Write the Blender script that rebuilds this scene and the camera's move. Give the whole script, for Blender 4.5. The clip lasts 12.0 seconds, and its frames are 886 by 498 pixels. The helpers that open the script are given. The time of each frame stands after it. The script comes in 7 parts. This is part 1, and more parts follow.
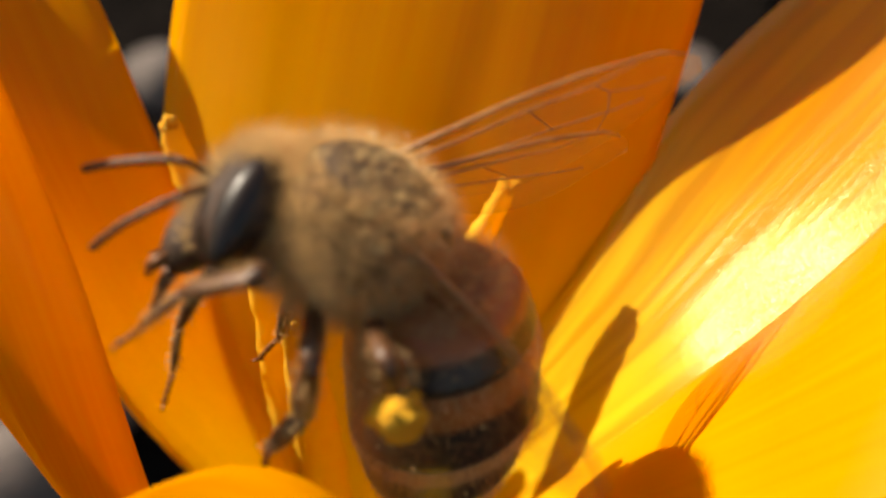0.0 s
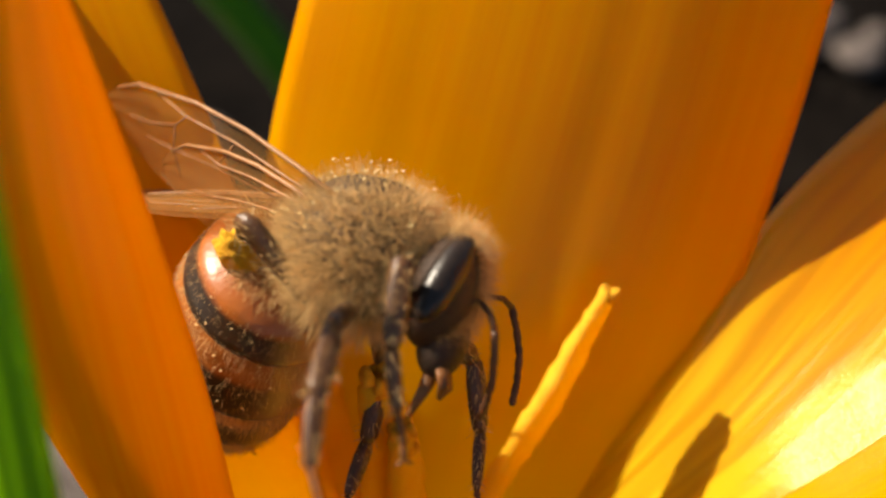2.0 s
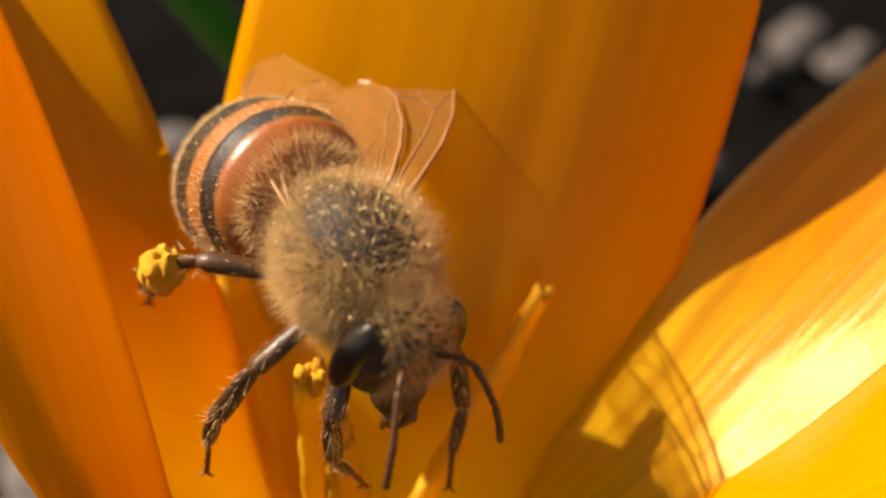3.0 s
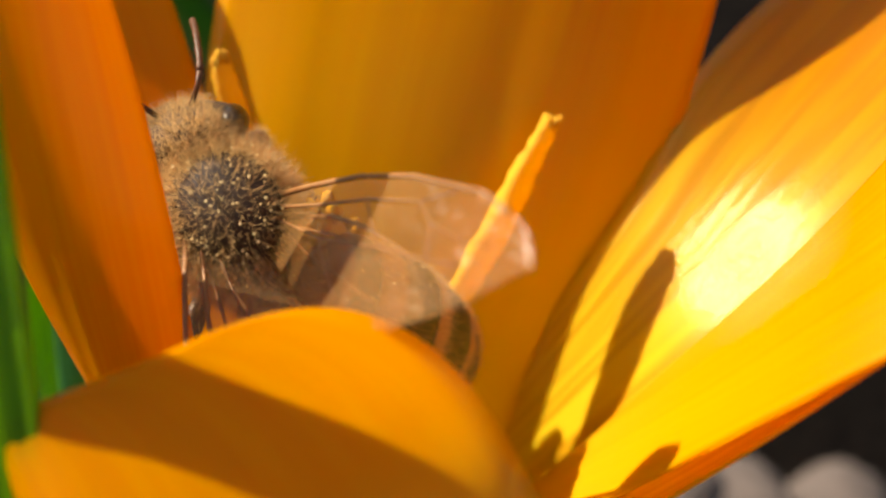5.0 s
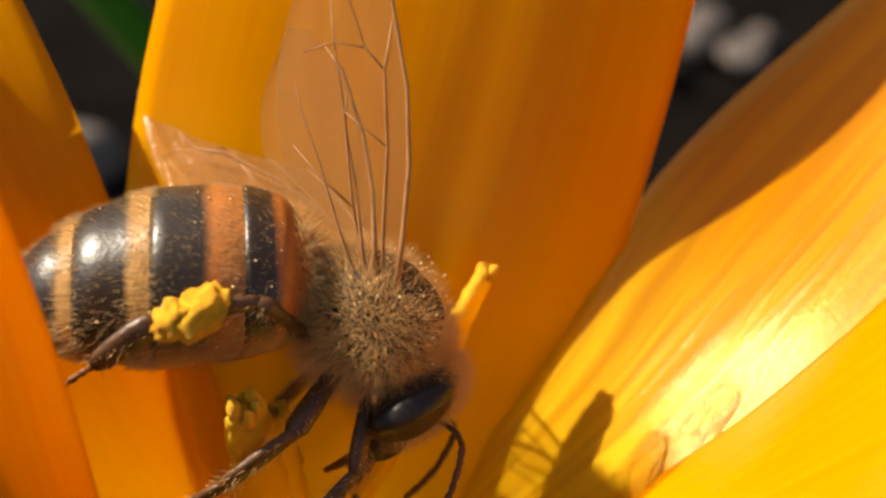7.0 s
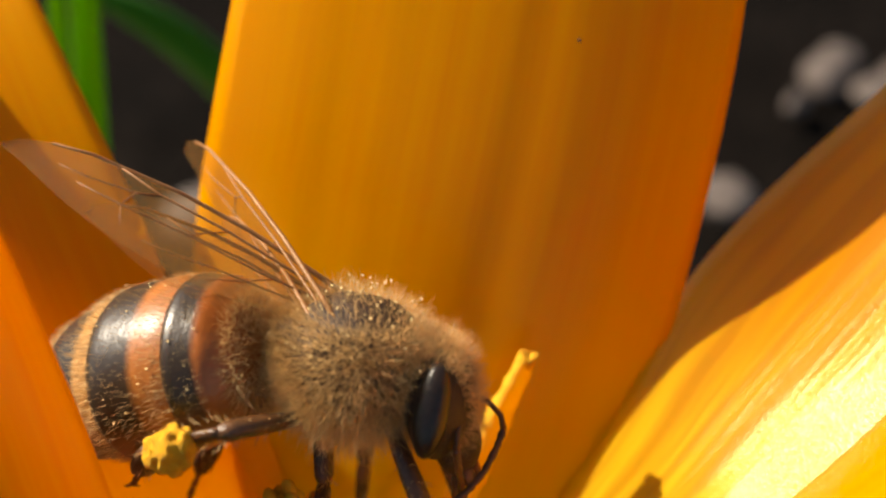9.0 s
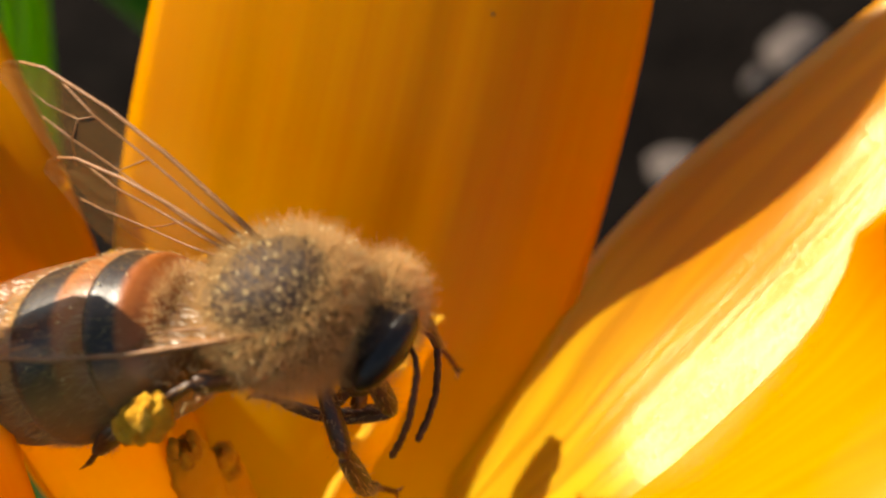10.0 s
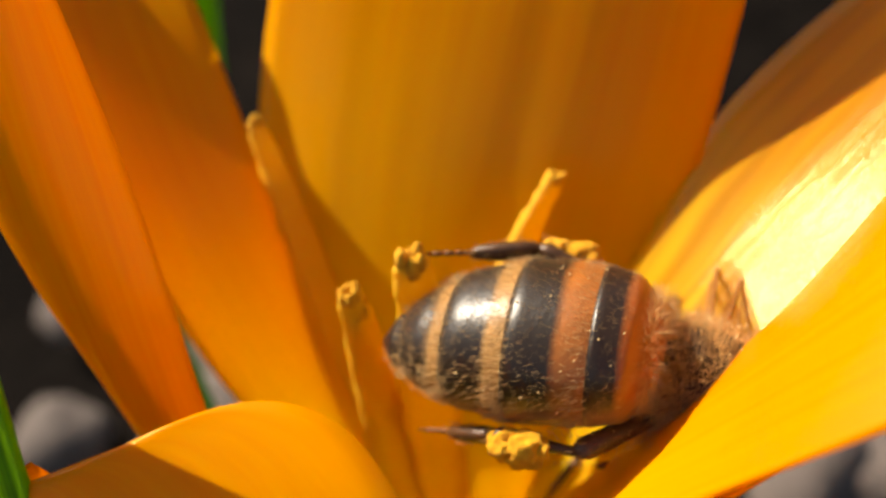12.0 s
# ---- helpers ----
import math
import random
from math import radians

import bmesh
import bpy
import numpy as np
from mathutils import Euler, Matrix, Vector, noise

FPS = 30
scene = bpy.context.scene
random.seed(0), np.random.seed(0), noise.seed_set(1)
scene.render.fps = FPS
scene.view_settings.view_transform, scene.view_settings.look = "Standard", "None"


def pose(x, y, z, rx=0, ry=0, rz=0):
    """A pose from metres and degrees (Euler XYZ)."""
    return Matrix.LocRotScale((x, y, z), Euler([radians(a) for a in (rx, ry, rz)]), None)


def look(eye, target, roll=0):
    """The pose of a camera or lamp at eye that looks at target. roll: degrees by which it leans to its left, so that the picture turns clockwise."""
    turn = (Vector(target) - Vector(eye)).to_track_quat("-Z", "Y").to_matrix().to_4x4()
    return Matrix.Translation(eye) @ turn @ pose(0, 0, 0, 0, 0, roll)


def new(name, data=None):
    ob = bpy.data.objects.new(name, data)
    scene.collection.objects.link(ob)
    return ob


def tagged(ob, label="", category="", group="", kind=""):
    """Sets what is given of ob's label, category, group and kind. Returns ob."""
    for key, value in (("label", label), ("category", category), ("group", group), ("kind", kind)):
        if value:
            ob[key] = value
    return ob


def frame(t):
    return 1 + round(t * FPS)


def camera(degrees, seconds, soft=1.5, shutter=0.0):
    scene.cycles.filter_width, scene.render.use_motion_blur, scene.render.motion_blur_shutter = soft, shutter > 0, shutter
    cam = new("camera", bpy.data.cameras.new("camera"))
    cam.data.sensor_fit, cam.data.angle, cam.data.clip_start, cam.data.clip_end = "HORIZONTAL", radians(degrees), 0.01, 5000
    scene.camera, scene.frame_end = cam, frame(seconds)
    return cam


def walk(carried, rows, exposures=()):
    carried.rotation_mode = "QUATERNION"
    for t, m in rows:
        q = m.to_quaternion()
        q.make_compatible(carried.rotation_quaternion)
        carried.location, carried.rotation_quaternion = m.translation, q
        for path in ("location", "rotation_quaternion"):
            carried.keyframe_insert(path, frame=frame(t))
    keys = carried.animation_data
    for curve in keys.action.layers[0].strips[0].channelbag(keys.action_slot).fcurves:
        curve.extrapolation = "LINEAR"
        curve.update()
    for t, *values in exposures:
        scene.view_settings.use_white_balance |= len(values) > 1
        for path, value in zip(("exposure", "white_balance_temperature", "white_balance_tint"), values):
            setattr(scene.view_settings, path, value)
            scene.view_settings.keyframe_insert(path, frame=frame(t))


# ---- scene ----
MM = 0.001  # all plans below are in millimetres
rng = random.Random(7)

# ---- camera ----
cam = camera(40.0, 12.0, soft=2.3, shutter=0.2)
cam.data.dof.use_dof = True
cam.data.dof.focus_distance = 0.0278
cam.data.dof.aperture_fstop = 54.0


def mpose(x, y, z, rx=0, ry=0, rz=0):
    """A pose from millimetres and degrees."""
    return pose(x * MM, y * MM, z * MM, rx, ry, rz)


walk(cam, [
    (0.0, mpose(-0.63, -18.27, 56.59, 40.33, -0.67, -0.75)),
    (0.1, mpose(-0.66, -18.64, 56.49, 40.60, -0.45, -0.33)),
    (0.2, mpose(-1.03, -19.55, 55.91, 40.87, -0.24, 0.08)),
    (0.3, mpose(-1.47, -19.65, 56.03, 41.14, -0.03, 0.50)),
    (0.4, mpose(-1.77, -19.69, 56.21, 41.42, 0.18, 0.92)),
    (0.5, mpose(-2.06, -20.16, 56.02, 41.70, 0.39, 1.34)),
    (0.6, mpose(-2.03, -19.93, 56.27, 41.82, 0.30, 1.33)),
    (0.7, mpose(-2.08, -20.01, 56.25, 41.94, 0.21, 1.32)),
    (0.8, mpose(-1.64, -19.50, 56.74, 42.06, 0.12, 1.31)),
    (0.9, mpose(-1.08, -20.03, 56.30, 42.18, 0.03, 1.30)),
    (1.0, mpose(-1.56, -20.29, 56.11, 42.30, -0.06, 1.29)),
    (1.1, mpose(-2.80, -20.49, 55.97, 42.90, -0.12, 1.25)),
    (1.2, mpose(-3.39, -20.15, 56.31, 43.51, -0.18, 1.21)),
    (1.3, mpose(-3.01, -20.18, 56.29, 44.11, -0.24, 1.17)),
    (1.4, mpose(-2.40, -19.98, 56.47, 44.72, -0.30, 1.13)),
    (1.5, mpose(-2.91, -19.66, 56.81, 45.32, -0.35, 1.09)),
    (1.6, mpose(-2.57, -19.35, 56.79, 44.81, -0.76, 0.69)),
    (1.7, mpose(-2.95, -18.94, 56.88, 44.30, -1.16, 0.30)),
    (1.8, mpose(-3.40, -18.22, 57.25, 43.79, -1.57, -0.09)),
    (1.9, mpose(-3.61, -17.77, 57.37, 43.29, -1.98, -0.47)),
    (2.0, mpose(-3.97, -17.28, 57.52, 42.79, -2.40, -0.85)),
    (2.1, mpose(-4.17, -17.38, 57.36, 42.80, -2.55, -0.86)),
    (2.2, mpose(-4.14, -17.26, 57.42, 42.82, -2.71, -0.86)),
    (2.3, mpose(-3.92, -16.88, 57.74, 42.83, -2.87, -0.87)),
    (2.4, mpose(-3.74, -16.76, 57.81, 42.84, -3.02, -0.88)),
    (2.5, mpose(-3.29, -16.62, 57.91, 42.85, -3.18, -0.88)),
    (2.6, mpose(-2.44, -16.61, 58.26, 42.95, -2.75, -0.78)),
    (2.7, mpose(-2.09, -16.90, 58.31, 43.05, -2.32, -0.69)),
    (4.3, mpose(-2.85, -22.53, 54.96, 48.05, -1.44, -0.55)),
    (4.4, mpose(-3.78, -22.49, 54.87, 48.46, -1.71, -0.98)),
    (4.5, mpose(-4.07, -22.69, 54.54, 48.87, -1.98, -1.42)),
    (4.6, mpose(-3.74, -22.52, 54.35, 49.07, -2.21, -1.76)),
    (4.7, mpose(-3.57, -22.57, 53.91, 49.28, -2.44, -2.09)),
    (4.8, mpose(-3.13, -22.82, 53.25, 49.48, -2.67, -2.43)),
    (4.9, mpose(-3.22, -23.38, 52.19, 49.69, -2.90, -2.77)),
    (5.0, mpose(-3.69, -23.31, 51.81, 49.90, -3.13, -3.12)),
    (5.1, mpose(-3.38, -22.81, 52.05, 49.39, -3.04, -3.00)),
    (5.2, mpose(-3.58, -22.30, 52.24, 48.87, -2.94, -2.89)),
    (5.3, mpose(-3.45, -22.33, 51.83, 48.36, -2.84, -2.78)),
    (5.4, mpose(-3.24, -22.79, 50.98, 47.85, -2.75, -2.66)),
    (5.5, mpose(-3.76, -22.44, 50.95, 47.34, -2.65, -2.55)),
    (5.6, mpose(-4.00, -22.06, 51.32, 47.22, -2.87, -2.80)),
    (5.7, mpose(-4.46, -21.67, 51.67, 47.09, -3.10, -3.05)),
    (5.8, mpose(-4.31, -21.00, 52.39, 46.97, -3.32, -3.30)),
    (5.9, mpose(-3.72, -20.28, 53.21, 46.85, -3.55, -3.54)),
    (6.0, mpose(-3.40, -19.70, 53.86, 46.72, -3.78, -3.79)),
    (6.1, mpose(-3.49, -19.70, 53.98, 46.66, -3.52, -3.58)),
    (6.2, mpose(-3.53, -19.56, 54.27, 46.60, -3.26, -3.37)),
    (6.3, mpose(-3.12, -19.17, 54.87, 46.54, -3.01, -3.17)),
    (6.4, mpose(-2.75, -18.61, 55.65, 46.48, -2.75, -2.96)),
    (6.5, mpose(-2.02, -18.40, 56.08, 46.42, -2.49, -2.75)),
    (6.7, mpose(-3.57, -17.62, 56.25, 43.71, -5.05, -5.16)),
    (8.3, mpose(1.19, -17.49, 57.20, 46.17, 1.50, -1.89)),
    (8.5, mpose(0.31, -18.26, 57.11, 46.15, 1.97, -1.41)),
    (9.0, mpose(0.20, -17.32, 58.15, 45.36, 2.04, -0.20)),
    (9.5, mpose(0.30, -17.52, 58.22, 45.69, 2.32, -0.25)),
    (10.0, mpose(2.17, -18.05, 58.80, 43.78, 0.28, 0.59)),
    (10.5, mpose(0.23, -18.95, 57.51, 42.60, 1.17, -0.86)),
    (11.0, mpose(1.43, -20.95, 56.33, 43.63, 4.13, 3.43)),
    (11.5, mpose(1.33, -22.29, 55.43, 43.44, 4.78, 5.39)),
    (12.0, mpose(3.81, -21.52, 56.90, 43.97, 6.14, 6.66)),
])

# ---- light ----
SUN_WAY = Vector((-0.663, 0.371, 0.650)).normalized()  # from the flower to the sun
world = bpy.data.worlds.new("sky")
scene.world = world
world.use_nodes = True
wn = world.node_tree.nodes
sky = wn.new("ShaderNodeTexSky")
sky.sky_type = "NISHITA"
sky.sun_disc = False
sky.sun_elevation = math.asin(SUN_WAY.z)
sky.sun_rotation = math.atan2(SUN_WAY.x, SUN_WAY.y)
wn["Background"].inputs["Strength"].default_value = 0.07
world.node_tree.links.new(sky.outputs["Color"], wn["Background"].inputs["Color"])
sun_data = bpy.data.lights.new("sun", "SUN")
sun_data.energy = 5.0
sun_data.angle = radians(0.53)
sun_data.color = (1.0, 0.93, 0.82)
sun = new("sun", sun_data)
sun.matrix_world = look(SUN_WAY * 0.5, (0, 0, 0))
scene.view_settings.exposure = 1.05
scene.view_settings.use_white_balance = True
scene.view_settings.white_balance_temperature = 7300
scene.view_settings.white_balance_tint = 10


# ---- materials ----
def material(name, base, rough=0.6, metal=0.0, spec=0.5):
    m = bpy.data.materials.new(name)
    m.use_nodes = True
    b = m.node_tree.nodes["Principled BSDF"]
    b.inputs["Base Color"].default_value = (*base, 1)
    b.inputs["Roughness"].default_value = rough
    b.inputs["Metallic"].default_value = metal
    b.inputs["Specular IOR Level"].default_value = spec
    return m, m.node_tree.nodes, m.node_tree.links, b


def noise_tex(nodes, links, coord, scale, detail=3.0, rough=0.55, stretch=(1, 1, 1)):
    mp = nodes.new("ShaderNodeMapping")
    mp.inputs["Scale"].default_value = stretch
    links.new(coord, mp.inputs["Vector"])
    n = nodes.new("ShaderNodeTexNoise")
    n.inputs["Scale"].default_value = scale
    n.inputs["Detail"].default_value = detail
    n.inputs["Roughness"].default_value = rough
    links.new(mp.outputs["Vector"], n.inputs["Vector"])
    return n.outputs["Fac"]


def ramp(nodes, links, fac, stops):
    r = nodes.new("ShaderNodeValToRGB")
    e = r.color_ramp.elements
    while len(e) < len(stops):
        e.new(0.5)
    for k, (p, c) in zip(e, stops):
        k.position, k.color = p, (*c, 1)
    links.new(fac, r.inputs["Fac"])
    return r.outputs["Color"]


def mixed(nodes, links, fac, a, b, blend="MIX"):
    """Mix two colour sockets or colours by a factor socket or number."""
    m = nodes.new("ShaderNodeMix")
    m.data_type = "RGBA"
    m.blend_type = blend
    for i, v in ((0, fac), (6, a), (7, b)):
        if isinstance(v, bpy.types.NodeSocket):
            links.new(v, m.inputs[i])
        elif i == 0:
            m.inputs[i].default_value = v
        else:
            m.inputs[i].default_value = (*v, 1)
    return m.outputs[2]


def bump(nodes, links, target, height, strength, distance):
    b = nodes.new("ShaderNodeBump")
    b.inputs["Strength"].default_value = strength
    b.inputs["Distance"].default_value = distance
    links.new(height, b.inputs["Height"])
    links.new(b.outputs["Normal"], target.inputs["Normal"])
    return b


def petal_material(name="orange_petal", cell=0.12, wrinkle=0.04, vein=0.0, rough=0.25, gloss=0.8, tint=(1.0, 0.78, 0.30)):
    """Orange crocus petal: streaked along its length, thin enough to let the sun through, with a glistening cell relief."""
    m, n, l, b = material(name, (0.8, 0.33, 0.01), rough, 0, gloss)
    b.inputs["Specular Tint"].default_value = (*tint, 1)
    tc = n.new("ShaderNodeTexCoord")
    streak = noise_tex(n, l, tc.outputs["UV"], 1.0, 4, 0.6, (26, 1.6, 1))
    fine = noise_tex(n, l, tc.outputs["UV"], 1.0, 3, 0.6, (120, 7, 1))
    base = ramp(n, l, streak, [(0.25, (0.81, 0.33, 0.0)), (0.5, (0.85, 0.385, 0.0)), (0.8, (0.89, 0.455, 0.0))])
    base = mixed(n, l, 0.25, base, ramp(n, l, fine, [(0.3, (0.75, 0.27, 0.0)), (0.7, (0.91, 0.46, 0.0))]))
    along = n.new("ShaderNodeSeparateXYZ")
    l.new(tc.outputs["UV"], along.inputs[0])
    throat = ramp(n, l, along.outputs["Y"], [(0.22, (1, 1, 1)), (0.62, (0, 0, 0))])
    base = mixed(n, l, throat, base, (0.94, 0.68, 0.03))
    if vein:
        dark = ramp(n, l, noise_tex(n, l, tc.outputs["UV"], 1.0, 4, 0.65, (30, 1.6, 1)), [(0.44, (0, 0, 0)), (0.58, (vein, vein, vein))])
        base = mixed(n, l, dark, base, (0.52, 0.21, 0.008))
    l.new(base, b.inputs["Base Color"])
    cells = n.new("ShaderNodeTexVoronoi")
    cells.inputs["Scale"].default_value = 1.0
    mp = n.new("ShaderNodeMapping")
    mp.inputs["Scale"].default_value = (330, 640, 1)
    l.new(tc.outputs["UV"], mp.inputs["Vector"])
    l.new(mp.outputs["Vector"], cells.inputs["Vector"])
    bp = bump(n, l, b, cells.outputs["Distance"], cell, 0.00004)
    bp2 = n.new("ShaderNodeBump")
    bp2.inputs["Strength"].default_value = wrinkle
    bp2.inputs["Distance"].default_value = 0.00025
    l.new(streak, bp2.inputs["Height"])
    l.new(bp2.outputs["Normal"], bp.inputs["Normal"])
    tr = n.new("ShaderNodeBsdfTranslucent")
    glow = ramp(n, l, streak, [(0.25, (0.93, 0.37, 0.0)), (0.8, (0.97, 0.475, 0.0))])
    l.new(mixed(n, l, throat, glow, (0.98, 0.70, 0.03)), tr.inputs["Color"])
    mx = n.new("ShaderNodeMixShader")
    mx.inputs[0].default_value = 0.55
    l.new(b.outputs[0], mx.inputs[1])
    l.new(tr.outputs[0], mx.inputs[2])
    l.new(mx.outputs[0], n["Material Output"].inputs["Surface"])
    return m


def leaf_material(name, dark, light, glow=(0.30, 0.62, 0.01)):
    m, n, l, b = material(name, light, 0.4)
    tc = n.new("ShaderNodeTexCoord")
    s = noise_tex(n, l, tc.outputs["UV"], 1.0, 3, 0.6, (11, 1.0, 1))
    col = ramp(n, l, s, [(0.38, dark), (0.62, light)])
    l.new(col, b.inputs["Base Color"])
    bump(n, l, b, s, 0.4, 0.0002)
    tr = n.new("ShaderNodeBsdfTranslucent")
    l.new(mixed(n, l, 0.4, col, glow), tr.inputs["Color"])
    mx = n.new("ShaderNodeMixShader")
    mx.inputs[0].default_value = 0.5
    l.new(b.outputs[0], mx.inputs[1])
    l.new(tr.outputs[0], mx.inputs[2])
    l.new(mx.outputs[0], n["Material Output"].inputs["Surface"])
    return m


def grainy(name, dark, light, scale, rough=0.6, relief=0.3, depth=0.0001, spec=0.4):
    """A plain surface with grain at two scales."""
    m, n, l, b = material(name, light, rough, 0, spec)
    tc = n.new("ShaderNodeTexCoord")
    a = noise_tex(n, l, tc.outputs["Object"], scale, 4)
    c = noise_tex(n, l, tc.outputs["Object"], scale * 7, 3)
    col = ramp(n, l, a, [(0.3, dark), (0.7, light)])
    l.new(mixed(n, l, 0.3, col, ramp(n, l, c, [(0.35, dark), (0.65, light)])), b.inputs["Base Color"])
    bump(n, l, b, c, relief, depth)
    return m


def segment_material(name, front, rear, at, under):
    """Bands across one ring of the abdomen: v runs from its front edge to its rear edge, u round it."""
    m, n, l, b = material(name, front, 0.38, 0, 0.45)
    tc = n.new("ShaderNodeTexCoord")
    sep = n.new("ShaderNodeSeparateXYZ")
    l.new(tc.outputs["UV"], sep.inputs[0])
    wob = noise_tex(n, l, tc.outputs["UV"], 1.0, 3, 0.6, (9, 2, 1))
    add = n.new("ShaderNodeMath")
    add.operation = "MULTIPLY_ADD"
    l.new(wob, add.inputs[0])
    add.inputs[1].default_value = 0.16
    l.new(sep.outputs["Y"], add.inputs[2])
    fleck = noise_tex(n, l, tc.outputs["Object"], 2600, 3)
    fr = mixed(n, l, 0.35, front, ramp(n, l, fleck, [(0.35, tuple(c * 0.6 for c in front)), (0.7, tuple(min(1, c * 1.25) for c in front))]))
    step = ramp(n, l, add.outputs[0], [(at + 0.04, (0, 0, 0)), (at + 0.14, (1, 1, 1))])
    col = mixed(n, l, step, fr, rear)
    low = ramp(n, l, sep.outputs["X"], [(0.17, (1, 1, 1)), (0.24, (0, 0, 0)), (0.76, (0, 0, 0)), (0.83, (1, 1, 1))])
    l.new(mixed(n, l, low, col, under), b.inputs["Base Color"])
    bump(n, l, b, noise_tex(n, l, tc.outputs["UV"], 1.0, 2, 0.5, (60, 9, 1)), 0.25, 0.00005)
    return m


def hair_material(name, colour):
    m, n, l, b = material(name, colour, 0.6, 0, 0.3)
    g = n.new("ShaderNodeNewGeometry")
    l.new(ramp(n, l, g.outputs["Random Per Island"], [(0.0, tuple(c * 0.55 for c in colour)), (1.0, tuple(min(1, c * 1.3) for c in colour))]), b.inputs["Base Color"])
    tr = n.new("ShaderNodeBsdfTranslucent")
    tr.inputs["Color"].default_value = (*colour, 1)
    mx = n.new("ShaderNodeMixShader")
    mx.inputs[0].default_value = 0.45
    l.new(b.outputs[0], mx.inputs[1])
    l.new(tr.outputs[0], mx.inputs[2])
    l.new(mx.outputs[0], n["Material Output"].inputs["Surface"])
    return m


def wing_material():
    m, n, l, b = material("wing_membrane", (0.42, 0.22, 0.07), 0.27, 0, 0.32)
    tc = n.new("ShaderNodeTexCoord")
    ripple = noise_tex(n, l, tc.outputs["Object"], 1400, 2, 0.5, (1, 2.2, 1))
    bump(n, l, b, ripple, 0.3, 0.00012)
    clear = n.new("ShaderNodeBsdfTransparent")
    clear.inputs["Color"].default_value = (0.97, 0.90, 0.80, 1)
    mx = n.new("ShaderNodeMixShader")
    mx.inputs[0].default_value = 0.22
    l.new(clear.outputs[0], mx.inputs[1])
    l.new(b.outputs[0], mx.inputs[2])
    # the crumpled cells between the veins glint like thin film
    cell = noise_tex(n, l, tc.outputs["Object"], 1300, 3, 0.6, (1, 1.8, 1))
    facet = n.new("ShaderNodeBump")
    facet.inputs["Strength"].default_value = 0.5
    facet.inputs["Distance"].default_value = 0.0003
    l.new(cell, facet.inputs["Height"])
    film = n.new("ShaderNodeBsdfGlossy")
    film.inputs["Color"].default_value = (1.0, 0.93, 0.85, 1)
    film.inputs["Roughness"].default_value = 0.28
    l.new(facet.outputs[0], film.inputs["Normal"])
    shine = n.new("ShaderNodeMixShader")
    shine.inputs[0].default_value = 0.02
    l.new(mx.outputs[0], shine.inputs[1])
    l.new(film.outputs[0], shine.inputs[2])
    l.new(shine.outputs[0], n["Material Output"].inputs["Surface"])
    return m


PETAL = petal_material()
PETAL_WRINKLED = petal_material("wrinkled_orange_petal", 0.18, 0.15, 0.65, 0.23, 1.0, (1.0, 0.86, 0.48))
LEAF = leaf_material("grass_leaf", (0.05, 0.17, 0.002), (0.38, 0.76, 0.006), (0.42, 0.80, 0.01))
RIB = grainy("pale_midrib", (0.10, 0.24, 0.02), (0.20, 0.38, 0.05), 900, 0.5)
LEAF_DEEP = leaf_material("deep_green_leaf", (0.03, 0.12, 0.015), (0.08, 0.24, 0.025), (0.10, 0.30, 0.02))
LEAF_BLUE = leaf_material("blue_green_leaf", (0.05, 0.18, 0.05), (0.13, 0.36, 0.12), (0.18, 0.48, 0.12))
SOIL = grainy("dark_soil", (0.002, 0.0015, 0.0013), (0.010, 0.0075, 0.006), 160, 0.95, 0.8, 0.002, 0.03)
STONE = grainy("pale_gravel", (0.05, 0.038, 0.033), (0.13, 0.10, 0.086), 300, 0.8, 0.5, 0.0005)
def waxy(m, colour, amount):
    """Let light through a thin fleshy part."""
    n, l = m.node_tree.nodes, m.node_tree.links
    tr = n.new("ShaderNodeBsdfTranslucent")
    tr.inputs["Color"].default_value = (*colour, 1)
    mx = n.new("ShaderNodeMixShader")
    mx.inputs[0].default_value = amount
    l.new(n["Principled BSDF"].outputs[0], mx.inputs[1])
    l.new(tr.outputs[0], mx.inputs[2])
    l.new(mx.outputs[0], n["Material Output"].inputs["Surface"])
    return m


STAMEN = grainy("yellow_stamen", (0.90, 0.48, 0.008), (0.97, 0.66, 0.04), 2500, 0.55, 0.8, 0.0001)
waxy(STAMEN, (0.98, 0.58, 0.03), 0.4)
POLLEN = grainy("pollen", (0.70, 0.28, 0.004), (0.92, 0.50, 0.02), 4200, 0.85, 1.0, 0.0001)
DUST = grainy("pollen_dust", (0.86, 0.60, 0.22), (0.95, 0.78, 0.42), 6000, 0.7, 0.5, 0.00005)
STALK = grainy("pale_tube", (0.45, 0.42, 0.18), (0.65, 0.6, 0.35), 400, 0.5)
SHELL = grainy("dark_brown_shell", (0.018, 0.009, 0.005), (0.05, 0.024, 0.012), 2200, 0.55, 0.6, 0.00008, 0.3)
LEG = grainy("dark_brown_leg_shell", (0.032, 0.014, 0.006), (0.12, 0.05, 0.017), 1800, 0.38, 0.4, 0.00005, 0.4)
FOOT = grainy("reddish_foot_shell", (0.08, 0.026, 0.006), (0.22, 0.08, 0.02), 1800, 0.45, 0.4, 0.00005, 0.3)
ANTENNA = grainy("brown_antenna_shell", (0.05, 0.018, 0.007), (0.13, 0.05, 0.018), 2600, 0.45, 0.4, 0.00004, 0.3)
EYE = grainy("black_compound_eye", (0.008, 0.006, 0.005), (0.030, 0.018, 0.012), 900, 0.34, 0.35, 0.00003, 0.3)
FUR = hair_material("tan_fur", (0.70, 0.47, 0.21))
FUR_PALE = hair_material("pale_fur", (0.66, 0.45, 0.21))
WING = wing_material()
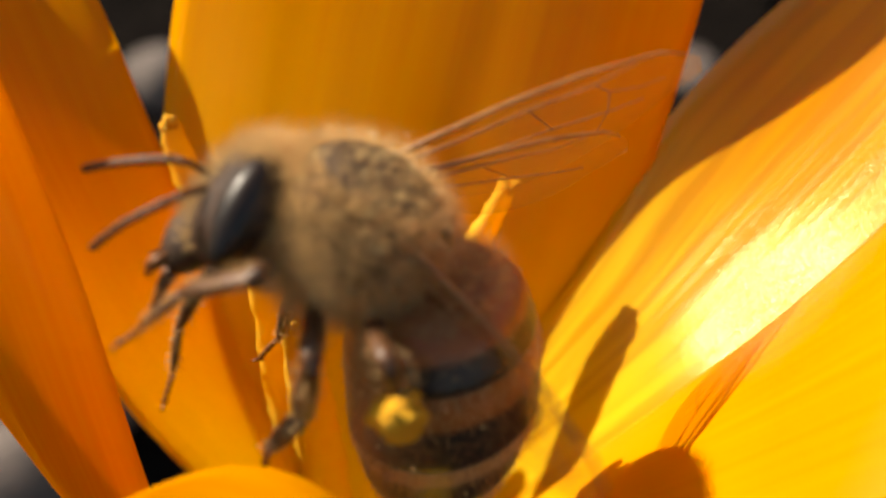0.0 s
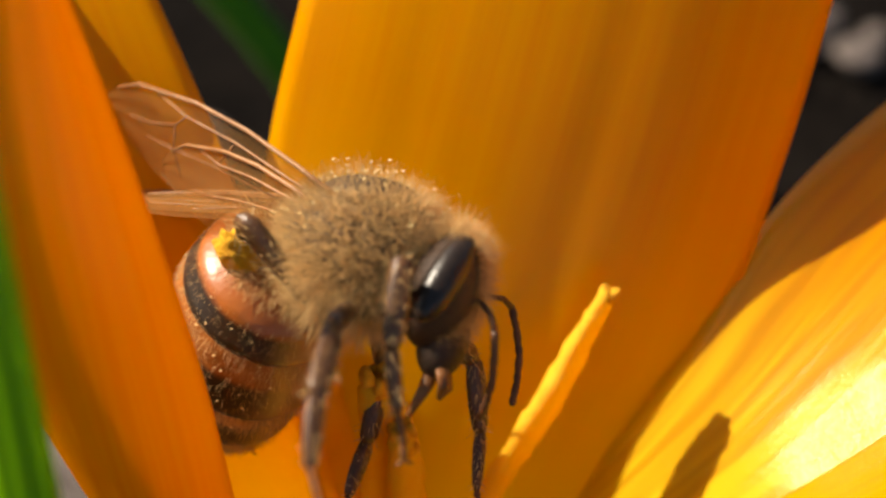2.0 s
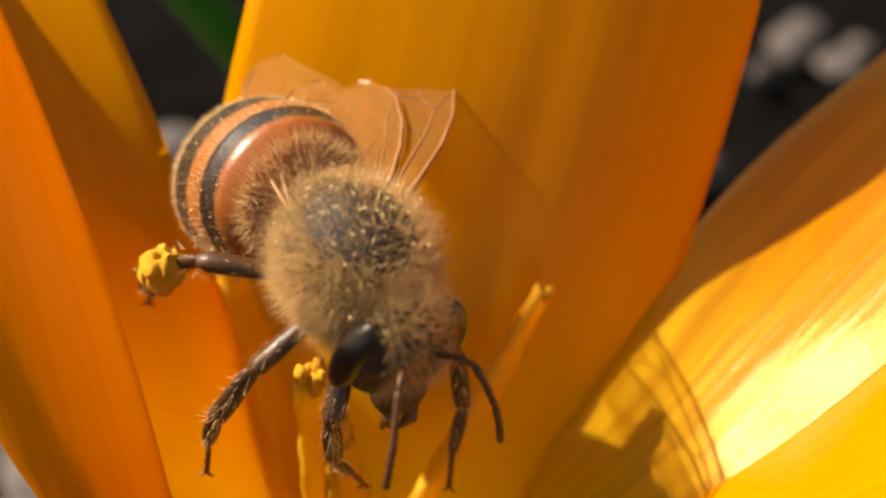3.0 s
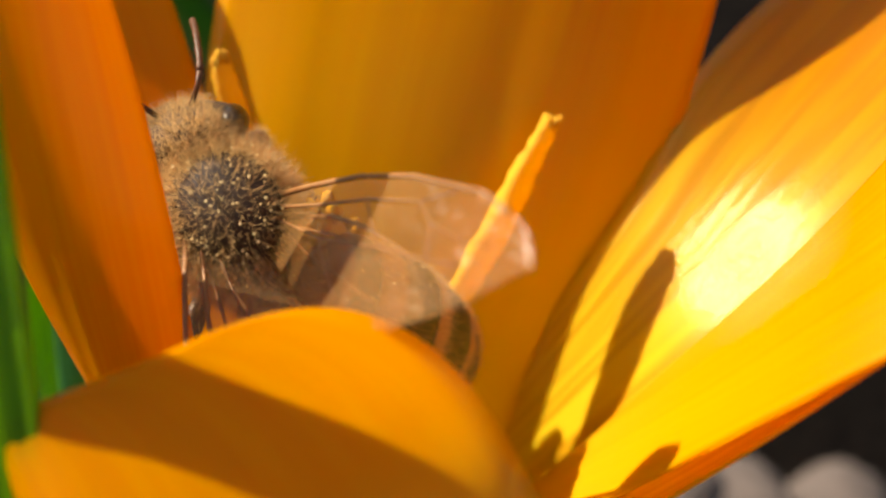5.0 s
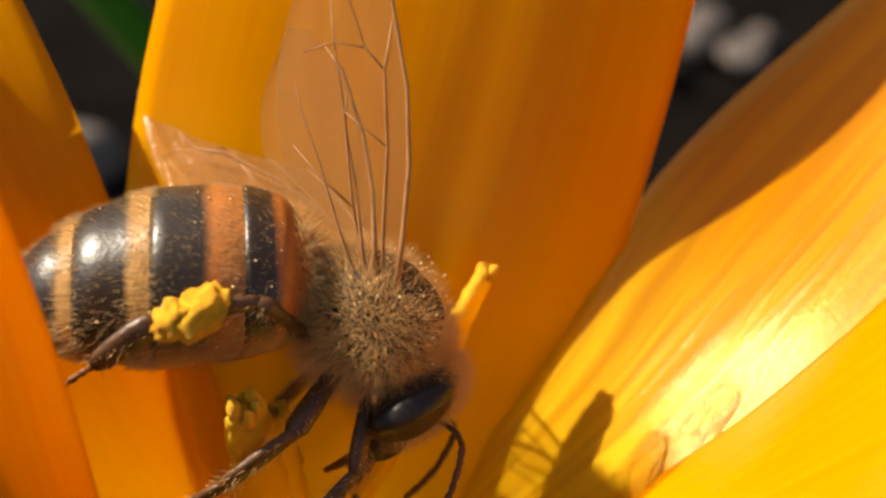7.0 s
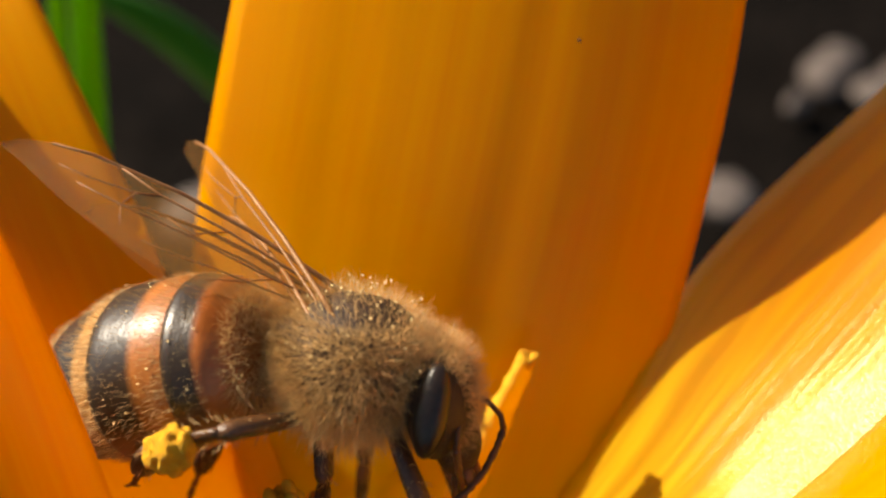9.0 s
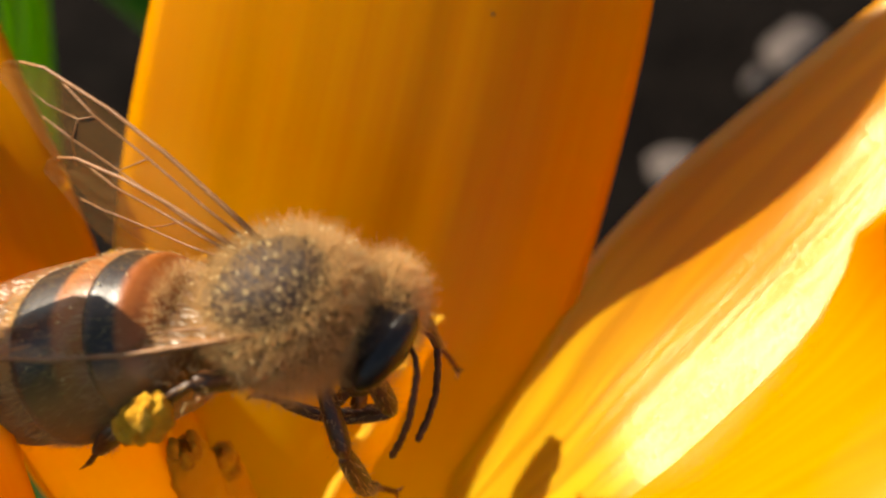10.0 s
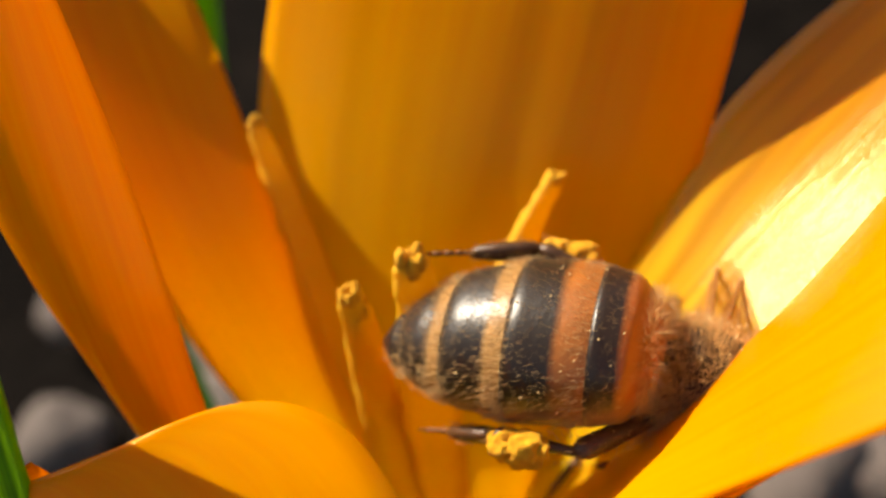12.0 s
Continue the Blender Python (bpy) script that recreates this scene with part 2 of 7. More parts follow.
VEIN = grainy("wing_vein", (0.20, 0.08, 0.025), (0.36, 0.17, 0.06), 2000, 0.45)
BAND_FRONT = segment_material("orange_front_shell", (0.31, 0.085, 0.013), (0.024, 0.013, 0.007), 0.55, (0.30, 0.14, 0.045))
BAND_ORANGE = segment_material("orange_banded_shell", (0.31, 0.10, 0.018), (0.022, 0.013, 0.007), 0.44, (0.25, 0.12, 0.042))
BAND_TAN = segment_material("tan_banded_shell", (0.40, 0.21, 0.062), (0.018, 0.011, 0.007), 0.34, (0.20, 0.11, 0.042))
BAND_TIP = segment_material("black_tip_shell", (0.05, 0.028, 0.014), (0.012, 0.008, 0.006), 0.05, (0.06, 0.03, 0.014))
SPECK = material("dark_speck", (0.04, 0.015, 0.006), 0.7)[0]


# ---- mesh helpers ----
def part(name, bm, mat, parent=None, label="", smooth=True):
    """Link a bmesh in millimetres as one mesh object."""
    me = bpy.data.meshes.new(name)
    bmesh.ops.scale(bm, vec=(MM, MM, MM), verts=bm.verts)
    bm.to_mesh(me)
    bm.free()
    me.materials.append(mat)
    if smooth:
        me.polygons.foreach_set("use_smooth", [True] * len(me.polygons))
    ob = new(name, me)
    ob.parent = parent
    if label:
        tagged(ob, label)
    return ob


def skin(bm, rings, closed=True, cap=True):
    """Faces between rings of vertices; uv u runs round, v along."""
    uv = bm.loops.layers.uv.verify()
    n = len(rings[0])
    for i in range(len(rings) - 1):
        for j in range(n if closed else n - 1):
            k = (j + 1) % n
            f = bm.faces.new((rings[i][j], rings[i][k], rings[i + 1][k], rings[i + 1][j]))
            d = n if closed else n - 1
            w = len(rings) - 1
            for lp, (a, b) in zip(f.loops, ((j, i), (j + 1, i), (j + 1, i + 1), (j, i + 1))):
                lp[uv].uv = (a / d, b / w)
    if cap and closed:
        bm.faces.new(rings[0][::-1])
        bm.faces.new(rings[-1])
    return bm


def tube(bm, pts, radii, seg=8, flat=1.0):
    """A tube along points, flat squeezes it sideways."""
    pts = [Vector(p) for p in pts]
    rings = []
    side = None
    for i, p in enumerate(pts):
        way = (pts[min(i + 1, len(pts) - 1)] - pts[max(i - 1, 0)]).normalized()
        if side is None:
            side = way.orthogonal().normalized()
        side = (side - way * side.dot(way)).normalized()
        other = way.cross(side)
        rings.append([bm.verts.new(p + radii[i] * (math.cos(a) * side + flat * math.sin(a) * other))
                      for a in (2 * math.pi * k / seg for k in range(seg))])
    return skin(bm, rings)


def blob(bm, centre, radii, u=20, v=14, lump=0.0, freq=1.0, turn=None):
    """An ellipsoid with an uneven skin."""
    made = bmesh.ops.create_uvsphere(bm, u_segments=u, v_segments=v, radius=1.0)["verts"]
    for w in made:
        d = w.co.copy()
        k = 1 + lump * noise.noise(d * freq + Vector(centre))
        p = Vector((d.x * radii[0], d.y * radii[1], d.z * radii[2])) * k
        w.co = (turn @ p if turn else p) + Vector(centre)
    return bm


def curve(p, t):
    """A point of the cubic through four controls."""
    a, b, c, d = (Vector(q) for q in p)
    s = 1 - t
    return s ** 3 * a + 3 * s * s * t * b + 3 * s * t * t * c + t ** 3 * d


def grow_hair(bm, root, way, length, width, bend):
    """One hair: a thin tapering blade of two faces."""
    side = way.orthogonal().normalized()
    side.rotate(Matrix.Rotation(rng.uniform(0, 6.28), 3, way))
    mid = root + way * length * 0.55 + bend * length * 0.12
    tip = root + way * length + bend * length * 0.42
    a, b = bm.verts.new(root - side * width), bm.verts.new(root + side * width)
    c, d = bm.verts.new(mid + side * width * 0.7), bm.verts.new(mid - side * width * 0.7)
    e = bm.verts.new(tip)
    bm.faces.new((a, b, c, d))
    bm.faces.new((d, c, e))


# ---- ground ----
def build_ground():
    """One sheet to the horizon, fine and uneven round the flower, coarse far out."""
    bm = bmesh.new()
    steps = [-60000, -20000, -6000, -2000, -900, -500, -300] + list(range(-210, 211, 7)) + [300, 500, 900, 2000, 6000, 20000, 60000]
    rows = []
    for y in steps:
        row = []
        for x in steps:
            near = max(0.0, 1 - math.hypot(x, y) / 260)
            z = 5.0 * near * noise.fractal(Vector((x, y, 3)) / 26, 1.0, 2.0, 4) - 1.5
            row.append(bm.verts.new((x, y, z)))
        rows.append(row)
    skin(bm, rows, closed=False)
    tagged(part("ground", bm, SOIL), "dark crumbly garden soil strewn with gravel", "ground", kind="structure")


build_ground()


def build_stone(x, y, size):
    bm = bmesh.new()
    bmesh.ops.create_icosphere(bm, subdivisions=3, radius=1.0)
    seed = Vector((x, y, 0)) * 0.31
    sx, sy, sz = size * rng.uniform(0.8, 1.2), size * rng.uniform(0.7, 1.0), size * rng.uniform(0.5, 0.8)
    for v in bm.verts:
        k = 1 + 0.28 * noise.noise(v.co * 0.9 + seed) + 0.08 * noise.noise(v.co * 3 + seed)
        v.co = Vector((v.co.x * sx, v.co.y * sy, v.co.z * sz)) * k
    ob = part("gravel_stone", bm, STONE)
    ob.matrix_basis = mpose(x, y, size * 0.28, 0, 0, rng.uniform(0, 180))
    return tagged(ob, "pale pinkish grey gravel stone lying on dark soil", "stone", "gravel round the flower")


build_stone(-18, 44, 3.2)
build_stone(28, 59, 2.1)
build_stone(18, 45, 2.6)
build_stone(31.4, 56.5, 1.9)
build_stone(29.6, 61, 1.6)
build_stone(25.2, 56.0, 1.1)
build_stone(33.5, 59, 1.5)
build_stone(-21, 14, 4.0)
build_stone(-23, 21, 3.0)
build_stone(12, 15, 3.0)
build_stone(17, 16, 3.5)
build_stone(22, 15, 3.5)
build_stone(14, 16, 3.0)
build_stone(-31, 27, 3.5)
build_stone(-29, 16, 3.5)
build_stone(-21, 18, 3.0)
build_stone(-19, 19, 3.5)
for _ in range(26):
    a, r = rng.uniform(0, 6.283), rng.uniform(60, 200)
    build_stone(r * math.cos(a), r * math.sin(a) + 20, rng.uniform(2, 4.5))



# ---- flower ----
def petal_sheet(spine, side, half, cup, curl=0.0, ruffle=0.25, seed=0.0, base=0.34, tip=0.62, skew=0.0, reach=1.0, point=2.3):
    """A petal: a spine of four controls, a sideways direction, its half width, how far its margins rise (cup) and its tip turns in (curl); reach above 1 carries it on past the spine's end."""
    bm = bmesh.new()
    nu, nv = 28, round(44 * reach)
    side = Vector(side).normalized()
    rows = []
    for i in range(nv + 1):
        v = reach * i / nv
        p = curve(spine, v)
        way = (curve(spine, min(reach, v + 0.01)) - curve(spine, max(0, v - 0.01))).normalized()
        s = (side - way * side.dot(way)).normalized()
        up = way.cross(s)
        w = half * min(1.0, base + (1 - base) * math.sin(min(1.0, v / tip) * math.pi / 2) ** 1.25)
        if v > tip:
            w *= math.sqrt(max(0.0, 1 - ((v - tip) / (reach + 0.001 - tip)) ** point))
        row = []
        for j in range(nu + 1):
            u = 2 * j / nu - 1
            rise = cup * (abs(u) ** 2.1) * (w / half)
            wave = ruffle * abs(u) ** 3 * noise.noise(Vector((u * 1.3 + seed, v * 5.0, seed)))
            groove = 0.05 * noise.noise(Vector((u * 7 + seed, v * 1.2, 5 + seed)))
            row.append(bm.verts.new(p + s * (u * w * (1 + skew * u) * (1 - 0.10 * cup / half * u * u)) + up * (rise + wave + groove + curl * max(0, v - 0.6) ** 2)))
        rows.append(row)
    skin(bm, rows, closed=False)
    uv = bm.loops.layers.uv.verify()
    for f in bm.faces:
        for lp in f.loops:
            lp[uv].uv.y *= reach
    return bm


flower = new("crocus_flower")
flower.location = (-1.5 * MM, 0, 8 * MM)
tagged(flower, "open orange-yellow crocus flower standing in sunlit soil", "flower")


def add_petal(mat=PETAL, **k):
    bm = petal_sheet(**k)
    bmesh.ops.translate(bm, vec=(1.5, 0, -8), verts=bm.verts)
    ob = part("petal", bm, mat, flower)
    mod = ob.modifiers.new("thickness", "SOLIDIFY")
    mod.thickness, mod.offset = 0.10 * MM, 0
    return ob


# back, two on its right, front, two on its left
add_petal(spine=((-1.50, 0.50, 18.00), (-5.34, -1.42, 28.42), (2.06, 7.53, 38.41), (1.71, 13.76, 47.30)), side=(0.98, -0.15, -0.10), half=6.82, cup=1.01, skew=-0.03, tip=0.61, base=0.34, seed=1.0, reach=1.28, curl=1.6, point=2.6)
add_petal(PETAL_WRINKLED, spine=((-1.00, 0.00, 18.00), (6.60, -6.43, 38.94), (12.52, 1.21, 29.70), (20.76, 8.97, 45.30)), side=(-0.13, 0.97, -0.19), half=6.89, cup=2.83, skew=0.06, tip=0.62, base=0.34, seed=2.0)
add_petal(spine=((-1.00, -1.50, 18.00), (2.68, -0.34, 28.49), (2.48, -8.45, 32.57), (21.08, -2.31, 53.27)), side=(0.60, 0.08, 0.80), half=3.33, cup=-0.48, skew=0.02, tip=0.62, base=0.34, seed=3.0)
add_petal(spine=((-2.00, -1.50, 18.00), (-2.48, -19.73, 31.31), (-9.39, -8.35, 34.09), (-9.56, -8.31, 35.32)), side=(0.94, -0.07, 0.33), half=4.06, cup=3.22, skew=0.69, tip=0.60, base=0.50, seed=4.0)
add_petal(spine=((-2.20, -1.00, 18.00), (-8.81, -4.61, 18.33), (-8.57, -7.66, 34.03), (-11.43, 2.80, 46.69)), side=(0.47, -0.29, -0.84), half=1.92, cup=0.82, skew=0.00, tip=0.71, base=0.34, seed=5.0, reach=0.97, curl=-4.2)
add_petal(spine=((-2.00, 0.00, 18.00), (-9.47, -0.13, 25.86), (-10.44, 0.96, 36.32), (-15.62, 12.12, 40.23)), side=(0.52, 0.85, -0.03), half=2.23, cup=-1.43, skew=0.50, tip=0.62, base=0.34, seed=6.0, reach=1.19, curl=-2.6)



def flower_part(name, bm, mat, label="", parent=None):
    if parent is None:
        bmesh.ops.translate(bm, vec=(1.5, 0, -8), verts=bm.verts)
    return part(name, bm, mat, parent or flower, label)


def build_stamen(foot, head, bend, size=1.0):
    """A stamen: a slender filament that widens into a dusty anther."""
    foot, head = Vector(foot), Vector(head)
    mid = (foot + head) / 2 + Vector(bend)
    pts = [foot, foot.lerp(mid, 0.5), mid, mid.lerp(head, 0.5), mid.lerp(head, 0.86), head]
    bm = bmesh.new()
    r = [0.42, 0.52, 0.60, 0.50, 0.38, 0.30]
    fine = []
    rad = []
    for i in range(len(pts) - 1):
        for k in range(5):
            t = k / 5
            fine.append(pts[i].lerp(pts[i + 1], t))
            rad.append(size * (r[i] * (1 - t) + r[i + 1] * t))
    fine.append(pts[-1])
    rad.append(size * 0.24)
    tube(bm, fine, rad, 12, 0.6)
    for v in bm.verts:
        v.co += 0.10 * size * Vector((noise.noise(v.co * 4.3), noise.noise(v.co * 4.3 + Vector((9, 0, 0))), 0.5 * noise.noise(v.co * 5)))
    st = flower_part("stamen", bm, STAMEN)
    bm = bmesh.new()
    way = (head - mid).normalized()
    side = way.orthogonal().normalized()
    for k in range(6):
        spot = head + way * rng.uniform(-0.15, 0.10) * size + Matrix.Rotation(k * 1.05, 3, way) @ side * 0.17 * size
        blob(bm, spot + Vector((1.5, 0, -8)), (0.12 * size, 0.11 * size, rng.uniform(0.14, 0.22) * size), 8, 6, 0.4, 3.0, Vector((0, 0, 1)).rotation_difference(way).to_matrix())
    part("anther_tip", bm, POLLEN, st, "ragged yellow pollen-dusted tip")
    return st


build_stamen((-1.6, -0.3, 28.9), (1.6, 3.1, 34.0), (0.0, -0.2, 0.0))
build_stamen((-3.2, -0.8, 22.0), (-7.1, 4.4, 34.9), (-0.2, 0.2, -0.4))
build_stamen((-3.0, -1.8, 22.0), (-3.7, -0.7, 33.2), (0.0, 0.1, 0.0), 1.25)
build_stamen((-3.2, -1.6, 22.0), (-3.6, -0.7, 32.7), (0.0, 0.0, 0.0), 1.25)
pushed_stamen = build_stamen((-2.0, -1.4, 22), (-1.9, -0.6, 34.5), (0, 0, 0), 1.6)


bm = bmesh.new()
tube(bm, [(-1.5, -0.5, -2), (-1.5, -0.5, 8), (-1.5, -0.5, 15), (-1.5, -0.5, 19)], [1.4, 1.4, 1.7, 2.4], 16)
flower_part("stalk", bm, STALK, "pale cream flower tube")
bm = bmesh.new()
blob(bm, (-1.75, 4.64, 34.04), (0.07, 0.07, 0.07), 10, 8)
flower_part("speck", bm, SPECK, "tiny dark speck on the petal")
bm = bmesh.new()
blob(bm, (3.12, 8.47, 40.03), (0.06, 0.06, 0.06), 10, 8)
flower_part("speck", bm, SPECK, "tiny dark speck on the petal")



# ---- leaves ----
def build_leaf(foot, tip, bend, width, mat, label, side=(1, 0, 0)):
    """A long narrow leaf with a keel and a pale midrib."""
    foot, tip = Vector(foot), Vector(tip)
    mid = (foot + tip) / 2 + Vector(bend)
    spine = (foot, foot.lerp(mid, 0.75), tip.lerp(mid, 0.75), tip)
    bm = bmesh.new()
    rows = []
    side = Vector(side).normalized()
    for i in range(41):
        v = i / 40
        p = curve(spine, v)
        way = (curve(spine, min(1, v + 0.01)) - curve(spine, max(0, v - 0.01))).normalized()
        s = (side - way * side.dot(way)).normalized()
        up = way.cross(s)
        w = width * min(1, 0.6 + 2 * v) * (1 - max(0, v - 0.5) ** 2 * 3.6)
        rows.append([bm.verts.new(p - foot + s * (u * w) + up * (abs(u) * w * 0.5 + (0.12 * w if u == 0 else 0))) for u in (-1, -0.8, -0.5, -0.2, 0, 0.2, 0.5, 0.8, 1)])
    skin(bm, rows, closed=False)
    ob = new("grass_leaf")
    ob.location = foot * MM
    blade = part("blade", bm, mat, ob)
    mod = blade.modifiers.new("thickness", "SOLIDIFY")
    mod.thickness, mod.offset = 0.25 * MM, 0
    bm = bmesh.new()
    pts, rad = [], []
    for i in range(31):
        v = i / 30
        p = curve(spine, v)
        way = (curve(spine, min(1, v + 0.01)) - curve(spine, max(0, v - 0.01))).normalized()
        s = (side - way * side.dot(way)).normalized()
        w = width * min(1, 0.6 + 2 * v) * (1 - max(0, v - 0.5) ** 2 * 3.6)
        pts.append(p - foot + way.cross(s) * (0.12 * w))
        rad.append(max(0.03, 0.16 * w))
    tube(bm, pts, rad, 8)
    part("midrib", bm, RIB, ob, "pale green midrib")
    return tagged(ob, label, "leaf", "leaves round the flower")


build_leaf((-10.2, -21.0, 0.0), (-10.7, -0.7, 55.3), (0, 0, 0), 1.35, LEAF, "bright green grass leaf with a pale midrib beside the flower", (0.73, -0.68, 0))
build_leaf((-12.2, 2.3, 0.0), (-12.2, 4.3, 30.0), (0, 0, 0), 0.8, LEAF_BLUE, "slim blue-green leaf behind the flower")
for dx, dy in ((0.0, 0.0), (0.75, 0.5), (1.35, -0.2)):
    build_leaf((-20.9 + dx, 20.6 + dy, 0.0), (-12.9 + dx, 23.2 + dy, 46.0), (-0.3, 0, 0), 0.34, LEAF, "thin upright green grass blade")
build_leaf((-9.5, 34.4, 12.5), (-19.7, 35.6, 25.1), (0, 0, 3), 2.6, LEAF_DEEP, "broad deep green leaf arching over the soil", (0.5, -0.6, 0.5))



# ---- honey bee ----
# Bee space: x ahead, y to its left, z to its back; the middle of the thorax is the origin.
bee = new("honey_bee")
tagged(bee, "fuzzy brown honey bee with banded abdomen and pollen-dusted legs", "bee")


def shell_point(radii, centre, direction):
    d = direction.normalized()
    return Vector((d.x * radii[0], d.y * radii[1], d.z * radii[2])) + Vector(centre)


def fur_on(name, radii, centre, count, length, lean, mat, parent, keep=lambda d: True, width=0.005, label=""):
    """A coat of hairs on an ellipsoid; lean is the way in which the hairs lie."""
    bm = bmesh.new()
    made = 0
    while made < count:
        d = Vector((rng.gauss(0, 1), rng.gauss(0, 1), rng.gauss(0, 1))).normalized()
        if not keep(d):
            continue
        root = shell_point(radii, centre, d) - d * 0.05
        n = Vector((d.x / radii[0], d.y / radii[1], d.z / radii[2])).normalized()
        way = (n + Vector(lean) * 0.5 + Vector((rng.gauss(0, 0.36), rng.gauss(0, 0.36), rng.gauss(0, 0.36)))).normalized()
        bend = Vector((rng.gauss(0, 0.5), rng.gauss(0, 0.5), rng.gauss(0, 0.5)))
        grow_hair(bm, root, way, length * rng.uniform(0.55, 1.15), width * rng.uniform(0.7, 1.3), bend)
        made += 1
    ob = part(name, bm, mat, parent, label)
    return tagged(ob, kind="stuff")


def grains_on(name, spots, parent, size=0.06):
    bm = bmesh.new()
    for p in spots:
        r = size * rng.uniform(0.6, 1.3)
        made = bmesh.ops.create_icosphere(bm, subdivisions=1, radius=r)["verts"]
        bmesh.ops.translate(bm, vec=p, verts=made)
    return tagged(part(name, bm, DUST, parent, "scattered pale yellow pollen grains"), kind="stuff")


# thorax
T_R = (1.78, 1.58, 1.58)
bm = bmesh.new()
blob(bm, (0, 0, 0), T_R, 32, 22, 0.05, 1.6)
blob(bm, (-1.20, 0, 0.45), (0.66, 0.92, 0.62), 20, 14)
blob(bm, (0.5, 0, -0.8), (1.25, 1.1, 0.85), 20, 14)
thorax = part("thorax", bm, SHELL, bee)
fur_on("fur", T_R, (0, 0, 0), 26000, 0.54, (-0.25, 0, 0.1), FUR, thorax, lambda d: d.z < 0.70 or rng.random() < 0.22, width=0.0046, label="tan fuzz")
fur_on("under_fur", T_R, (0, 0, -0.35), 3600, 0.62, (0, 0, -0.3), FUR, thorax, lambda d: d.z < 0.1)
grains_on("pollen_dust", [shell_point((2.12, 1.92, 1.96), (0, 0, 0), Vector((rng.gauss(0, 1), rng.gauss(0, 1), abs(rng.gauss(0, 1)) + 0.2))) * rng.uniform(0.84, 1.03) for _ in range(110)], thorax, 0.030)

# head, about its neck
head = part("head", blob(bmesh.new(), (0.75, 0, -0.35), (0.95, 1.72, 1.55), 28, 20, 0.05, 1.5), SHELL, bee)
head.location = (1.40 * MM, 0, -0.40 * MM)
head.scale = (0.88, 0.88, 0.88)
antennae = {}
bm = bmesh.new()
blob(bm, (1.15, 0, -1.55), (0.62, 0.78, 0.9), 18, 12)
part("muzzle", bm, SHELL, head)
for s in (1, -1):
    bm = bmesh.new()
    blob(bm, (0.80, 1.33 * s, -0.25), (0.47, 0.47, 1.22), 28, 22, turn=Euler((radians(10 * s), radians(12), radians(-14 * s))).to_matrix())
    part("compound_eye", bm, EYE, head, "glossy black eye")
    # antenna, about its socket: a scape, a knee and a flagellum of rings
    socket = Vector((1.45, 0.32 * s, -0.35))
    bm = bmesh.new()
    scape = [(1.45, 0.32 * s, -0.35), (1.75, 0.55 * s, 0.0), (2.15, 0.85 * s, 0.15), (2.45, 1.05 * s, 0.05)]
    flag = [(2.45, 1.05 * s, 0.05), (2.75, 1.2 * s, -0.35), (3.1, 1.35 * s, -0.95), (3.3, 1.45 * s, -1.6), (3.4, 1.5 * s, -2.2)]
    tube(bm, [Vector(p) - socket for p in scape], [0.09, 0.075, 0.075, 0.09], 10)
    pts, rad = [], []
    for i in range(len(flag) - 1):
        for j in range(5):
            f = j / 5
            pts.append(Vector(flag[i]).lerp(Vector(flag[i + 1]), f) - socket)
            rad.append(0.082 if j in (0, 3) else 0.105)
    pts.append(Vector(flag[-1]) - socket)
    rad.append(0.06)
    tube(bm, pts, rad, 10)
    feeler = part("antenna", bm, ANTENNA, head)
    feeler.location = socket * MM
    antennae["L" if s == 1 else "R"] = feeler
    bm = bmesh.new()
    tube(bm, [(1.35, 0.35 * s, -2.1), (1.55, 0.3 * s, -2.5), (1.5, 0.05 * s, -2.85)], [0.22, 0.2, 0.06], 8, 0.6)
    part("mandible", bm, FOOT, head)
bm = bmesh.new()
tube(bm, [(1.15, 0, -2.2), (1.1, 0, -2.8), (0.95, 0, -3.5)], [0.22, 0.16, 0.07], 8)
part("tongue", bm, FOOT, head, "brown tongue")
fur_on("face_fur", (1.0, 1.5, 1.6), (0.75, 0, -0.35), 5200, 0.42, (0.1, 0, 0.15), FUR, head, lambda d: abs(d.y) < 0.62 and d.z > -0.75)
fur_on("crown_fur", (0.95, 1.3, 1.55), (0.6, 0, -0.3), 2200, 0.62, (-0.1, 0, 0.5), FUR, head, lambda d: d.z > 0.55)

# abdomen, about its waist; its axis runs back along -x
A_LEN = 7.3


def girth(s):
    knots = ((0, 0.55), (0.04, 1.38), (0.11, 1.92), (0.27, 2.18), (0.47, 2.18), (0.66, 1.90), (0.82, 1.38), (0.94, 0.72), (1.0, 0.12))
    for (a, ra), (b, rb) in zip(knots, knots[1:]):
        if s <= b:
            t = (s - a) / (b - a)
            t = t * t * (3 - 2 * t) * 0.4 + t * 0.6
            return ra + (rb - ra) * t
    return 0.1


def belly_point(s, a, grow=0.0):
    """A point round the abdomen: s along it, a from the belly (0) round."""
    r = girth(s) + grow
    return Vector((-0.25 - A_LEN * s, r * math.sin(a), -r * 0.93 * math.cos(a) - 0.9 * s * s))


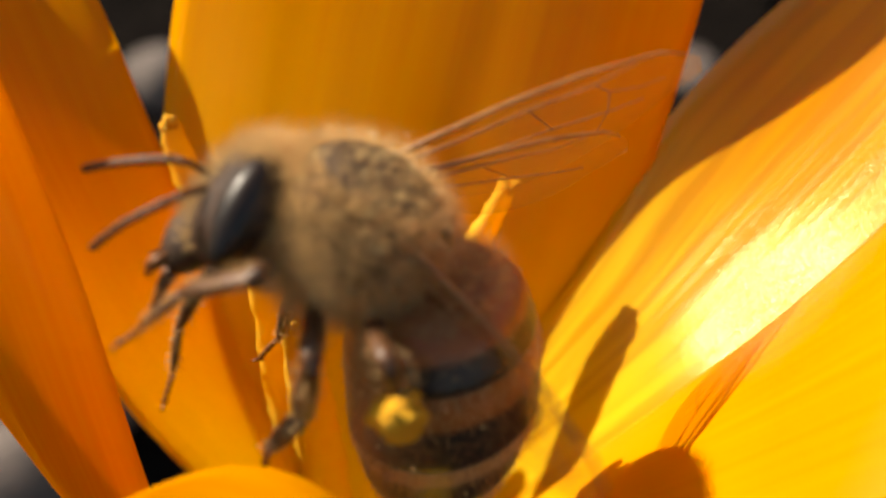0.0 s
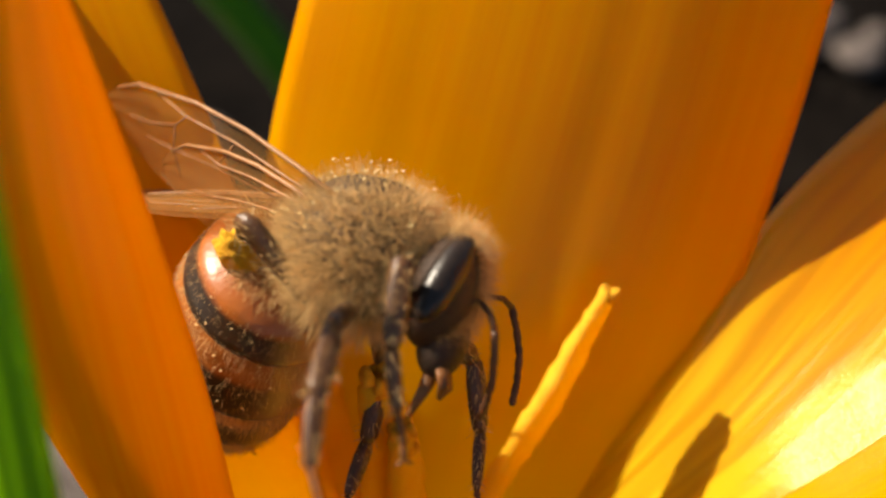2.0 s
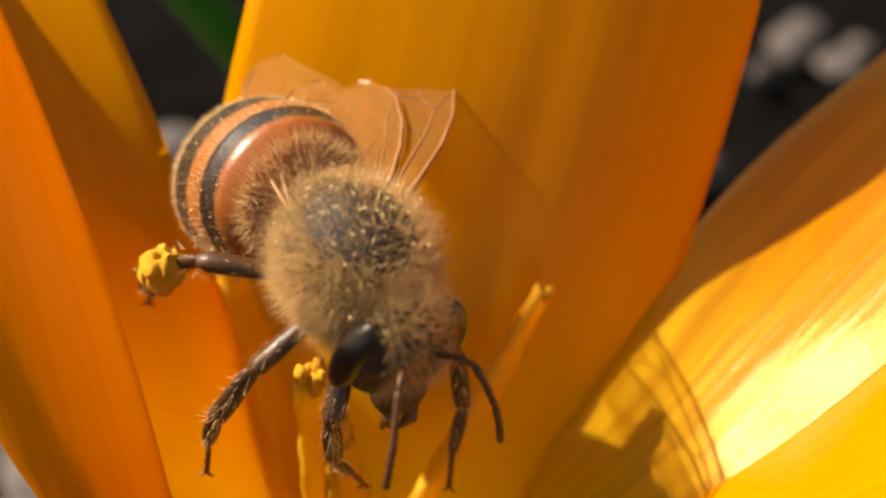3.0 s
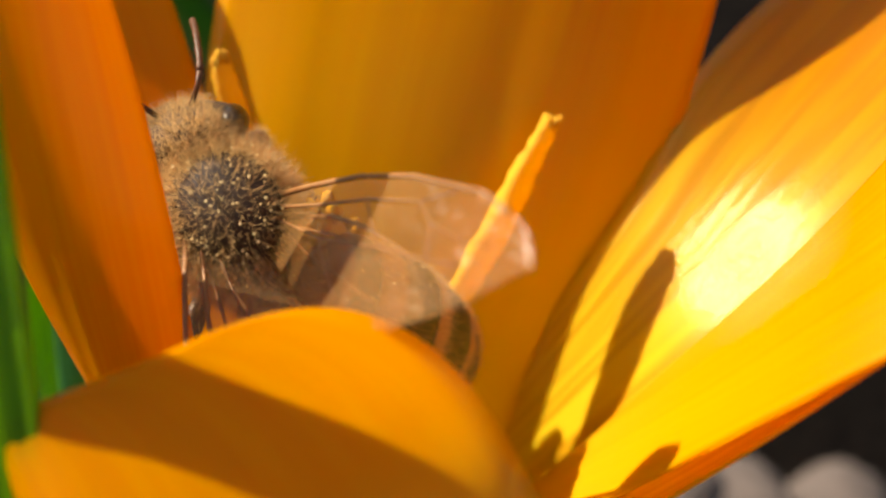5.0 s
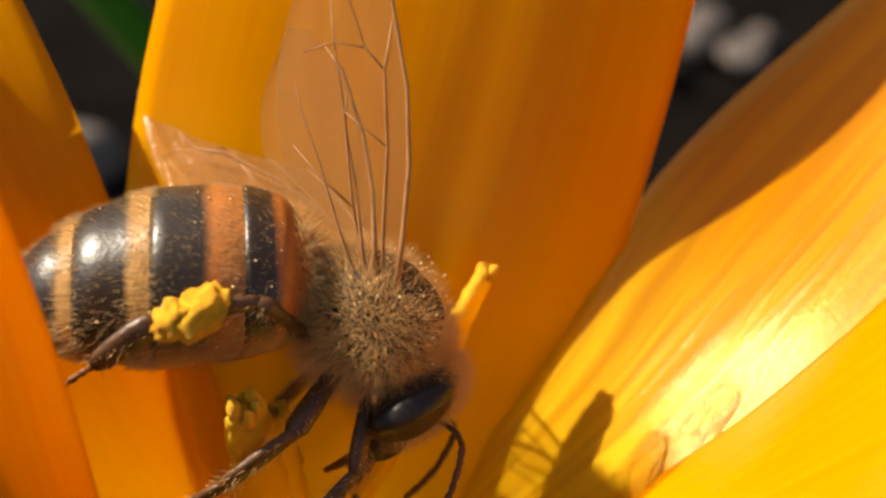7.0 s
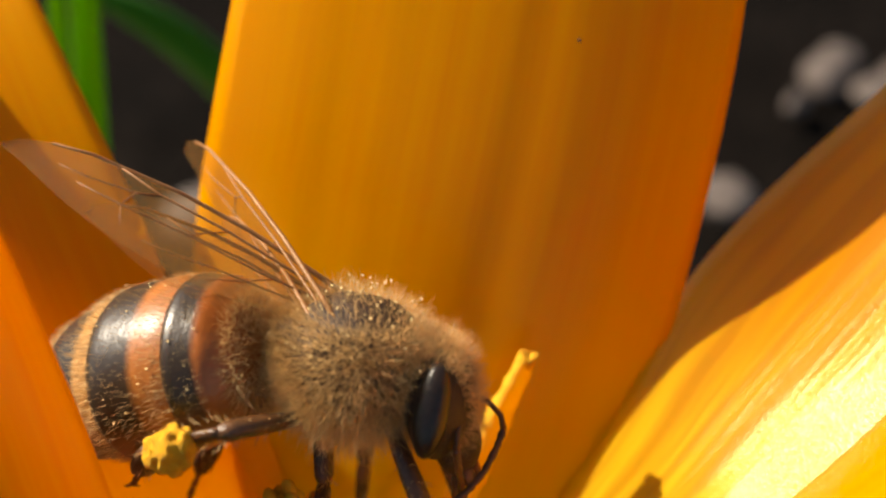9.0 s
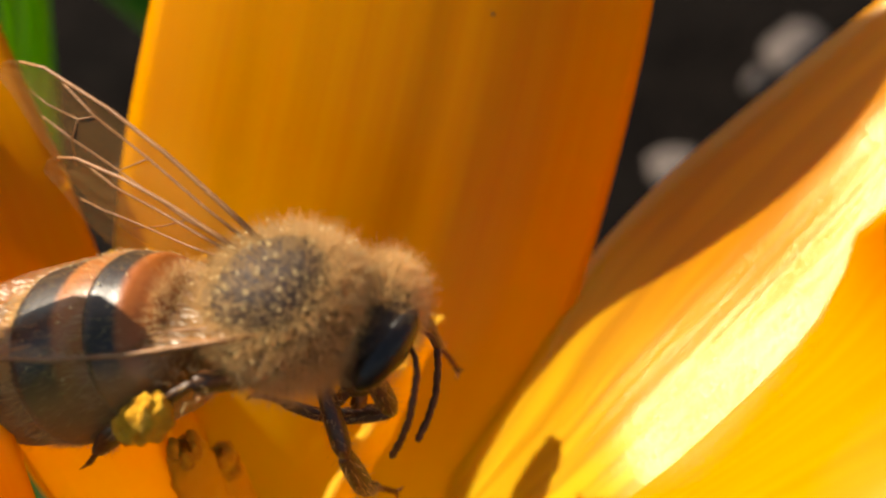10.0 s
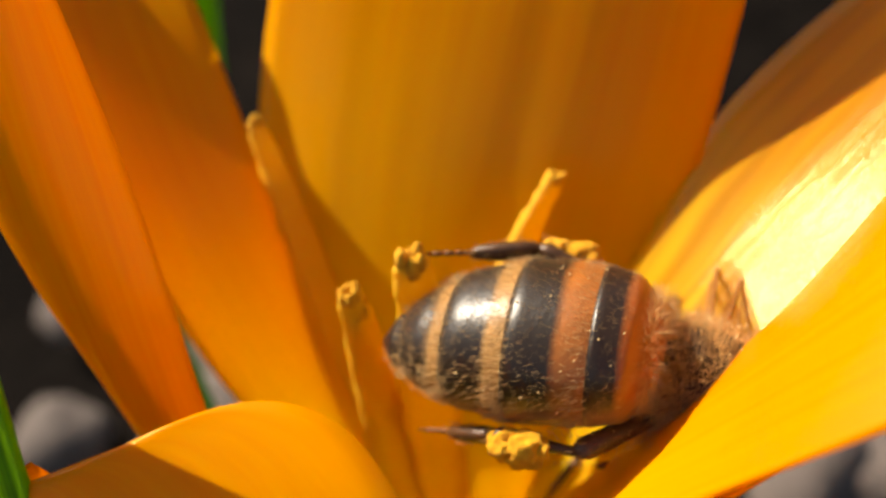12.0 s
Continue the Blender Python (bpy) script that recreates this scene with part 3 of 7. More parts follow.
abdomen = part("abdomen", tube(bmesh.new(), [(0.5, 0, 0), (0.0, 0, 0), (-0.5, 0, 0)], [0.35, 0.3, 0.45], 12), SHELL, bee)
abdomen.location = (-1.65 * MM, 0, 0.05 * MM)
CUTS = (0.0, 0.20, 0.48, 0.71, 0.88, 1.0)
for k in range(5):
    s0, s1 = CUTS[k], min(1.0, CUTS[k + 1] + 0.03)
    bm = bmesh.new()
    rings = []
    for i in range(13):
        s = s0 + (s1 - s0) * i / 12
        step = 0.06 * (i / 12) - 0.02 + (0.0 if i < 12 else -0.06)
        rings.append([bm.verts.new(belly_point(s, 2 * math.pi * j / 40, step)) for j in range(40)])
    skin(bm, rings)
    part("abdomen_ring", bm, (BAND_FRONT, BAND_ORANGE, BAND_TAN, BAND_TAN, BAND_TIP)[k], abdomen)
bm = bmesh.new()
for k, (s0, s1, count) in enumerate(((0.0, 0.05, 700), (0.19, 0.27, 900), (0.47, 0.56, 2000), (0.70, 0.78, 1700), (0.87, 0.90, 260))):
    for _ in range(count):
        s, a = rng.uniform(s0, s1), rng.uniform(0, 6.283)
        p = belly_point(s, a)
        out = Vector((0, math.sin(a), -math.cos(a)))
        long = 0.70 if k == 0 else 0.36
        lean = Vector((0.5 if k == 0 else -1.5, 0, 0)) + Vector((rng.gauss(0, 0.25), rng.gauss(0, 0.25), rng.gauss(0, 0.25)))
        grow_hair(bm, p - out * 0.03, (out * 0.6 + lean).normalized(), long * rng.uniform(0.6, 1.1), 0.006, out * -0.2)
tagged(part("hair_band", bm, FUR_PALE, abdomen, "pale hair bands"), kind="stuff")
bm = bmesh.new()
for _ in range(3200):
    s, a = rng.uniform(0.0, 0.06), rng.uniform(0, 6.283)
    out = Vector((0, math.sin(a), -math.cos(a)))
    way = (out * 0.9 + Vector((rng.gauss(-0.1, 0.4), rng.gauss(0, 0.25), rng.gauss(0, 0.25)))).normalized()
    grow_hair(bm, belly_point(s, a) - out * 0.03, way, rng.uniform(0.25, 0.5), 0.0045, Vector((-0.3, 0, 0)))
tagged(part("collar_fur", bm, FUR, abdomen, "pale tan collar of fur"), kind="stuff")
bm = bmesh.new()
for _ in range(1500):
    s, a = rng.uniform(0.04, 0.97), rng.choice((-1, 1)) * rng.uniform(0.2, 1.75)
    p = belly_point(s, a)
    out = Vector((0, math.sin(a), -math.cos(a)))
    grow_hair(bm, p - out * 0.03, (out + Vector((-0.8, rng.gauss(0, 0.2), rng.gauss(0, 0.2)))).normalized(), rng.uniform(0.12, 0.30), 0.0045, Vector((-0.4, 0, 0)))
tagged(part("side_fur", bm, FUR, abdomen), kind="stuff")
bm = bmesh.new()
for _ in range(5000):
    s, a = rng.uniform(0.03, 0.9) ** 1.25, rng.uniform(1.3, 4.98)
    p = belly_point(s, a)
    out = Vector((0, math.sin(a), -math.cos(a)))
    grow_hair(bm, p - out * 0.02, (out * 0.7 + Vector((-0.9, rng.gauss(0, 0.2), rng.gauss(0, 0.2)))).normalized(), rng.uniform(0.1, 0.24), 0.0045, Vector((-0.3, 0, 0)))
tagged(part("back_fuzz", bm, FUR_PALE, abdomen), kind="stuff")
grains_on("pollen_dust", [belly_point(rng.uniform(0.1, 0.95), rng.uniform(1.2, 5.1), 0.06) for _ in range(50)], abdomen, 0.026)


# legs: a thigh about its hip, and below the knee a shin, heel and foot that turn about the knee
def limb_tube(bm, a, b, ra, rb, flat):
    way = b - a
    tube(bm, [a - way * 0.03, a + way * 0.05, a + way * 0.28, a + way * 0.62, a + way * 0.90, b + way * 0.03],
         [ra * 0.5, ra * 0.85, ra, (ra + rb) * 0.54, rb, rb * 0.55], 12, flat)


def bristle(bm, a, b, r, count, lo, hi):
    for _ in range(count):
        p = a.lerp(b, rng.random())
        way = (b - a).normalized()
        side = way.orthogonal().normalized()
        side.rotate(Matrix.Rotation(rng.uniform(0, 6.28), 3, way))
        grow_hair(bm, p + side * r * 0.7, (side + way * 0.7).normalized(), rng.uniform(lo, hi), 0.009, Vector((0, 0, 0)))


legs, lower = {}, {}


def build_leg(name, key, pts, radii, load=()):
    hip, knee = Vector(pts[0]), Vector(pts[1])
    p = [Vector(q) for q in pts]
    bm = bmesh.new()
    limb_tube(bm, p[0] - hip, p[1] - hip, *radii[0], 0.78)
    thigh = part(name, bm, LEG, bee)
    thigh.location = hip * MM
    bm = bmesh.new()
    bristle(bm, p[0] - hip, p[1] - hip, radii[0][1], 90, 0.15, 0.34)
    tagged(part("thigh_hair", bm, FUR_PALE, thigh), kind="stuff")
    below = []
    bm = bmesh.new()
    limb_tube(bm, p[1] - knee, p[2] - knee, *radii[1], 0.62)
    limb_tube(bm, p[2] - knee, p[3] - knee, *radii[2], 0.60)
    below.append(part("shin", bm, LEG, thigh))
    bm = bmesh.new()
    a, b = p[3] - knee, p[4] - knee
    ends = [a.lerp(b, f) + Vector((0, 0, 0.10 * math.sin(f * 3.1))) for f in (0, 0.25, 0.5, 0.75, 1.0)]
    for q0, q1 in zip(ends, ends[1:]):
        limb_tube(bm, q0, q1, radii[3][0] * 0.8, radii[3][0], 0.8)
    for k in (-1, 1):
        hook = (b - a).orthogonal().normalized() * 0.10 * k
        tube(bm, [b, b + (b - a) * 0.12 + hook, b + (b - a) * 0.14 + hook * 2.0], [0.05, 0.035, 0.012], 6)
    below.append(part("foot", bm, FOOT, thigh, "reddish brown jointed foot"))
    bm = bmesh.new()
    bristle(bm, p[1] - knee, p[2] - knee, radii[1][1], 110, 0.15, 0.36)
    bristle(bm, p[2] - knee, p[3] - knee, radii[2][1], 110, 0.10, 0.24)
    below.append(tagged(part("shin_hair", bm, FUR, thigh), kind="stuff"))
    if load:
        bm = bmesh.new()
        for c, r in load:
            blob(bm, Vector(c) - knee, r, 26, 20, 0.34, 2.4)
        for v in bm.verts:
            v.co += 0.05 * noise.noise_vector(v.co * 6.0)
        below.append(part("pollen_load", bm, POLLEN, thigh, "golden lump of packed pollen"))
    for ob in below:
        ob.location = (knee - hip) * MM
    legs[key], lower[key] = thigh, below


for s, c in ((1, "L"), (-1, "R")):
    build_leg("foreleg", "fore" + c, [(1.1, 0.7 * s, -1.3), (2.1, 1.9 * s, -2.5), (2.5, 2.0 * s, -4.2), (2.8, 1.6 * s, -5.4), (3.1, 1.4 * s, -6.2)],
              [(0.24, 0.27), (0.24, 0.20), (0.17, 0.12), (0.085, 0.06)])
    build_leg("midleg", "mid" + c, [(0.1, 0.8 * s, -1.35), (0.2, 2.5 * s, -2.5), (-0.1, 2.9 * s, -4.4), (-0.3, 2.6 * s, -5.7), (-0.1, 2.6 * s, -6.6)],
              [(0.26, 0.29), (0.25, 0.25), (0.22, 0.15), (0.085, 0.06)])
    build_leg("hindleg", "hind" + c, [(-0.9, 0.8 * s, -1.2), (-2.3, 2.5 * s, -1.1), (-3.5, 2.8 * s, -2.9), (-3.8, 2.6 * s, -4.6), (-4.0, 2.5 * s, -5.6)],
              [(0.26, 0.31), (0.24, 0.44), (0.40, 0.30), (0.09, 0.06)],
              [((-2.95, 2.95 * s, -2.05), (0.52, 0.40, 0.70)), ((-3.25, 2.95 * s, -2.55), (0.42, 0.38, 0.52))])


# wings, about their hinges: they reach back along -x, their front edge outward
def wing_outline(t, length, breadth, kind):
    """Front and rear edge of the membrane at t along it."""
    front = breadth * 0.16 * math.sin(math.pi * min(1, t * 1.05)) + (0.10 * breadth * t)
    rear = -breadth * (0.10 + 0.74 * math.sin(math.pi * (0.10 + 0.80 * t) ** (1.15 if kind else 0.95)))
    close = math.sqrt(max(0.0, 1 - max(0.0, (t - 0.72) / 0.28) ** 2.2))
    middle = -breadth * 0.28
    return middle + (front - middle) * close, middle + (rear - middle) * close


def build_wing(name, hinge, length, breadth, s, kind):
    bm = bmesh.new()
    rows = []
    for i in range(37):
        t = i / 36
        a, b = wing_outline(t, length, breadth, kind)
        rows.append([bm.verts.new((-length * t, s * (a + (b - a) * j / 12), 0.028 * math.sin(j * 1.9) * t + 0.10 * math.sin(3.0 * t))) for j in range(13)])
    skin(bm, rows, closed=False)
    ob = part(name, bm, WING, bee, "clear brownish wing")
    ob.location = Vector(hinge) * MM

    def vein(path, r0, r1):
        pts = []
        for t, q in path:
            a, b = wing_outline(t, length, breadth, kind)
            j = q * 12
            pts.append((-length * t, s * (a + (b - a) * q), 0.028 * math.sin(j * 1.9) * t + 0.10 * math.sin(3.0 * t)))
        n = len(pts)
        part("vein", tube(bmesh.new(), pts, [r0 + (r1 - r0) * i / (n - 1) for i in range(n)], 6), VEIN, ob)

    vein([(0.0, 0.02), (0.15, 0.01), (0.35, 0.0), (0.55, 0.0), (0.8, 0.0), (0.9, 0.02)], 0.075, 0.03)
    vein([(0.0, 0.3), (0.2, 0.22), (0.4, 0.17), (0.6, 0.16), (0.72, 0.05)], 0.045, 0.02)
    vein([(0.0, 0.5), (0.25, 0.5), (0.5, 0.48), (0.68, 0.55), (0.8, 0.62)], 0.03, 0.014)
    if not kind:
        vein([(0.4, 0.17), (0.45, 0.33), (0.5, 0.48)], 0.02, 0.016)
        vein([(0.6, 0.16), (0.66, 0.3), (0.78, 0.42), (0.86, 0.45)], 0.02, 0.013)
        vein([(0.25, 0.5), (0.32, 0.7), (0.42, 0.9)], 0.02, 0.013)
        vein([(0.66, 0.3), (0.68, 0.55), (0.66, 0.8)], 0.018, 0.012)
    return ob


wings = []
for s in (1, -1):
    wings.append(build_wing("forewing", (-0.1, 1.15 * s, 0.95), 8.6, 3.0, s, 0))
    wings.append(build_wing("hindwing", (-0.6, 1.10 * s, 0.78), 6.2, 2.3, s, 1))
fl, hl, fr, hr = wings


# ---- what moves ----
def motions():
    walk(bee, [
        (0.00, mpose(-1.94, -2.67, 38.96, 21.2, -24.5, 169.2)),
        (0.20, mpose(-3.84, -2.57, 39.71, 20.3, -23.0, 167.5)),
        (0.30, mpose(-3.14, -1.28, 39.53, 4.3, -19.8, 134.5)),
        (0.50, mpose(-3.81, -0.83, 38.64, 9.3, -3.2, 162.8)),
        (0.70, mpose(-4.52, -1.30, 36.40, 7.2, -5.1, 175.7)),
        (0.90, mpose(-6.21, -0.01, 36.44, 25.9, 25.8, -175.2)),
        (1.00, mpose(-8.00, -0.53, 35.00, 17.1, 32.4, 179.2)),
        (1.20, mpose(-8.89, 0.19, 35.01, 17.5, 37.5, -178.9)),
        (1.50, mpose(-10.83, 4.23, 33.03, 13.6, 23.0, 138.5)),
        (1.70, mpose(-10.16, 3.49, 33.27, -13.5, 5.6, 104.6)),
        (1.75, mpose(-8.05, 2.33, 35.30, -14.6, 5.9, 53.6)),
        (1.80, mpose(-5.93, 1.17, 37.33, -18.7, 3.7, 2.5)),
        (2.00, mpose(-4.66, 0.94, 37.86, -47.3, -12.7, -14.9)),
        (2.20, mpose(-4.39, 1.88, 37.45, -37.6, 6.0, -16.0)),
        (2.50, mpose(-3.25, 0.71, 38.65, -48.3, -8.3, -17.6)),
        (2.70, mpose(-3.39, 1.22, 39.51, -19.6, 7.1, -34.6)),
        (3.10, mpose(-3.02, -0.49, 37.82, -3.4, 6.2, -59.6)),
        (3.50, mpose(-2.27, -1.74, 35.81, 2.8, -8.8, -100.0)),
        (3.90, mpose(-2.46, -2.59, 34.14, 14.5, -4.6, -150.3)),
        (4.30, mpose(-3.15, -4.04, 32.54, -35.9, 8.6, 167.4)),
        (4.50, mpose(-4.30, -3.13, 34.38, -70.0, -19.6, 177.6)),
        (4.70, mpose(-5.49, -1.68, 34.09, -39.0, -33.5, 138.1)),
        (5.00, mpose(-6.48, -1.22, 34.02, -14.8, -39.0, 125.9)),
        (5.20, mpose(-5.87, 0.10, 34.35, 2.9, -44.8, 111.9)),
        (5.40, mpose(-6.36, 2.49, 34.42, 9.0, -14.3, 109.0)),
        (5.50, mpose(-7.86, 2.33, 34.30, 7.5, -8.2, 99.0)),
        (5.60, mpose(-5.91, 2.67, 34.77, -0.6, 0.9, 61.9)),
        (5.70, mpose(-3.97, 3.00, 35.24, -12.6, 3.2, 24.0)),
        (5.80, mpose(-0.60, 1.79, 34.96, -37.6, 14.2, -27.2)),
        (6.00, mpose(-3.33, -0.14, 35.49, -48.4, 15.9, -32.4)),
        (6.20, mpose(-2.97, 0.42, 34.64, -60.8, 31.9, -31.8)),
        (6.50, mpose(-1.60, 0.94, 33.08, -38.9, 36.7, -37.0)),
        (6.70, mpose(-1.38, 1.26, 33.75, -39.7, 34.4, -35.2)),
        (7.50, mpose(-1.38, 1.26, 34.56, -39.4, 24.6, -28.1)),
        (8.30, mpose(-2.76, 1.07, 35.34, -37.8, 12.5, -21.5)),
        (8.50, mpose(-2.71, 0.33, 35.36, -36.9, 10.1, -17.0)),
        (9.00, mpose(-2.53, 0.67, 36.94, -28.1, 7.2, -5.6)),
        (9.50, mpose(-2.63, 0.88, 39.12, -4.3, -20.3, 20.8)),
        (10.00, mpose(-1.44, -0.85, 38.99, 8.6, -17.1, 5.1)),
        (10.30, mpose(-0.35, -1.93, 35.42, 8.4, -15.8, -7.1)),
        (10.50, mpose(-1.01, -1.62, 37.65, 9.7, 13.2, 5.8)),
        (10.70, mpose(-0.94, -2.49, 38.44, 14.3, 11.7, -12.2)),
        (10.80, mpose(1.06, -3.39, 37.72, 2.7, 29.6, -29.2)),
        (10.90, mpose(2.25, -3.50, 36.34, -20.7, 40.8, -64.5)),
        (11.00, mpose(2.42, -4.25, 35.65, -63.6, 27.8, -108.2)),
        (11.30, mpose(1.56, -4.54, 35.80, -81.1, 19.0, -139.2)),
        (11.50, mpose(2.11, -5.97, 36.24, -74.5, 22.4, -142.4)),
        (11.80, mpose(3.03, -5.52, 36.59, -74.0, 11.5, -116.7)),
        (11.87, mpose(4.26, -3.99, 34.18, -69.3, 47.9, -80.0)),
        (11.93, mpose(5.49, -2.46, 31.78, -6.9, 63.2, 7.8)),
        (12.00, mpose(5.49, -2.46, 31.78, -6.9, 63.2, 7.8)),
    ])
    walk(abdomen, [
        (0.00, mpose(-1.65, 0.00, 0.05, -25.7, -56.3, 8.9)),
        (0.20, mpose(-1.65, 0.00, 0.05, -9.3, -18.7, -5.7)),
        (0.30, mpose(-1.65, 0.00, 0.05, -15.4, -16.6, -9.5)),
        (0.50, mpose(-1.65, 0.00, 0.05, -14.1, -55.2, -45.3)),
        (0.70, mpose(-1.65, 0.00, 0.05, 15.2, -48.2, -35.3)),
        (0.90, mpose(-1.65, 0.00, 0.05, 4.9, -59.6, -5.8)),
        (1.00, mpose(-1.65, 0.00, 0.05, -2.9, -39.4, 12.8)),
        (1.20, mpose(-1.65, 0.00, 0.05, -6.2, -49.8, 9.9)),
        (1.50, mpose(-1.65, 0.00, 0.05, -50.2, -37.8, 48.1)),
        (1.70, mpose(-1.65, 0.00, 0.05, -62.5, -56.1, 80.7)),
        (1.75, mpose(-1.65, 0.00, 0.05, -16.0, -82.0, 27.7)),
        (1.80, mpose(-1.65, 0.00, 0.05, 78.5, -63.8, -76.5)),
        (2.00, mpose(-1.65, 0.00, 0.05, 70.9, -41.0, -40.2)),
        (2.20, mpose(-1.65, 0.00, 0.05, 94.4, -76.8, -48.3)),
        (2.50, mpose(-1.65, 0.00, 0.05, 48.6, -45.4, -35.1)),
        (2.70, mpose(-1.65, 0.00, 0.05, 28.7, -40.7, -10.8)),
        (3.10, mpose(-1.65, 0.00, 0.05, 24.1, -33.8, -11.1)),
        (3.50, mpose(-1.65, 0.00, 0.05, 14.3, -26.1, -12.0)),
        (3.90, mpose(-1.65, 0.00, 0.05, 2.9, -18.6, -2.2)),
        (4.30, mpose(-1.65, 0.00, 0.05, -3.7, -27.1, 29.3)),
        (4.50, mpose(-1.65, 0.00, 0.05, 47.1, -25.6, -4.9)),
        (4.70, mpose(-1.65, 0.00, 0.05, 0.3, -12.8, 10.6)),
        (5.00, mpose(-1.65, 0.00, 0.05, -37.9, -29.0, 41.7)),
        (5.20, mpose(-1.65, 0.00, 0.05, 0.0, -10.8, 7.4)),
        (5.40, mpose(-1.65, 0.00, 0.05, -7.8, -23.7, 35.8)),
        (5.50, mpose(-1.65, 0.00, 0.05, -15.4, -10.0, 54.7)),
        (5.70, mpose(-1.65, 0.00, 0.05, -24.1, -27.3, 58.4)),
        (5.80, mpose(-1.65, 0.00, 0.05, -18.6, -66.1, 97.0)),
        (6.00, mpose(-1.65, 0.00, 0.05, 147.8, -74.0, -85.4)),
        (6.10, mpose(-1.65, 0.00, 0.05, -23.7, -67.8, 67.1)),
        (6.20, mpose(-1.65, 0.00, 0.05, -39.6, -30.8, 61.2)),
        (6.50, mpose(-1.65, 0.00, 0.05, 20.0, -60.3, 5.4)),
        (6.70, mpose(-1.65, 0.00, 0.05, 11.0, -47.1, 20.4)),
        (7.50, mpose(-1.65, 0.00, 0.05, 9.8, -36.4, -1.5)),
        (8.30, mpose(-1.65, 0.00, 0.05, 4.7, -24.0, -7.8)),
        (8.50, mpose(-1.65, 0.00, 0.05, 4.5, -19.6, -8.6)),
        (9.00, mpose(-1.65, 0.00, 0.05, 10.8, -20.1, -16.0)),
        (9.50, mpose(-1.65, 0.00, 0.05, -36.5, -5.4, -30.3)),
        (10.00, mpose(-1.65, 0.00, 0.05, -56.5, -8.5, -13.2)),
        (10.30, mpose(-1.65, 0.00, 0.05, 2.1, 1.1, -2.6)),
        (10.50, mpose(-1.65, 0.00, 0.05, 12.5, -38.9, -5.7)),
        (10.70, mpose(-1.65, 0.00, 0.05, -0.2, -36.0, 12.5)),
        (10.80, mpose(-1.65, 0.00, 0.05, 2.8, -25.6, 14.2)),
        (10.90, mpose(-1.65, 0.00, 0.05, 2.7, -36.7, 21.5)),
        (11.00, mpose(-1.65, 0.00, 0.05, -8.2, -54.4, 49.9)),
        (11.30, mpose(-1.65, 0.00, 0.05, -52.6, -71.9, 102.1)),
        (11.50, mpose(-1.65, 0.00, 0.05, -81.2, -77.1, 108.7)),
        (11.80, mpose(-1.65, 0.00, 0.05, -57.5, -80.3, 67.6)),
        (11.93, mpose(-1.65, 0.00, 0.05, 22.9, -54.2, -40.9)),
        (12.00, mpose(-1.65, 0.00, 0.05, 22.9, -54.2, -40.9)),
    ])
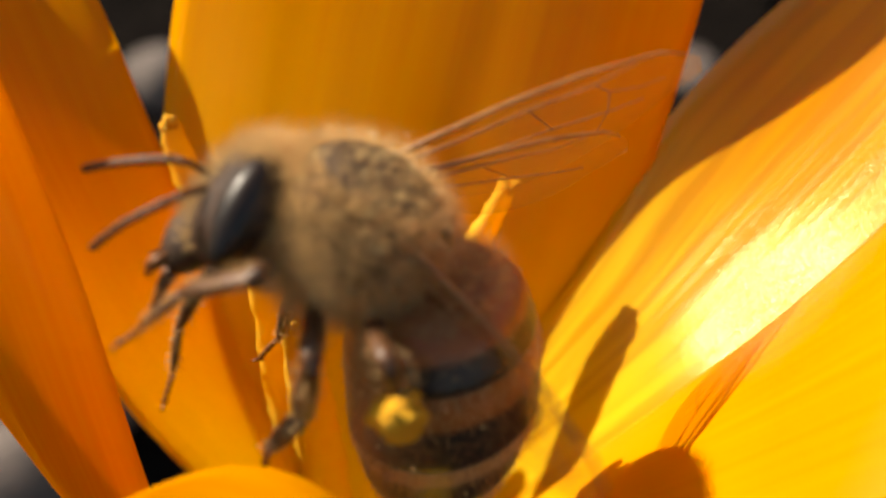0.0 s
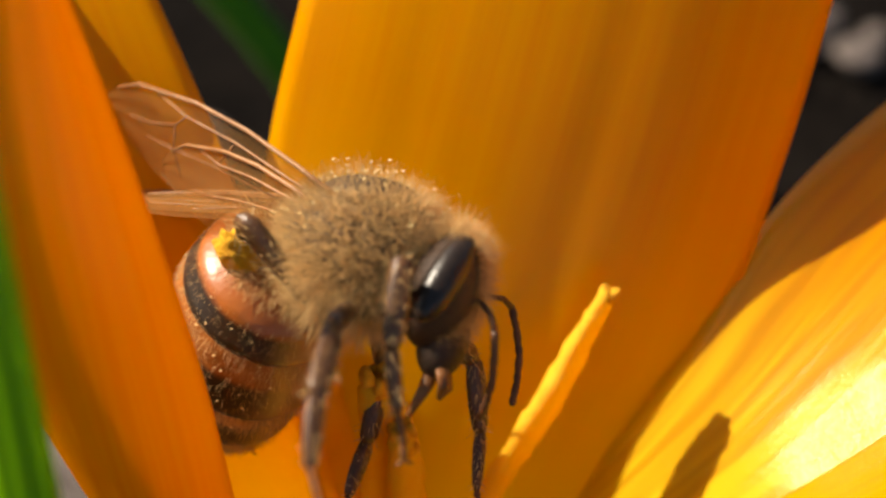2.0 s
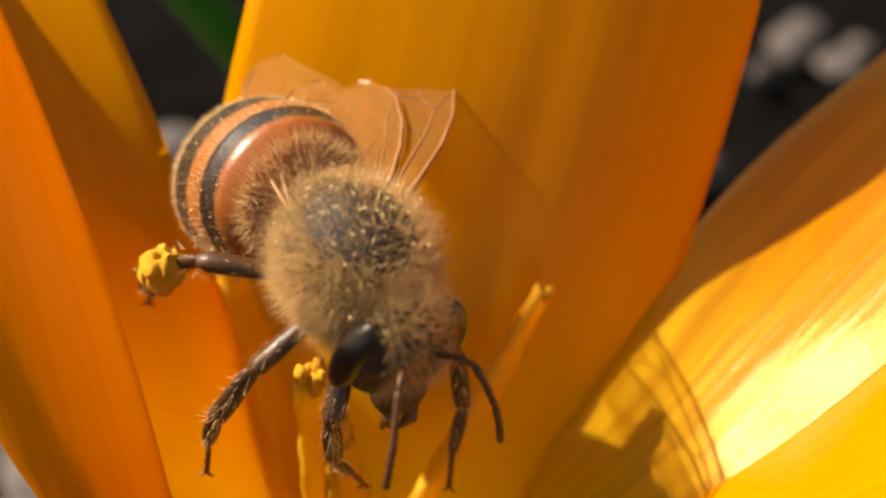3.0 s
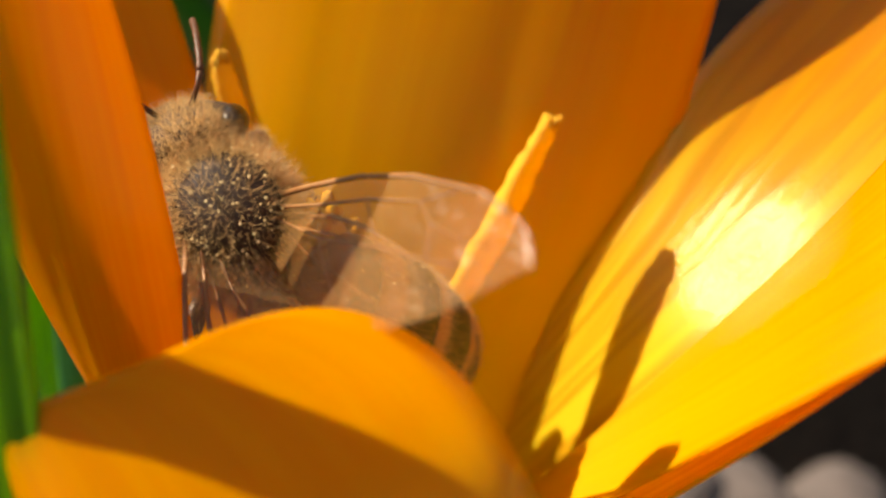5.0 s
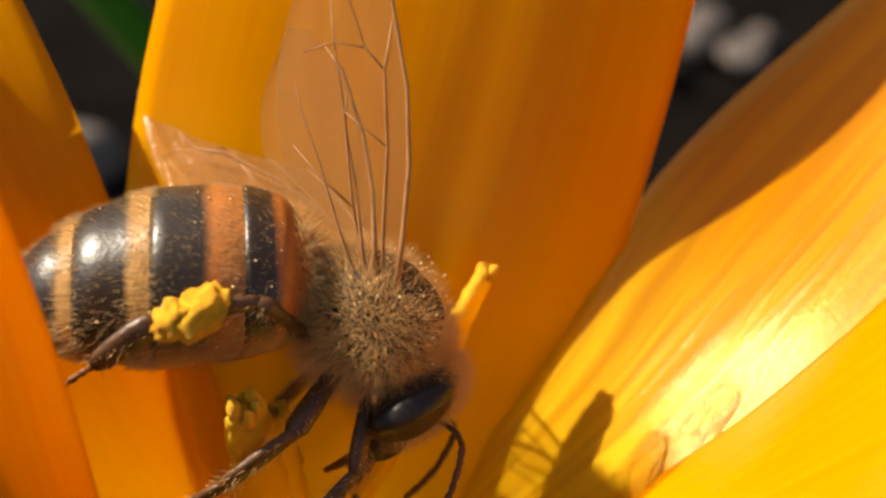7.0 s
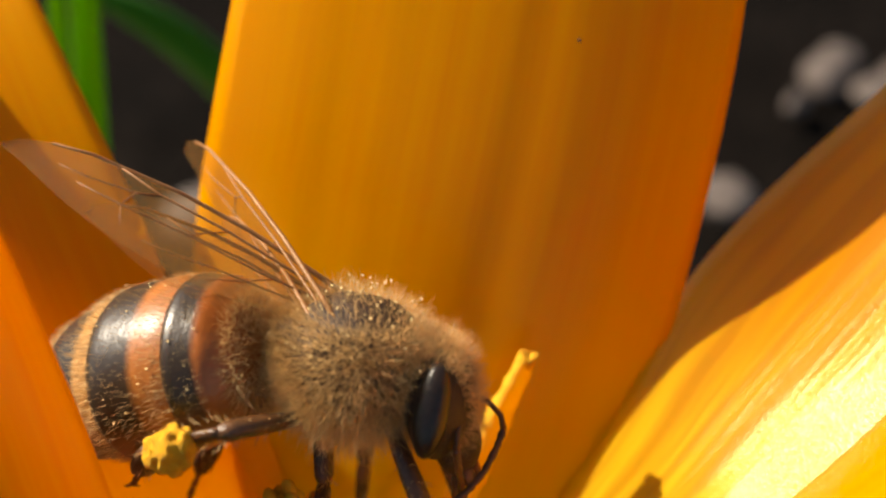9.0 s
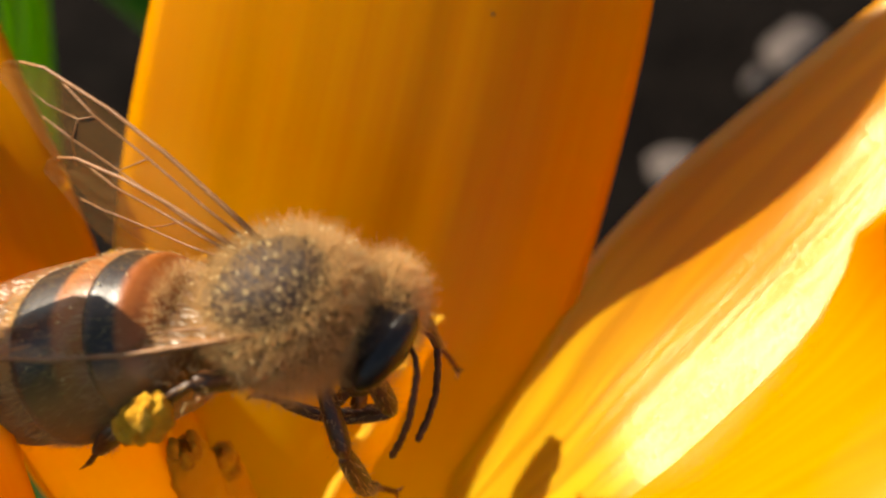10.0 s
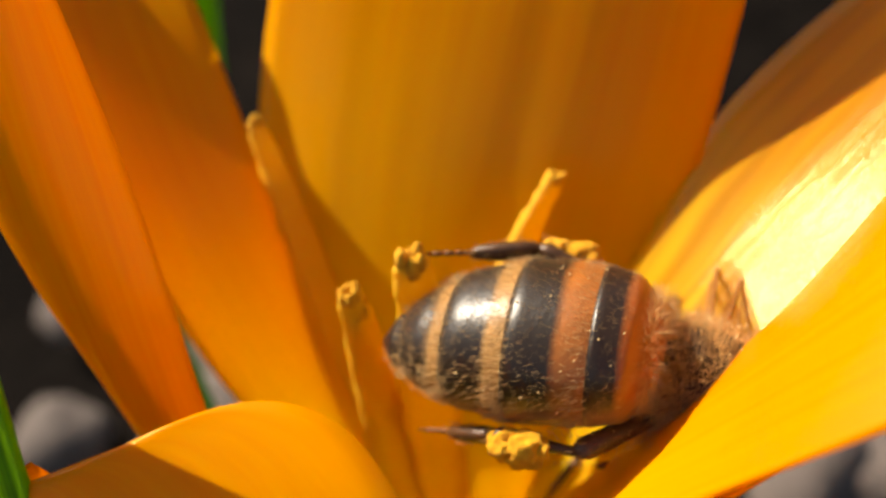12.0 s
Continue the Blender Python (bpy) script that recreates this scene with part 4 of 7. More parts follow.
    walk(head, [
        (0.00, mpose(1.40, 0.00, -0.40, 17.5, -10.1, -4.9)),
        (0.20, mpose(1.40, 0.00, -0.40, 0.6, -20.8, 2.8)),
        (0.30, mpose(1.40, 0.00, -0.40, -4.2, -18.8, 5.2)),
        (0.50, mpose(1.40, 0.00, -0.40, -8.2, 8.2, 20.7)),
        (0.70, mpose(1.40, 0.00, -0.40, 5.5, 4.1, 25.8)),
        (0.90, mpose(1.40, 0.00, -0.40, 0.8, 3.5, 3.6)),
        (1.00, mpose(1.40, 0.00, -0.40, 0.0, -0.0, 0.0)),
        (1.20, mpose(1.40, 0.00, -0.40, 0.0, -0.0, 0.0)),
        (1.50, mpose(1.40, 0.00, -0.40, 0.0, -0.0, 0.0)),
        (1.70, mpose(1.40, 0.00, -0.40, 0.0, -0.0, 0.0)),
        (1.75, mpose(1.40, 0.00, -0.40, -0.1, -2.9, -9.3)),
        (1.80, mpose(1.40, 0.00, -0.40, 0.7, -5.8, -18.6)),
        (2.00, mpose(1.40, 0.00, -0.40, -11.2, 15.5, 9.0)),
        (2.20, mpose(1.40, 0.00, -0.40, -16.6, -2.4, -13.9)),
        (2.50, mpose(1.40, 0.00, -0.40, 2.4, 10.0, -5.3)),
        (2.70, mpose(1.40, 0.00, -0.40, -6.4, 1.2, -10.0)),
        (3.10, mpose(1.40, 0.00, -0.40, -4.1, -6.5, -8.7)),
        (3.50, mpose(1.40, 0.00, -0.40, 1.3, -11.7, -8.1)),
        (3.90, mpose(1.40, 0.00, -0.40, 6.8, -11.8, -8.5)),
        (4.30, mpose(1.40, 0.00, -0.40, 9.7, -19.5, -10.1)),
        (4.50, mpose(1.40, 0.00, -0.40, -32.0, 6.7, 5.0)),
        (4.70, mpose(1.40, 0.00, -0.40, 0.0, -25.0, 0.0)),
        (5.00, mpose(1.40, 0.00, -0.40, 0.0, -20.0, 0.0)),
        (5.20, mpose(1.40, 0.00, -0.40, 0.0, -20.0, 0.0)),
        (5.40, mpose(1.40, 0.00, -0.40, 0.0, -20.0, 0.0)),
        (5.50, mpose(1.40, 0.00, -0.40, 0.0, -20.0, 0.0)),
        (5.70, mpose(1.40, 0.00, -0.40, 0.0, -10.0, 0.0)),
        (5.80, mpose(1.40, 0.00, -0.40, 3.1, 5.0, -0.7)),
        (6.00, mpose(1.40, 0.00, -0.40, 9.2, 5.1, -2.0)),
        (6.20, mpose(1.40, 0.00, -0.40, -1.0, -2.4, -1.5)),
        (6.50, mpose(1.40, 0.00, -0.40, -3.8, 14.4, -5.7)),
        (6.70, mpose(1.40, 0.00, -0.40, -3.9, 13.5, -5.8)),
        (7.50, mpose(1.40, 0.00, -0.40, -4.7, -1.9, -7.2)),
        (8.30, mpose(1.40, 0.00, -0.40, -5.2, -17.3, -8.4)),
        (8.50, mpose(1.40, 0.00, -0.40, -5.2, -18.2, -8.5)),
        (9.00, mpose(1.40, 0.00, -0.40, -3.2, -10.1, -10.3)),
        (9.50, mpose(1.40, 0.00, -0.40, -22.8, 35.5, -10.3)),
        (10.00, mpose(1.40, 0.00, -0.40, -35.1, 48.6, -16.9)),
        (10.30, mpose(1.40, 0.00, -0.40, -11.4, 7.8, -17.7)),
        (10.50, mpose(1.40, 0.00, -0.40, -35.7, 12.9, -46.8)),
        (10.70, mpose(1.40, 0.00, -0.40, -7.6, -5.0, -14.9)),
        (10.80, mpose(1.40, 0.00, -0.40, -4.4, -5.9, -8.5)),
        (10.90, mpose(1.40, 0.00, -0.40, -1.2, -7.3, -2.1)),
        (11.00, mpose(1.40, 0.00, -0.40, 1.8, -14.0, 4.0)),
        (11.30, mpose(1.40, 0.00, -0.40, -3.9, 0.9, -9.6)),
        (11.50, mpose(1.40, 0.00, -0.40, -12.9, 10.3, -25.2)),
        (11.80, mpose(1.40, 0.00, -0.40, -31.0, 14.4, -51.7)),
        (11.93, mpose(1.40, 0.00, -0.40, 0.0, 25.0, 0.0)),
        (12.00, mpose(1.40, 0.00, -0.40, 0.0, 25.0, 0.0)),
    ])
    walk(fl, [
        (0.00, mpose(-0.10, 1.15, 0.95, 54.9, -27.5, -3.2)),
        (0.10, mpose(-0.10, 1.15, 0.95, 92.8, 16.1, 13.9)),
        (0.20, mpose(-0.10, 1.15, 0.95, 153.7, 32.2, 62.4)),
        (0.30, mpose(-0.10, 1.15, 0.95, -178.2, 10.7, 127.9)),
        (0.50, mpose(-0.10, 1.15, 0.95, -177.0, 17.2, 132.9)),
        (0.70, mpose(-0.10, 1.15, 0.95, -171.8, 29.9, 140.9)),
        (0.80, mpose(-0.10, 1.15, 0.95, 134.8, 66.9, 103.2)),
        (0.90, mpose(-0.10, 1.15, 0.95, 39.8, 48.1, 22.5)),
        (1.00, mpose(-0.10, 1.15, 0.95, 48.8, 38.4, 78.3)),
        (1.10, mpose(-0.10, 1.15, 0.95, 76.1, 46.9, 51.5)),
        (1.20, mpose(-0.10, 1.15, 0.95, 101.5, 63.4, 27.0)),
        (1.27, mpose(-0.10, 1.15, 0.95, 21.0, 68.3, -17.2)),
        (1.35, mpose(-0.10, 1.15, 0.95, -37.7, 53.0, -38.5)),
        (1.43, mpose(-0.10, 1.15, 0.95, -73.7, 35.1, -33.0)),
        (1.50, mpose(-0.10, 1.15, 0.95, -106.1, 22.5, -17.8)),
        (1.60, mpose(-0.10, 1.15, 0.95, -80.6, 29.3, -47.8)),
        (1.70, mpose(-0.10, 1.15, 0.95, -59.2, 46.4, -75.7)),
        (1.75, mpose(-0.10, 1.15, 0.95, -40.8, 44.9, -58.3)),
        (1.80, mpose(-0.10, 1.15, 0.95, -24.7, 39.8, -43.3)),
        (2.00, mpose(-0.10, 1.15, 0.95, 12.4, 1.0, -11.3)),
        (2.20, mpose(-0.10, 1.15, 0.95, 3.4, -4.2, -7.9)),
        (2.50, mpose(-0.10, 1.15, 0.95, -10.8, -10.9, -1.3)),
        (2.60, mpose(-0.10, 1.15, 0.95, 8.6, -15.3, -35.8)),
        (2.70, mpose(-0.10, 1.15, 0.95, 27.1, -8.3, -69.6)),
        (3.10, mpose(-0.10, 1.15, 0.95, 4.4, -22.3, -42.2)),
        (3.50, mpose(-0.10, 1.15, 0.95, -29.0, -15.5, -34.2)),
        (3.90, mpose(-0.10, 1.15, 0.95, -29.6, -2.4, -17.3)),
        (4.30, mpose(-0.10, 1.15, 0.95, 24.7, 7.8, 16.7)),
        (4.35, mpose(-0.10, 1.15, 0.95, 60.5, 10.2, 20.6)),
        (4.40, mpose(-0.10, 1.15, 0.95, 96.4, 9.9, 25.2)),
        (4.45, mpose(-0.10, 1.15, 0.95, 132.1, 7.0, 28.7)),
        (4.50, mpose(-0.10, 1.15, 0.95, 167.3, 2.6, 29.9)),
        (4.55, mpose(-0.10, 1.15, 0.95, 126.9, 8.4, 25.9)),
        (4.60, mpose(-0.10, 1.15, 0.95, 85.8, 10.2, 19.0)),
        (4.65, mpose(-0.10, 1.15, 0.95, 44.8, 7.1, 12.7)),
        (4.70, mpose(-0.10, 1.15, 0.95, 4.6, 0.6, 9.9)),
        (5.00, mpose(-0.10, 1.15, 0.95, 0.0, 15.0, -15.0)),
        (5.20, mpose(-0.10, 1.15, 0.95, -0.6, 0.2, 2.6)),
        (5.30, mpose(-0.10, 1.15, 0.95, 15.4, 5.9, -39.1)),
        (5.40, mpose(-0.10, 1.15, 0.95, 23.9, 20.6, -79.6)),
        (5.50, mpose(-0.10, 1.15, 0.95, 27.0, 12.1, -108.0)),
        (5.70, mpose(-0.10, 1.15, 0.95, 35.4, 24.7, -50.1)),
        (5.80, mpose(-0.10, 1.15, 0.95, 25.4, -1.1, -14.7)),
        (6.00, mpose(-0.10, 1.15, 0.95, -26.7, -15.3, -9.1)),
        (6.10, mpose(-0.10, 1.15, 0.95, 11.8, -15.9, -15.8)),
        (6.20, mpose(-0.10, 1.15, 0.95, 49.8, -12.4, -21.4)),
        (6.50, mpose(-0.10, 1.15, 0.95, 10.4, -19.9, -20.4)),
        (6.70, mpose(-0.10, 1.15, 0.95, 53.3, -9.9, -26.3)),
        (7.50, mpose(-0.10, 1.15, 0.95, 57.4, -2.2, -8.1)),
        (8.30, mpose(-0.10, 1.15, 0.95, 25.7, 10.0, 13.8)),
        (8.50, mpose(-0.10, 1.15, 0.95, 17.3, 13.8, 16.7)),
        (9.00, mpose(-0.10, 1.15, 0.95, 13.7, 23.3, 8.4)),
        (9.50, mpose(-0.10, 1.15, 0.95, -14.2, 18.6, -55.4)),
        (9.75, mpose(-0.10, 1.15, 0.95, 23.1, 18.2, -50.9)),
        (10.00, mpose(-0.10, 1.15, 0.95, 59.9, 15.3, -47.6)),
        (10.30, mpose(-0.10, 1.15, 0.95, 36.9, 27.0, -44.7)),
        (10.50, mpose(-0.10, 1.15, 0.95, 68.7, -4.7, -60.2)),
        (10.70, mpose(-0.10, 1.15, 0.95, 39.3, -21.2, -68.1)),
        (10.80, mpose(-0.10, 1.15, 0.95, 34.7, 4.9, -54.4)),
        (10.90, mpose(-0.10, 1.15, 0.95, 24.3, 4.8, -36.6)),
        (11.00, mpose(-0.10, 1.15, 0.95, 19.2, 5.3, -16.6)),
        (11.30, mpose(-0.10, 1.15, 0.95, 19.4, -23.9, -2.6)),
        (11.50, mpose(-0.10, 1.15, 0.95, 19.9, -31.2, -1.8)),
        (11.80, mpose(-0.10, 1.15, 0.95, 20.1, -20.9, -4.3)),
        (11.87, mpose(-0.10, 1.15, 0.95, 82.3, -28.5, -71.6)),
        (11.93, mpose(-0.10, 1.15, 0.95, 118.9, 15.4, -115.3)),
        (12.00, mpose(-0.10, 1.15, 0.95, 118.9, 15.4, -115.3)),
    ])
    walk(hl, [
        (0.00, mpose(-0.60, 1.10, 0.78, 54.1, -32.8, 5.9)),
        (0.10, mpose(-0.60, 1.10, 0.78, 97.1, 7.0, 16.4)),
        (0.20, mpose(-0.60, 1.10, 0.78, 153.9, 25.3, 55.0)),
        (0.30, mpose(-0.60, 1.10, 0.78, -175.9, 7.8, 118.7)),
        (0.50, mpose(-0.60, 1.10, 0.78, -175.8, 14.5, 123.5)),
        (0.70, mpose(-0.60, 1.10, 0.78, -173.1, 27.8, 130.3)),
        (0.80, mpose(-0.60, 1.10, 0.78, 131.5, 58.2, 95.2)),
        (0.90, mpose(-0.60, 1.10, 0.78, 52.4, 43.9, 34.9)),
        (1.00, mpose(-0.60, 1.10, 0.78, 58.3, 33.2, 88.1)),
        (1.10, mpose(-0.60, 1.10, 0.78, 84.3, 38.7, 58.0)),
        (1.20, mpose(-0.60, 1.10, 0.78, 106.9, 54.0, 29.0)),
        (1.27, mpose(-0.60, 1.10, 0.78, 46.8, 66.0, 6.7)),
        (1.35, mpose(-0.60, 1.10, 0.78, -24.9, 60.5, -27.8)),
        (1.43, mpose(-0.60, 1.10, 0.78, -70.2, 44.6, -33.5)),
        (1.50, mpose(-0.60, 1.10, 0.78, -105.1, 30.2, -24.0)),
        (1.60, mpose(-0.60, 1.10, 0.78, -77.9, 38.6, -49.7)),
        (1.70, mpose(-0.60, 1.10, 0.78, -52.7, 55.6, -72.1)),
        (1.75, mpose(-0.60, 1.10, 0.78, -31.0, 52.8, -50.3)),
        (1.80, mpose(-0.60, 1.10, 0.78, -14.2, 45.9, -33.3)),
        (2.00, mpose(-0.60, 1.10, 0.78, 16.4, 2.0, -1.9)),
        (2.20, mpose(-0.60, 1.10, 0.78, 6.7, -1.7, 1.2)),
        (2.50, mpose(-0.60, 1.10, 0.78, -8.3, -6.2, 7.0)),
        (2.60, mpose(-0.60, 1.10, 0.78, 10.0, -13.5, -26.1)),
        (2.70, mpose(-0.60, 1.10, 0.78, 29.4, -9.6, -60.1)),
        (3.10, mpose(-0.60, 1.10, 0.78, 4.6, -19.7, -32.4)),
        (3.50, mpose(-0.60, 1.10, 0.78, -26.6, -8.4, -27.7)),
        (3.90, mpose(-0.60, 1.10, 0.78, -25.8, 4.6, -10.9)),
        (4.30, mpose(-0.60, 1.10, 0.78, 29.7, 6.7, 26.2)),
        (4.35, mpose(-0.60, 1.10, 0.78, 65.1, 3.8, 27.7)),
        (4.40, mpose(-0.60, 1.10, 0.78, 100.3, 0.6, 27.2)),
        (4.45, mpose(-0.60, 1.10, 0.78, 135.6, -1.7, 25.0)),
        (4.50, mpose(-0.60, 1.10, 0.78, 171.0, -2.3, 21.8)),
        (4.55, mpose(-0.60, 1.10, 0.78, 130.5, -0.6, 22.9)),
        (4.60, mpose(-0.60, 1.10, 0.78, 89.9, 1.4, 22.7)),
        (4.65, mpose(-0.60, 1.10, 0.78, 49.3, 2.8, 21.2)),
        (4.70, mpose(-0.60, 1.10, 0.78, 8.6, 2.9, 19.1)),
        (5.00, mpose(-0.60, 1.10, 0.78, 6.4, 17.8, -5.6)),
        (5.20, mpose(-0.60, 1.10, 0.78, 3.4, 3.3, 11.6)),
        (5.30, mpose(-0.60, 1.10, 0.78, 20.1, 6.3, -29.5)),
        (5.40, mpose(-0.60, 1.10, 0.78, 31.1, 19.4, -69.6)),
        (5.50, mpose(-0.60, 1.10, 0.78, 32.6, 10.5, -98.5)),
        (5.70, mpose(-0.60, 1.10, 0.78, 43.0, 21.6, -40.3)),
        (5.80, mpose(-0.60, 1.10, 0.78, 28.9, -2.2, -5.3)),
        (6.00, mpose(-0.60, 1.10, 0.78, -24.3, -8.4, -2.3)),
        (6.10, mpose(-0.60, 1.10, 0.78, 13.0, -14.6, -6.0)),
        (6.20, mpose(-0.60, 1.10, 0.78, 51.4, -17.2, -12.9)),
        (6.50, mpose(-0.60, 1.10, 0.78, 10.9, -18.2, -10.5)),
        (6.70, mpose(-0.60, 1.10, 0.78, 55.3, -15.2, -18.2)),
        (7.50, mpose(-0.60, 1.10, 0.78, 60.5, -8.1, -0.7)),
        (8.30, mpose(-0.60, 1.10, 0.78, 31.0, 8.7, 23.3)),
        (8.50, mpose(-0.60, 1.10, 0.78, 23.4, 13.8, 26.5)),
        (9.00, mpose(-0.60, 1.10, 0.78, 21.6, 23.7, 18.7)),
        (9.50, mpose(-0.60, 1.10, 0.78, -7.3, 23.5, -46.7)),
        (9.75, mpose(-0.60, 1.10, 0.78, 29.9, 17.2, -41.0)),
        (10.00, mpose(-0.60, 1.10, 0.78, 65.2, 8.9, -40.4)),
        (10.30, mpose(-0.60, 1.10, 0.78, 44.9, 23.6, -34.9)),
        (10.50, mpose(-0.60, 1.10, 0.78, 71.5, -11.9, -54.0)),
        (10.70, mpose(-0.60, 1.10, 0.78, 39.3, -24.3, -58.4)),
        (10.80, mpose(-0.60, 1.10, 0.78, 39.1, 2.2, -45.3)),
        (10.90, mpose(-0.60, 1.10, 0.78, 28.8, 3.8, -27.2)),
        (11.00, mpose(-0.60, 1.10, 0.78, 23.9, 5.1, -7.1)),
        (11.30, mpose(-0.60, 1.10, 0.78, 18.9, -23.7, 7.7)),
        (11.50, mpose(-0.60, 1.10, 0.78, 17.9, -31.0, 9.3)),
        (11.80, mpose(-0.60, 1.10, 0.78, 20.2, -20.9, 5.9)),
        (11.87, mpose(-0.60, 1.10, 0.78, 83.2, -36.9, -66.4)),
        (11.93, mpose(-0.60, 1.10, 0.78, 122.3, 6.1, -117.0)),
        (12.00, mpose(-0.60, 1.10, 0.78, 122.3, 6.1, -117.0)),
    ])
    walk(fr, [
        (0.00, mpose(-0.10, -1.15, 0.95, -96.9, 27.2, 36.8)),
        (0.10, mpose(-0.10, -1.15, 0.95, -60.8, 42.5, 43.6)),
        (0.20, mpose(-0.10, -1.15, 0.95, -13.4, 50.3, 64.5)),
        (0.30, mpose(-0.10, -1.15, 0.95, -18.7, 7.9, 62.1)),
        (0.50, mpose(-0.10, -1.15, 0.95, -24.5, -0.6, 57.8)),
        (0.70, mpose(-0.10, -1.15, 0.95, -24.7, 19.4, 72.7)),
        (0.80, mpose(-0.10, -1.15, 0.95, -56.0, 22.8, 81.3)),
        (0.90, mpose(-0.10, -1.15, 0.95, -87.9, 29.9, 87.0)),
        (1.00, mpose(-0.10, -1.15, 0.95, -114.6, 32.6, 95.0)),
        (1.10, mpose(-0.10, -1.15, 0.95, -63.1, 34.3, 74.6)),
        (1.20, mpose(-0.10, -1.15, 0.95, -8.3, 49.0, 62.8)),
        (1.35, mpose(-0.10, -1.15, 0.95, 39.8, 66.4, 128.8)),
        (1.50, mpose(-0.10, -1.15, 0.95, 87.2, 48.7, -165.8)),
        (1.60, mpose(-0.10, -1.15, 0.95, 171.7, 59.7, -119.5)),
        (1.70, mpose(-0.10, -1.15, 0.95, -123.0, 36.2, -94.5)),
        (1.75, mpose(-0.10, -1.15, 0.95, -108.1, 45.7, -76.5)),
        (1.80, mpose(-0.10, -1.15, 0.95, -87.2, 50.6, -52.8)),
        (2.00, mpose(-0.10, -1.15, 0.95, -60.0, 19.5, -17.4)),
        (2.20, mpose(-0.10, -1.15, 0.95, -22.9, 17.2, 25.1)),
        (2.50, mpose(-0.10, -1.15, 0.95, -29.5, 22.4, -7.7)),
        (2.70, mpose(-0.10, -1.15, 0.95, -86.5, 2.7, -14.1)),
        (2.90, mpose(-0.10, -1.15, 0.95, -33.5, -10.3, -16.4)),
        (3.10, mpose(-0.10, -1.15, 0.95, 22.1, -16.0, -28.6)),
        (3.50, mpose(-0.10, -1.15, 0.95, -3.5, -17.8, -14.7)),
        (3.90, mpose(-0.10, -1.15, 0.95, -31.6, -3.1, 0.1)),
        (4.30, mpose(-0.10, -1.15, 0.95, 2.7, -15.9, 28.1)),
        (4.40, mpose(-0.10, -1.15, 0.95, 25.0, 15.9, 27.6)),
        (4.50, mpose(-0.10, -1.15, 0.95, 55.5, 44.8, 43.2)),
        (4.60, mpose(-0.10, -1.15, 0.95, 19.7, 8.0, 17.8)),
        (4.70, mpose(-0.10, -1.15, 0.95, -3.6, -34.7, 15.6)),
        (4.85, mpose(-0.10, -1.15, 0.95, -11.4, 12.2, 26.7)),
        (5.00, mpose(-0.10, -1.15, 0.95, -10.3, 59.8, 36.9)),
        (5.10, mpose(-0.10, -1.15, 0.95, -12.1, 18.1, 43.7)),
        (5.20, mpose(-0.10, -1.15, 0.95, -18.8, -23.0, 51.9)),
        (5.30, mpose(-0.10, -1.15, 0.95, -17.9, 26.7, 21.4)),
        (5.40, mpose(-0.10, -1.15, 0.95, -71.2, 62.0, -49.7)),
        (5.50, mpose(-0.10, -1.15, 0.95, -152.5, 27.3, -133.8)),
        (5.70, mpose(-0.10, -1.15, 0.95, -143.5, 32.9, -80.1)),
        (5.80, mpose(-0.10, -1.15, 0.95, -112.7, 27.8, -52.5)),
        (6.00, mpose(-0.10, -1.15, 0.95, -96.9, 31.9, -58.8)),
        (6.20, mpose(-0.10, -1.15, 0.95, -84.5, 35.4, -0.8)),
        (6.50, mpose(-0.10, -1.15, 0.95, -28.7, 24.3, 15.4)),
        (6.70, mpose(-0.10, -1.15, 0.95, -84.2, 46.7, -7.2)),
        (7.50, mpose(-0.10, -1.15, 0.95, -68.9, 28.8, -5.7)),
        (8.30, mpose(-0.10, -1.15, 0.95, -71.9, 27.2, -34.5)),
        (8.50, mpose(-0.10, -1.15, 0.95, -76.4, 28.9, -41.1)),
        (9.00, mpose(-0.10, -1.15, 0.95, -67.8, 18.9, -48.6)),
        (9.50, mpose(-0.10, -1.15, 0.95, -24.5, 16.8, -30.8)),
        (10.00, mpose(-0.10, -1.15, 0.95, -13.9, 4.0, -11.9)),
        (10.15, mpose(-0.10, -1.15, 0.95, 23.6, -17.6, -3.0)),
        (10.30, mpose(-0.10, -1.15, 0.95, 66.0, -39.8, -11.1)),
        (10.35, mpose(-0.10, -1.15, 0.95, 28.4, -31.6, -10.4)),
        (10.40, mpose(-0.10, -1.15, 0.95, -6.4, -24.7, -15.5)),
        (10.45, mpose(-0.10, -1.15, 0.95, -40.4, -21.4, -23.7)),
        (10.50, mpose(-0.10, -1.15, 0.95, -74.3, -23.0, -32.4)),
        (10.70, mpose(-0.10, -1.15, 0.95, -33.3, -28.0, 5.3)),
        (10.80, mpose(-0.10, -1.15, 0.95, -45.7, 4.6, -13.3)),
        (10.90, mpose(-0.10, -1.15, 0.95, -42.5, -0.2, -17.6)),
        (11.00, mpose(-0.10, -1.15, 0.95, -39.0, -5.3, -21.7)),
        (11.30, mpose(-0.10, -1.15, 0.95, -12.9, -21.6, -8.2)),
        (11.50, mpose(-0.10, -1.15, 0.95, -29.6, -29.9, -8.6)),
        (11.80, mpose(-0.10, -1.15, 0.95, -16.8, -9.9, -8.4)),
        (11.87, mpose(-0.10, -1.15, 0.95, -75.8, 51.2, -46.2)),
        (11.93, mpose(-0.10, -1.15, 0.95, -174.1, 20.1, -127.9)),
        (12.00, mpose(-0.10, -1.15, 0.95, -174.1, 20.1, -127.9)),
    ])
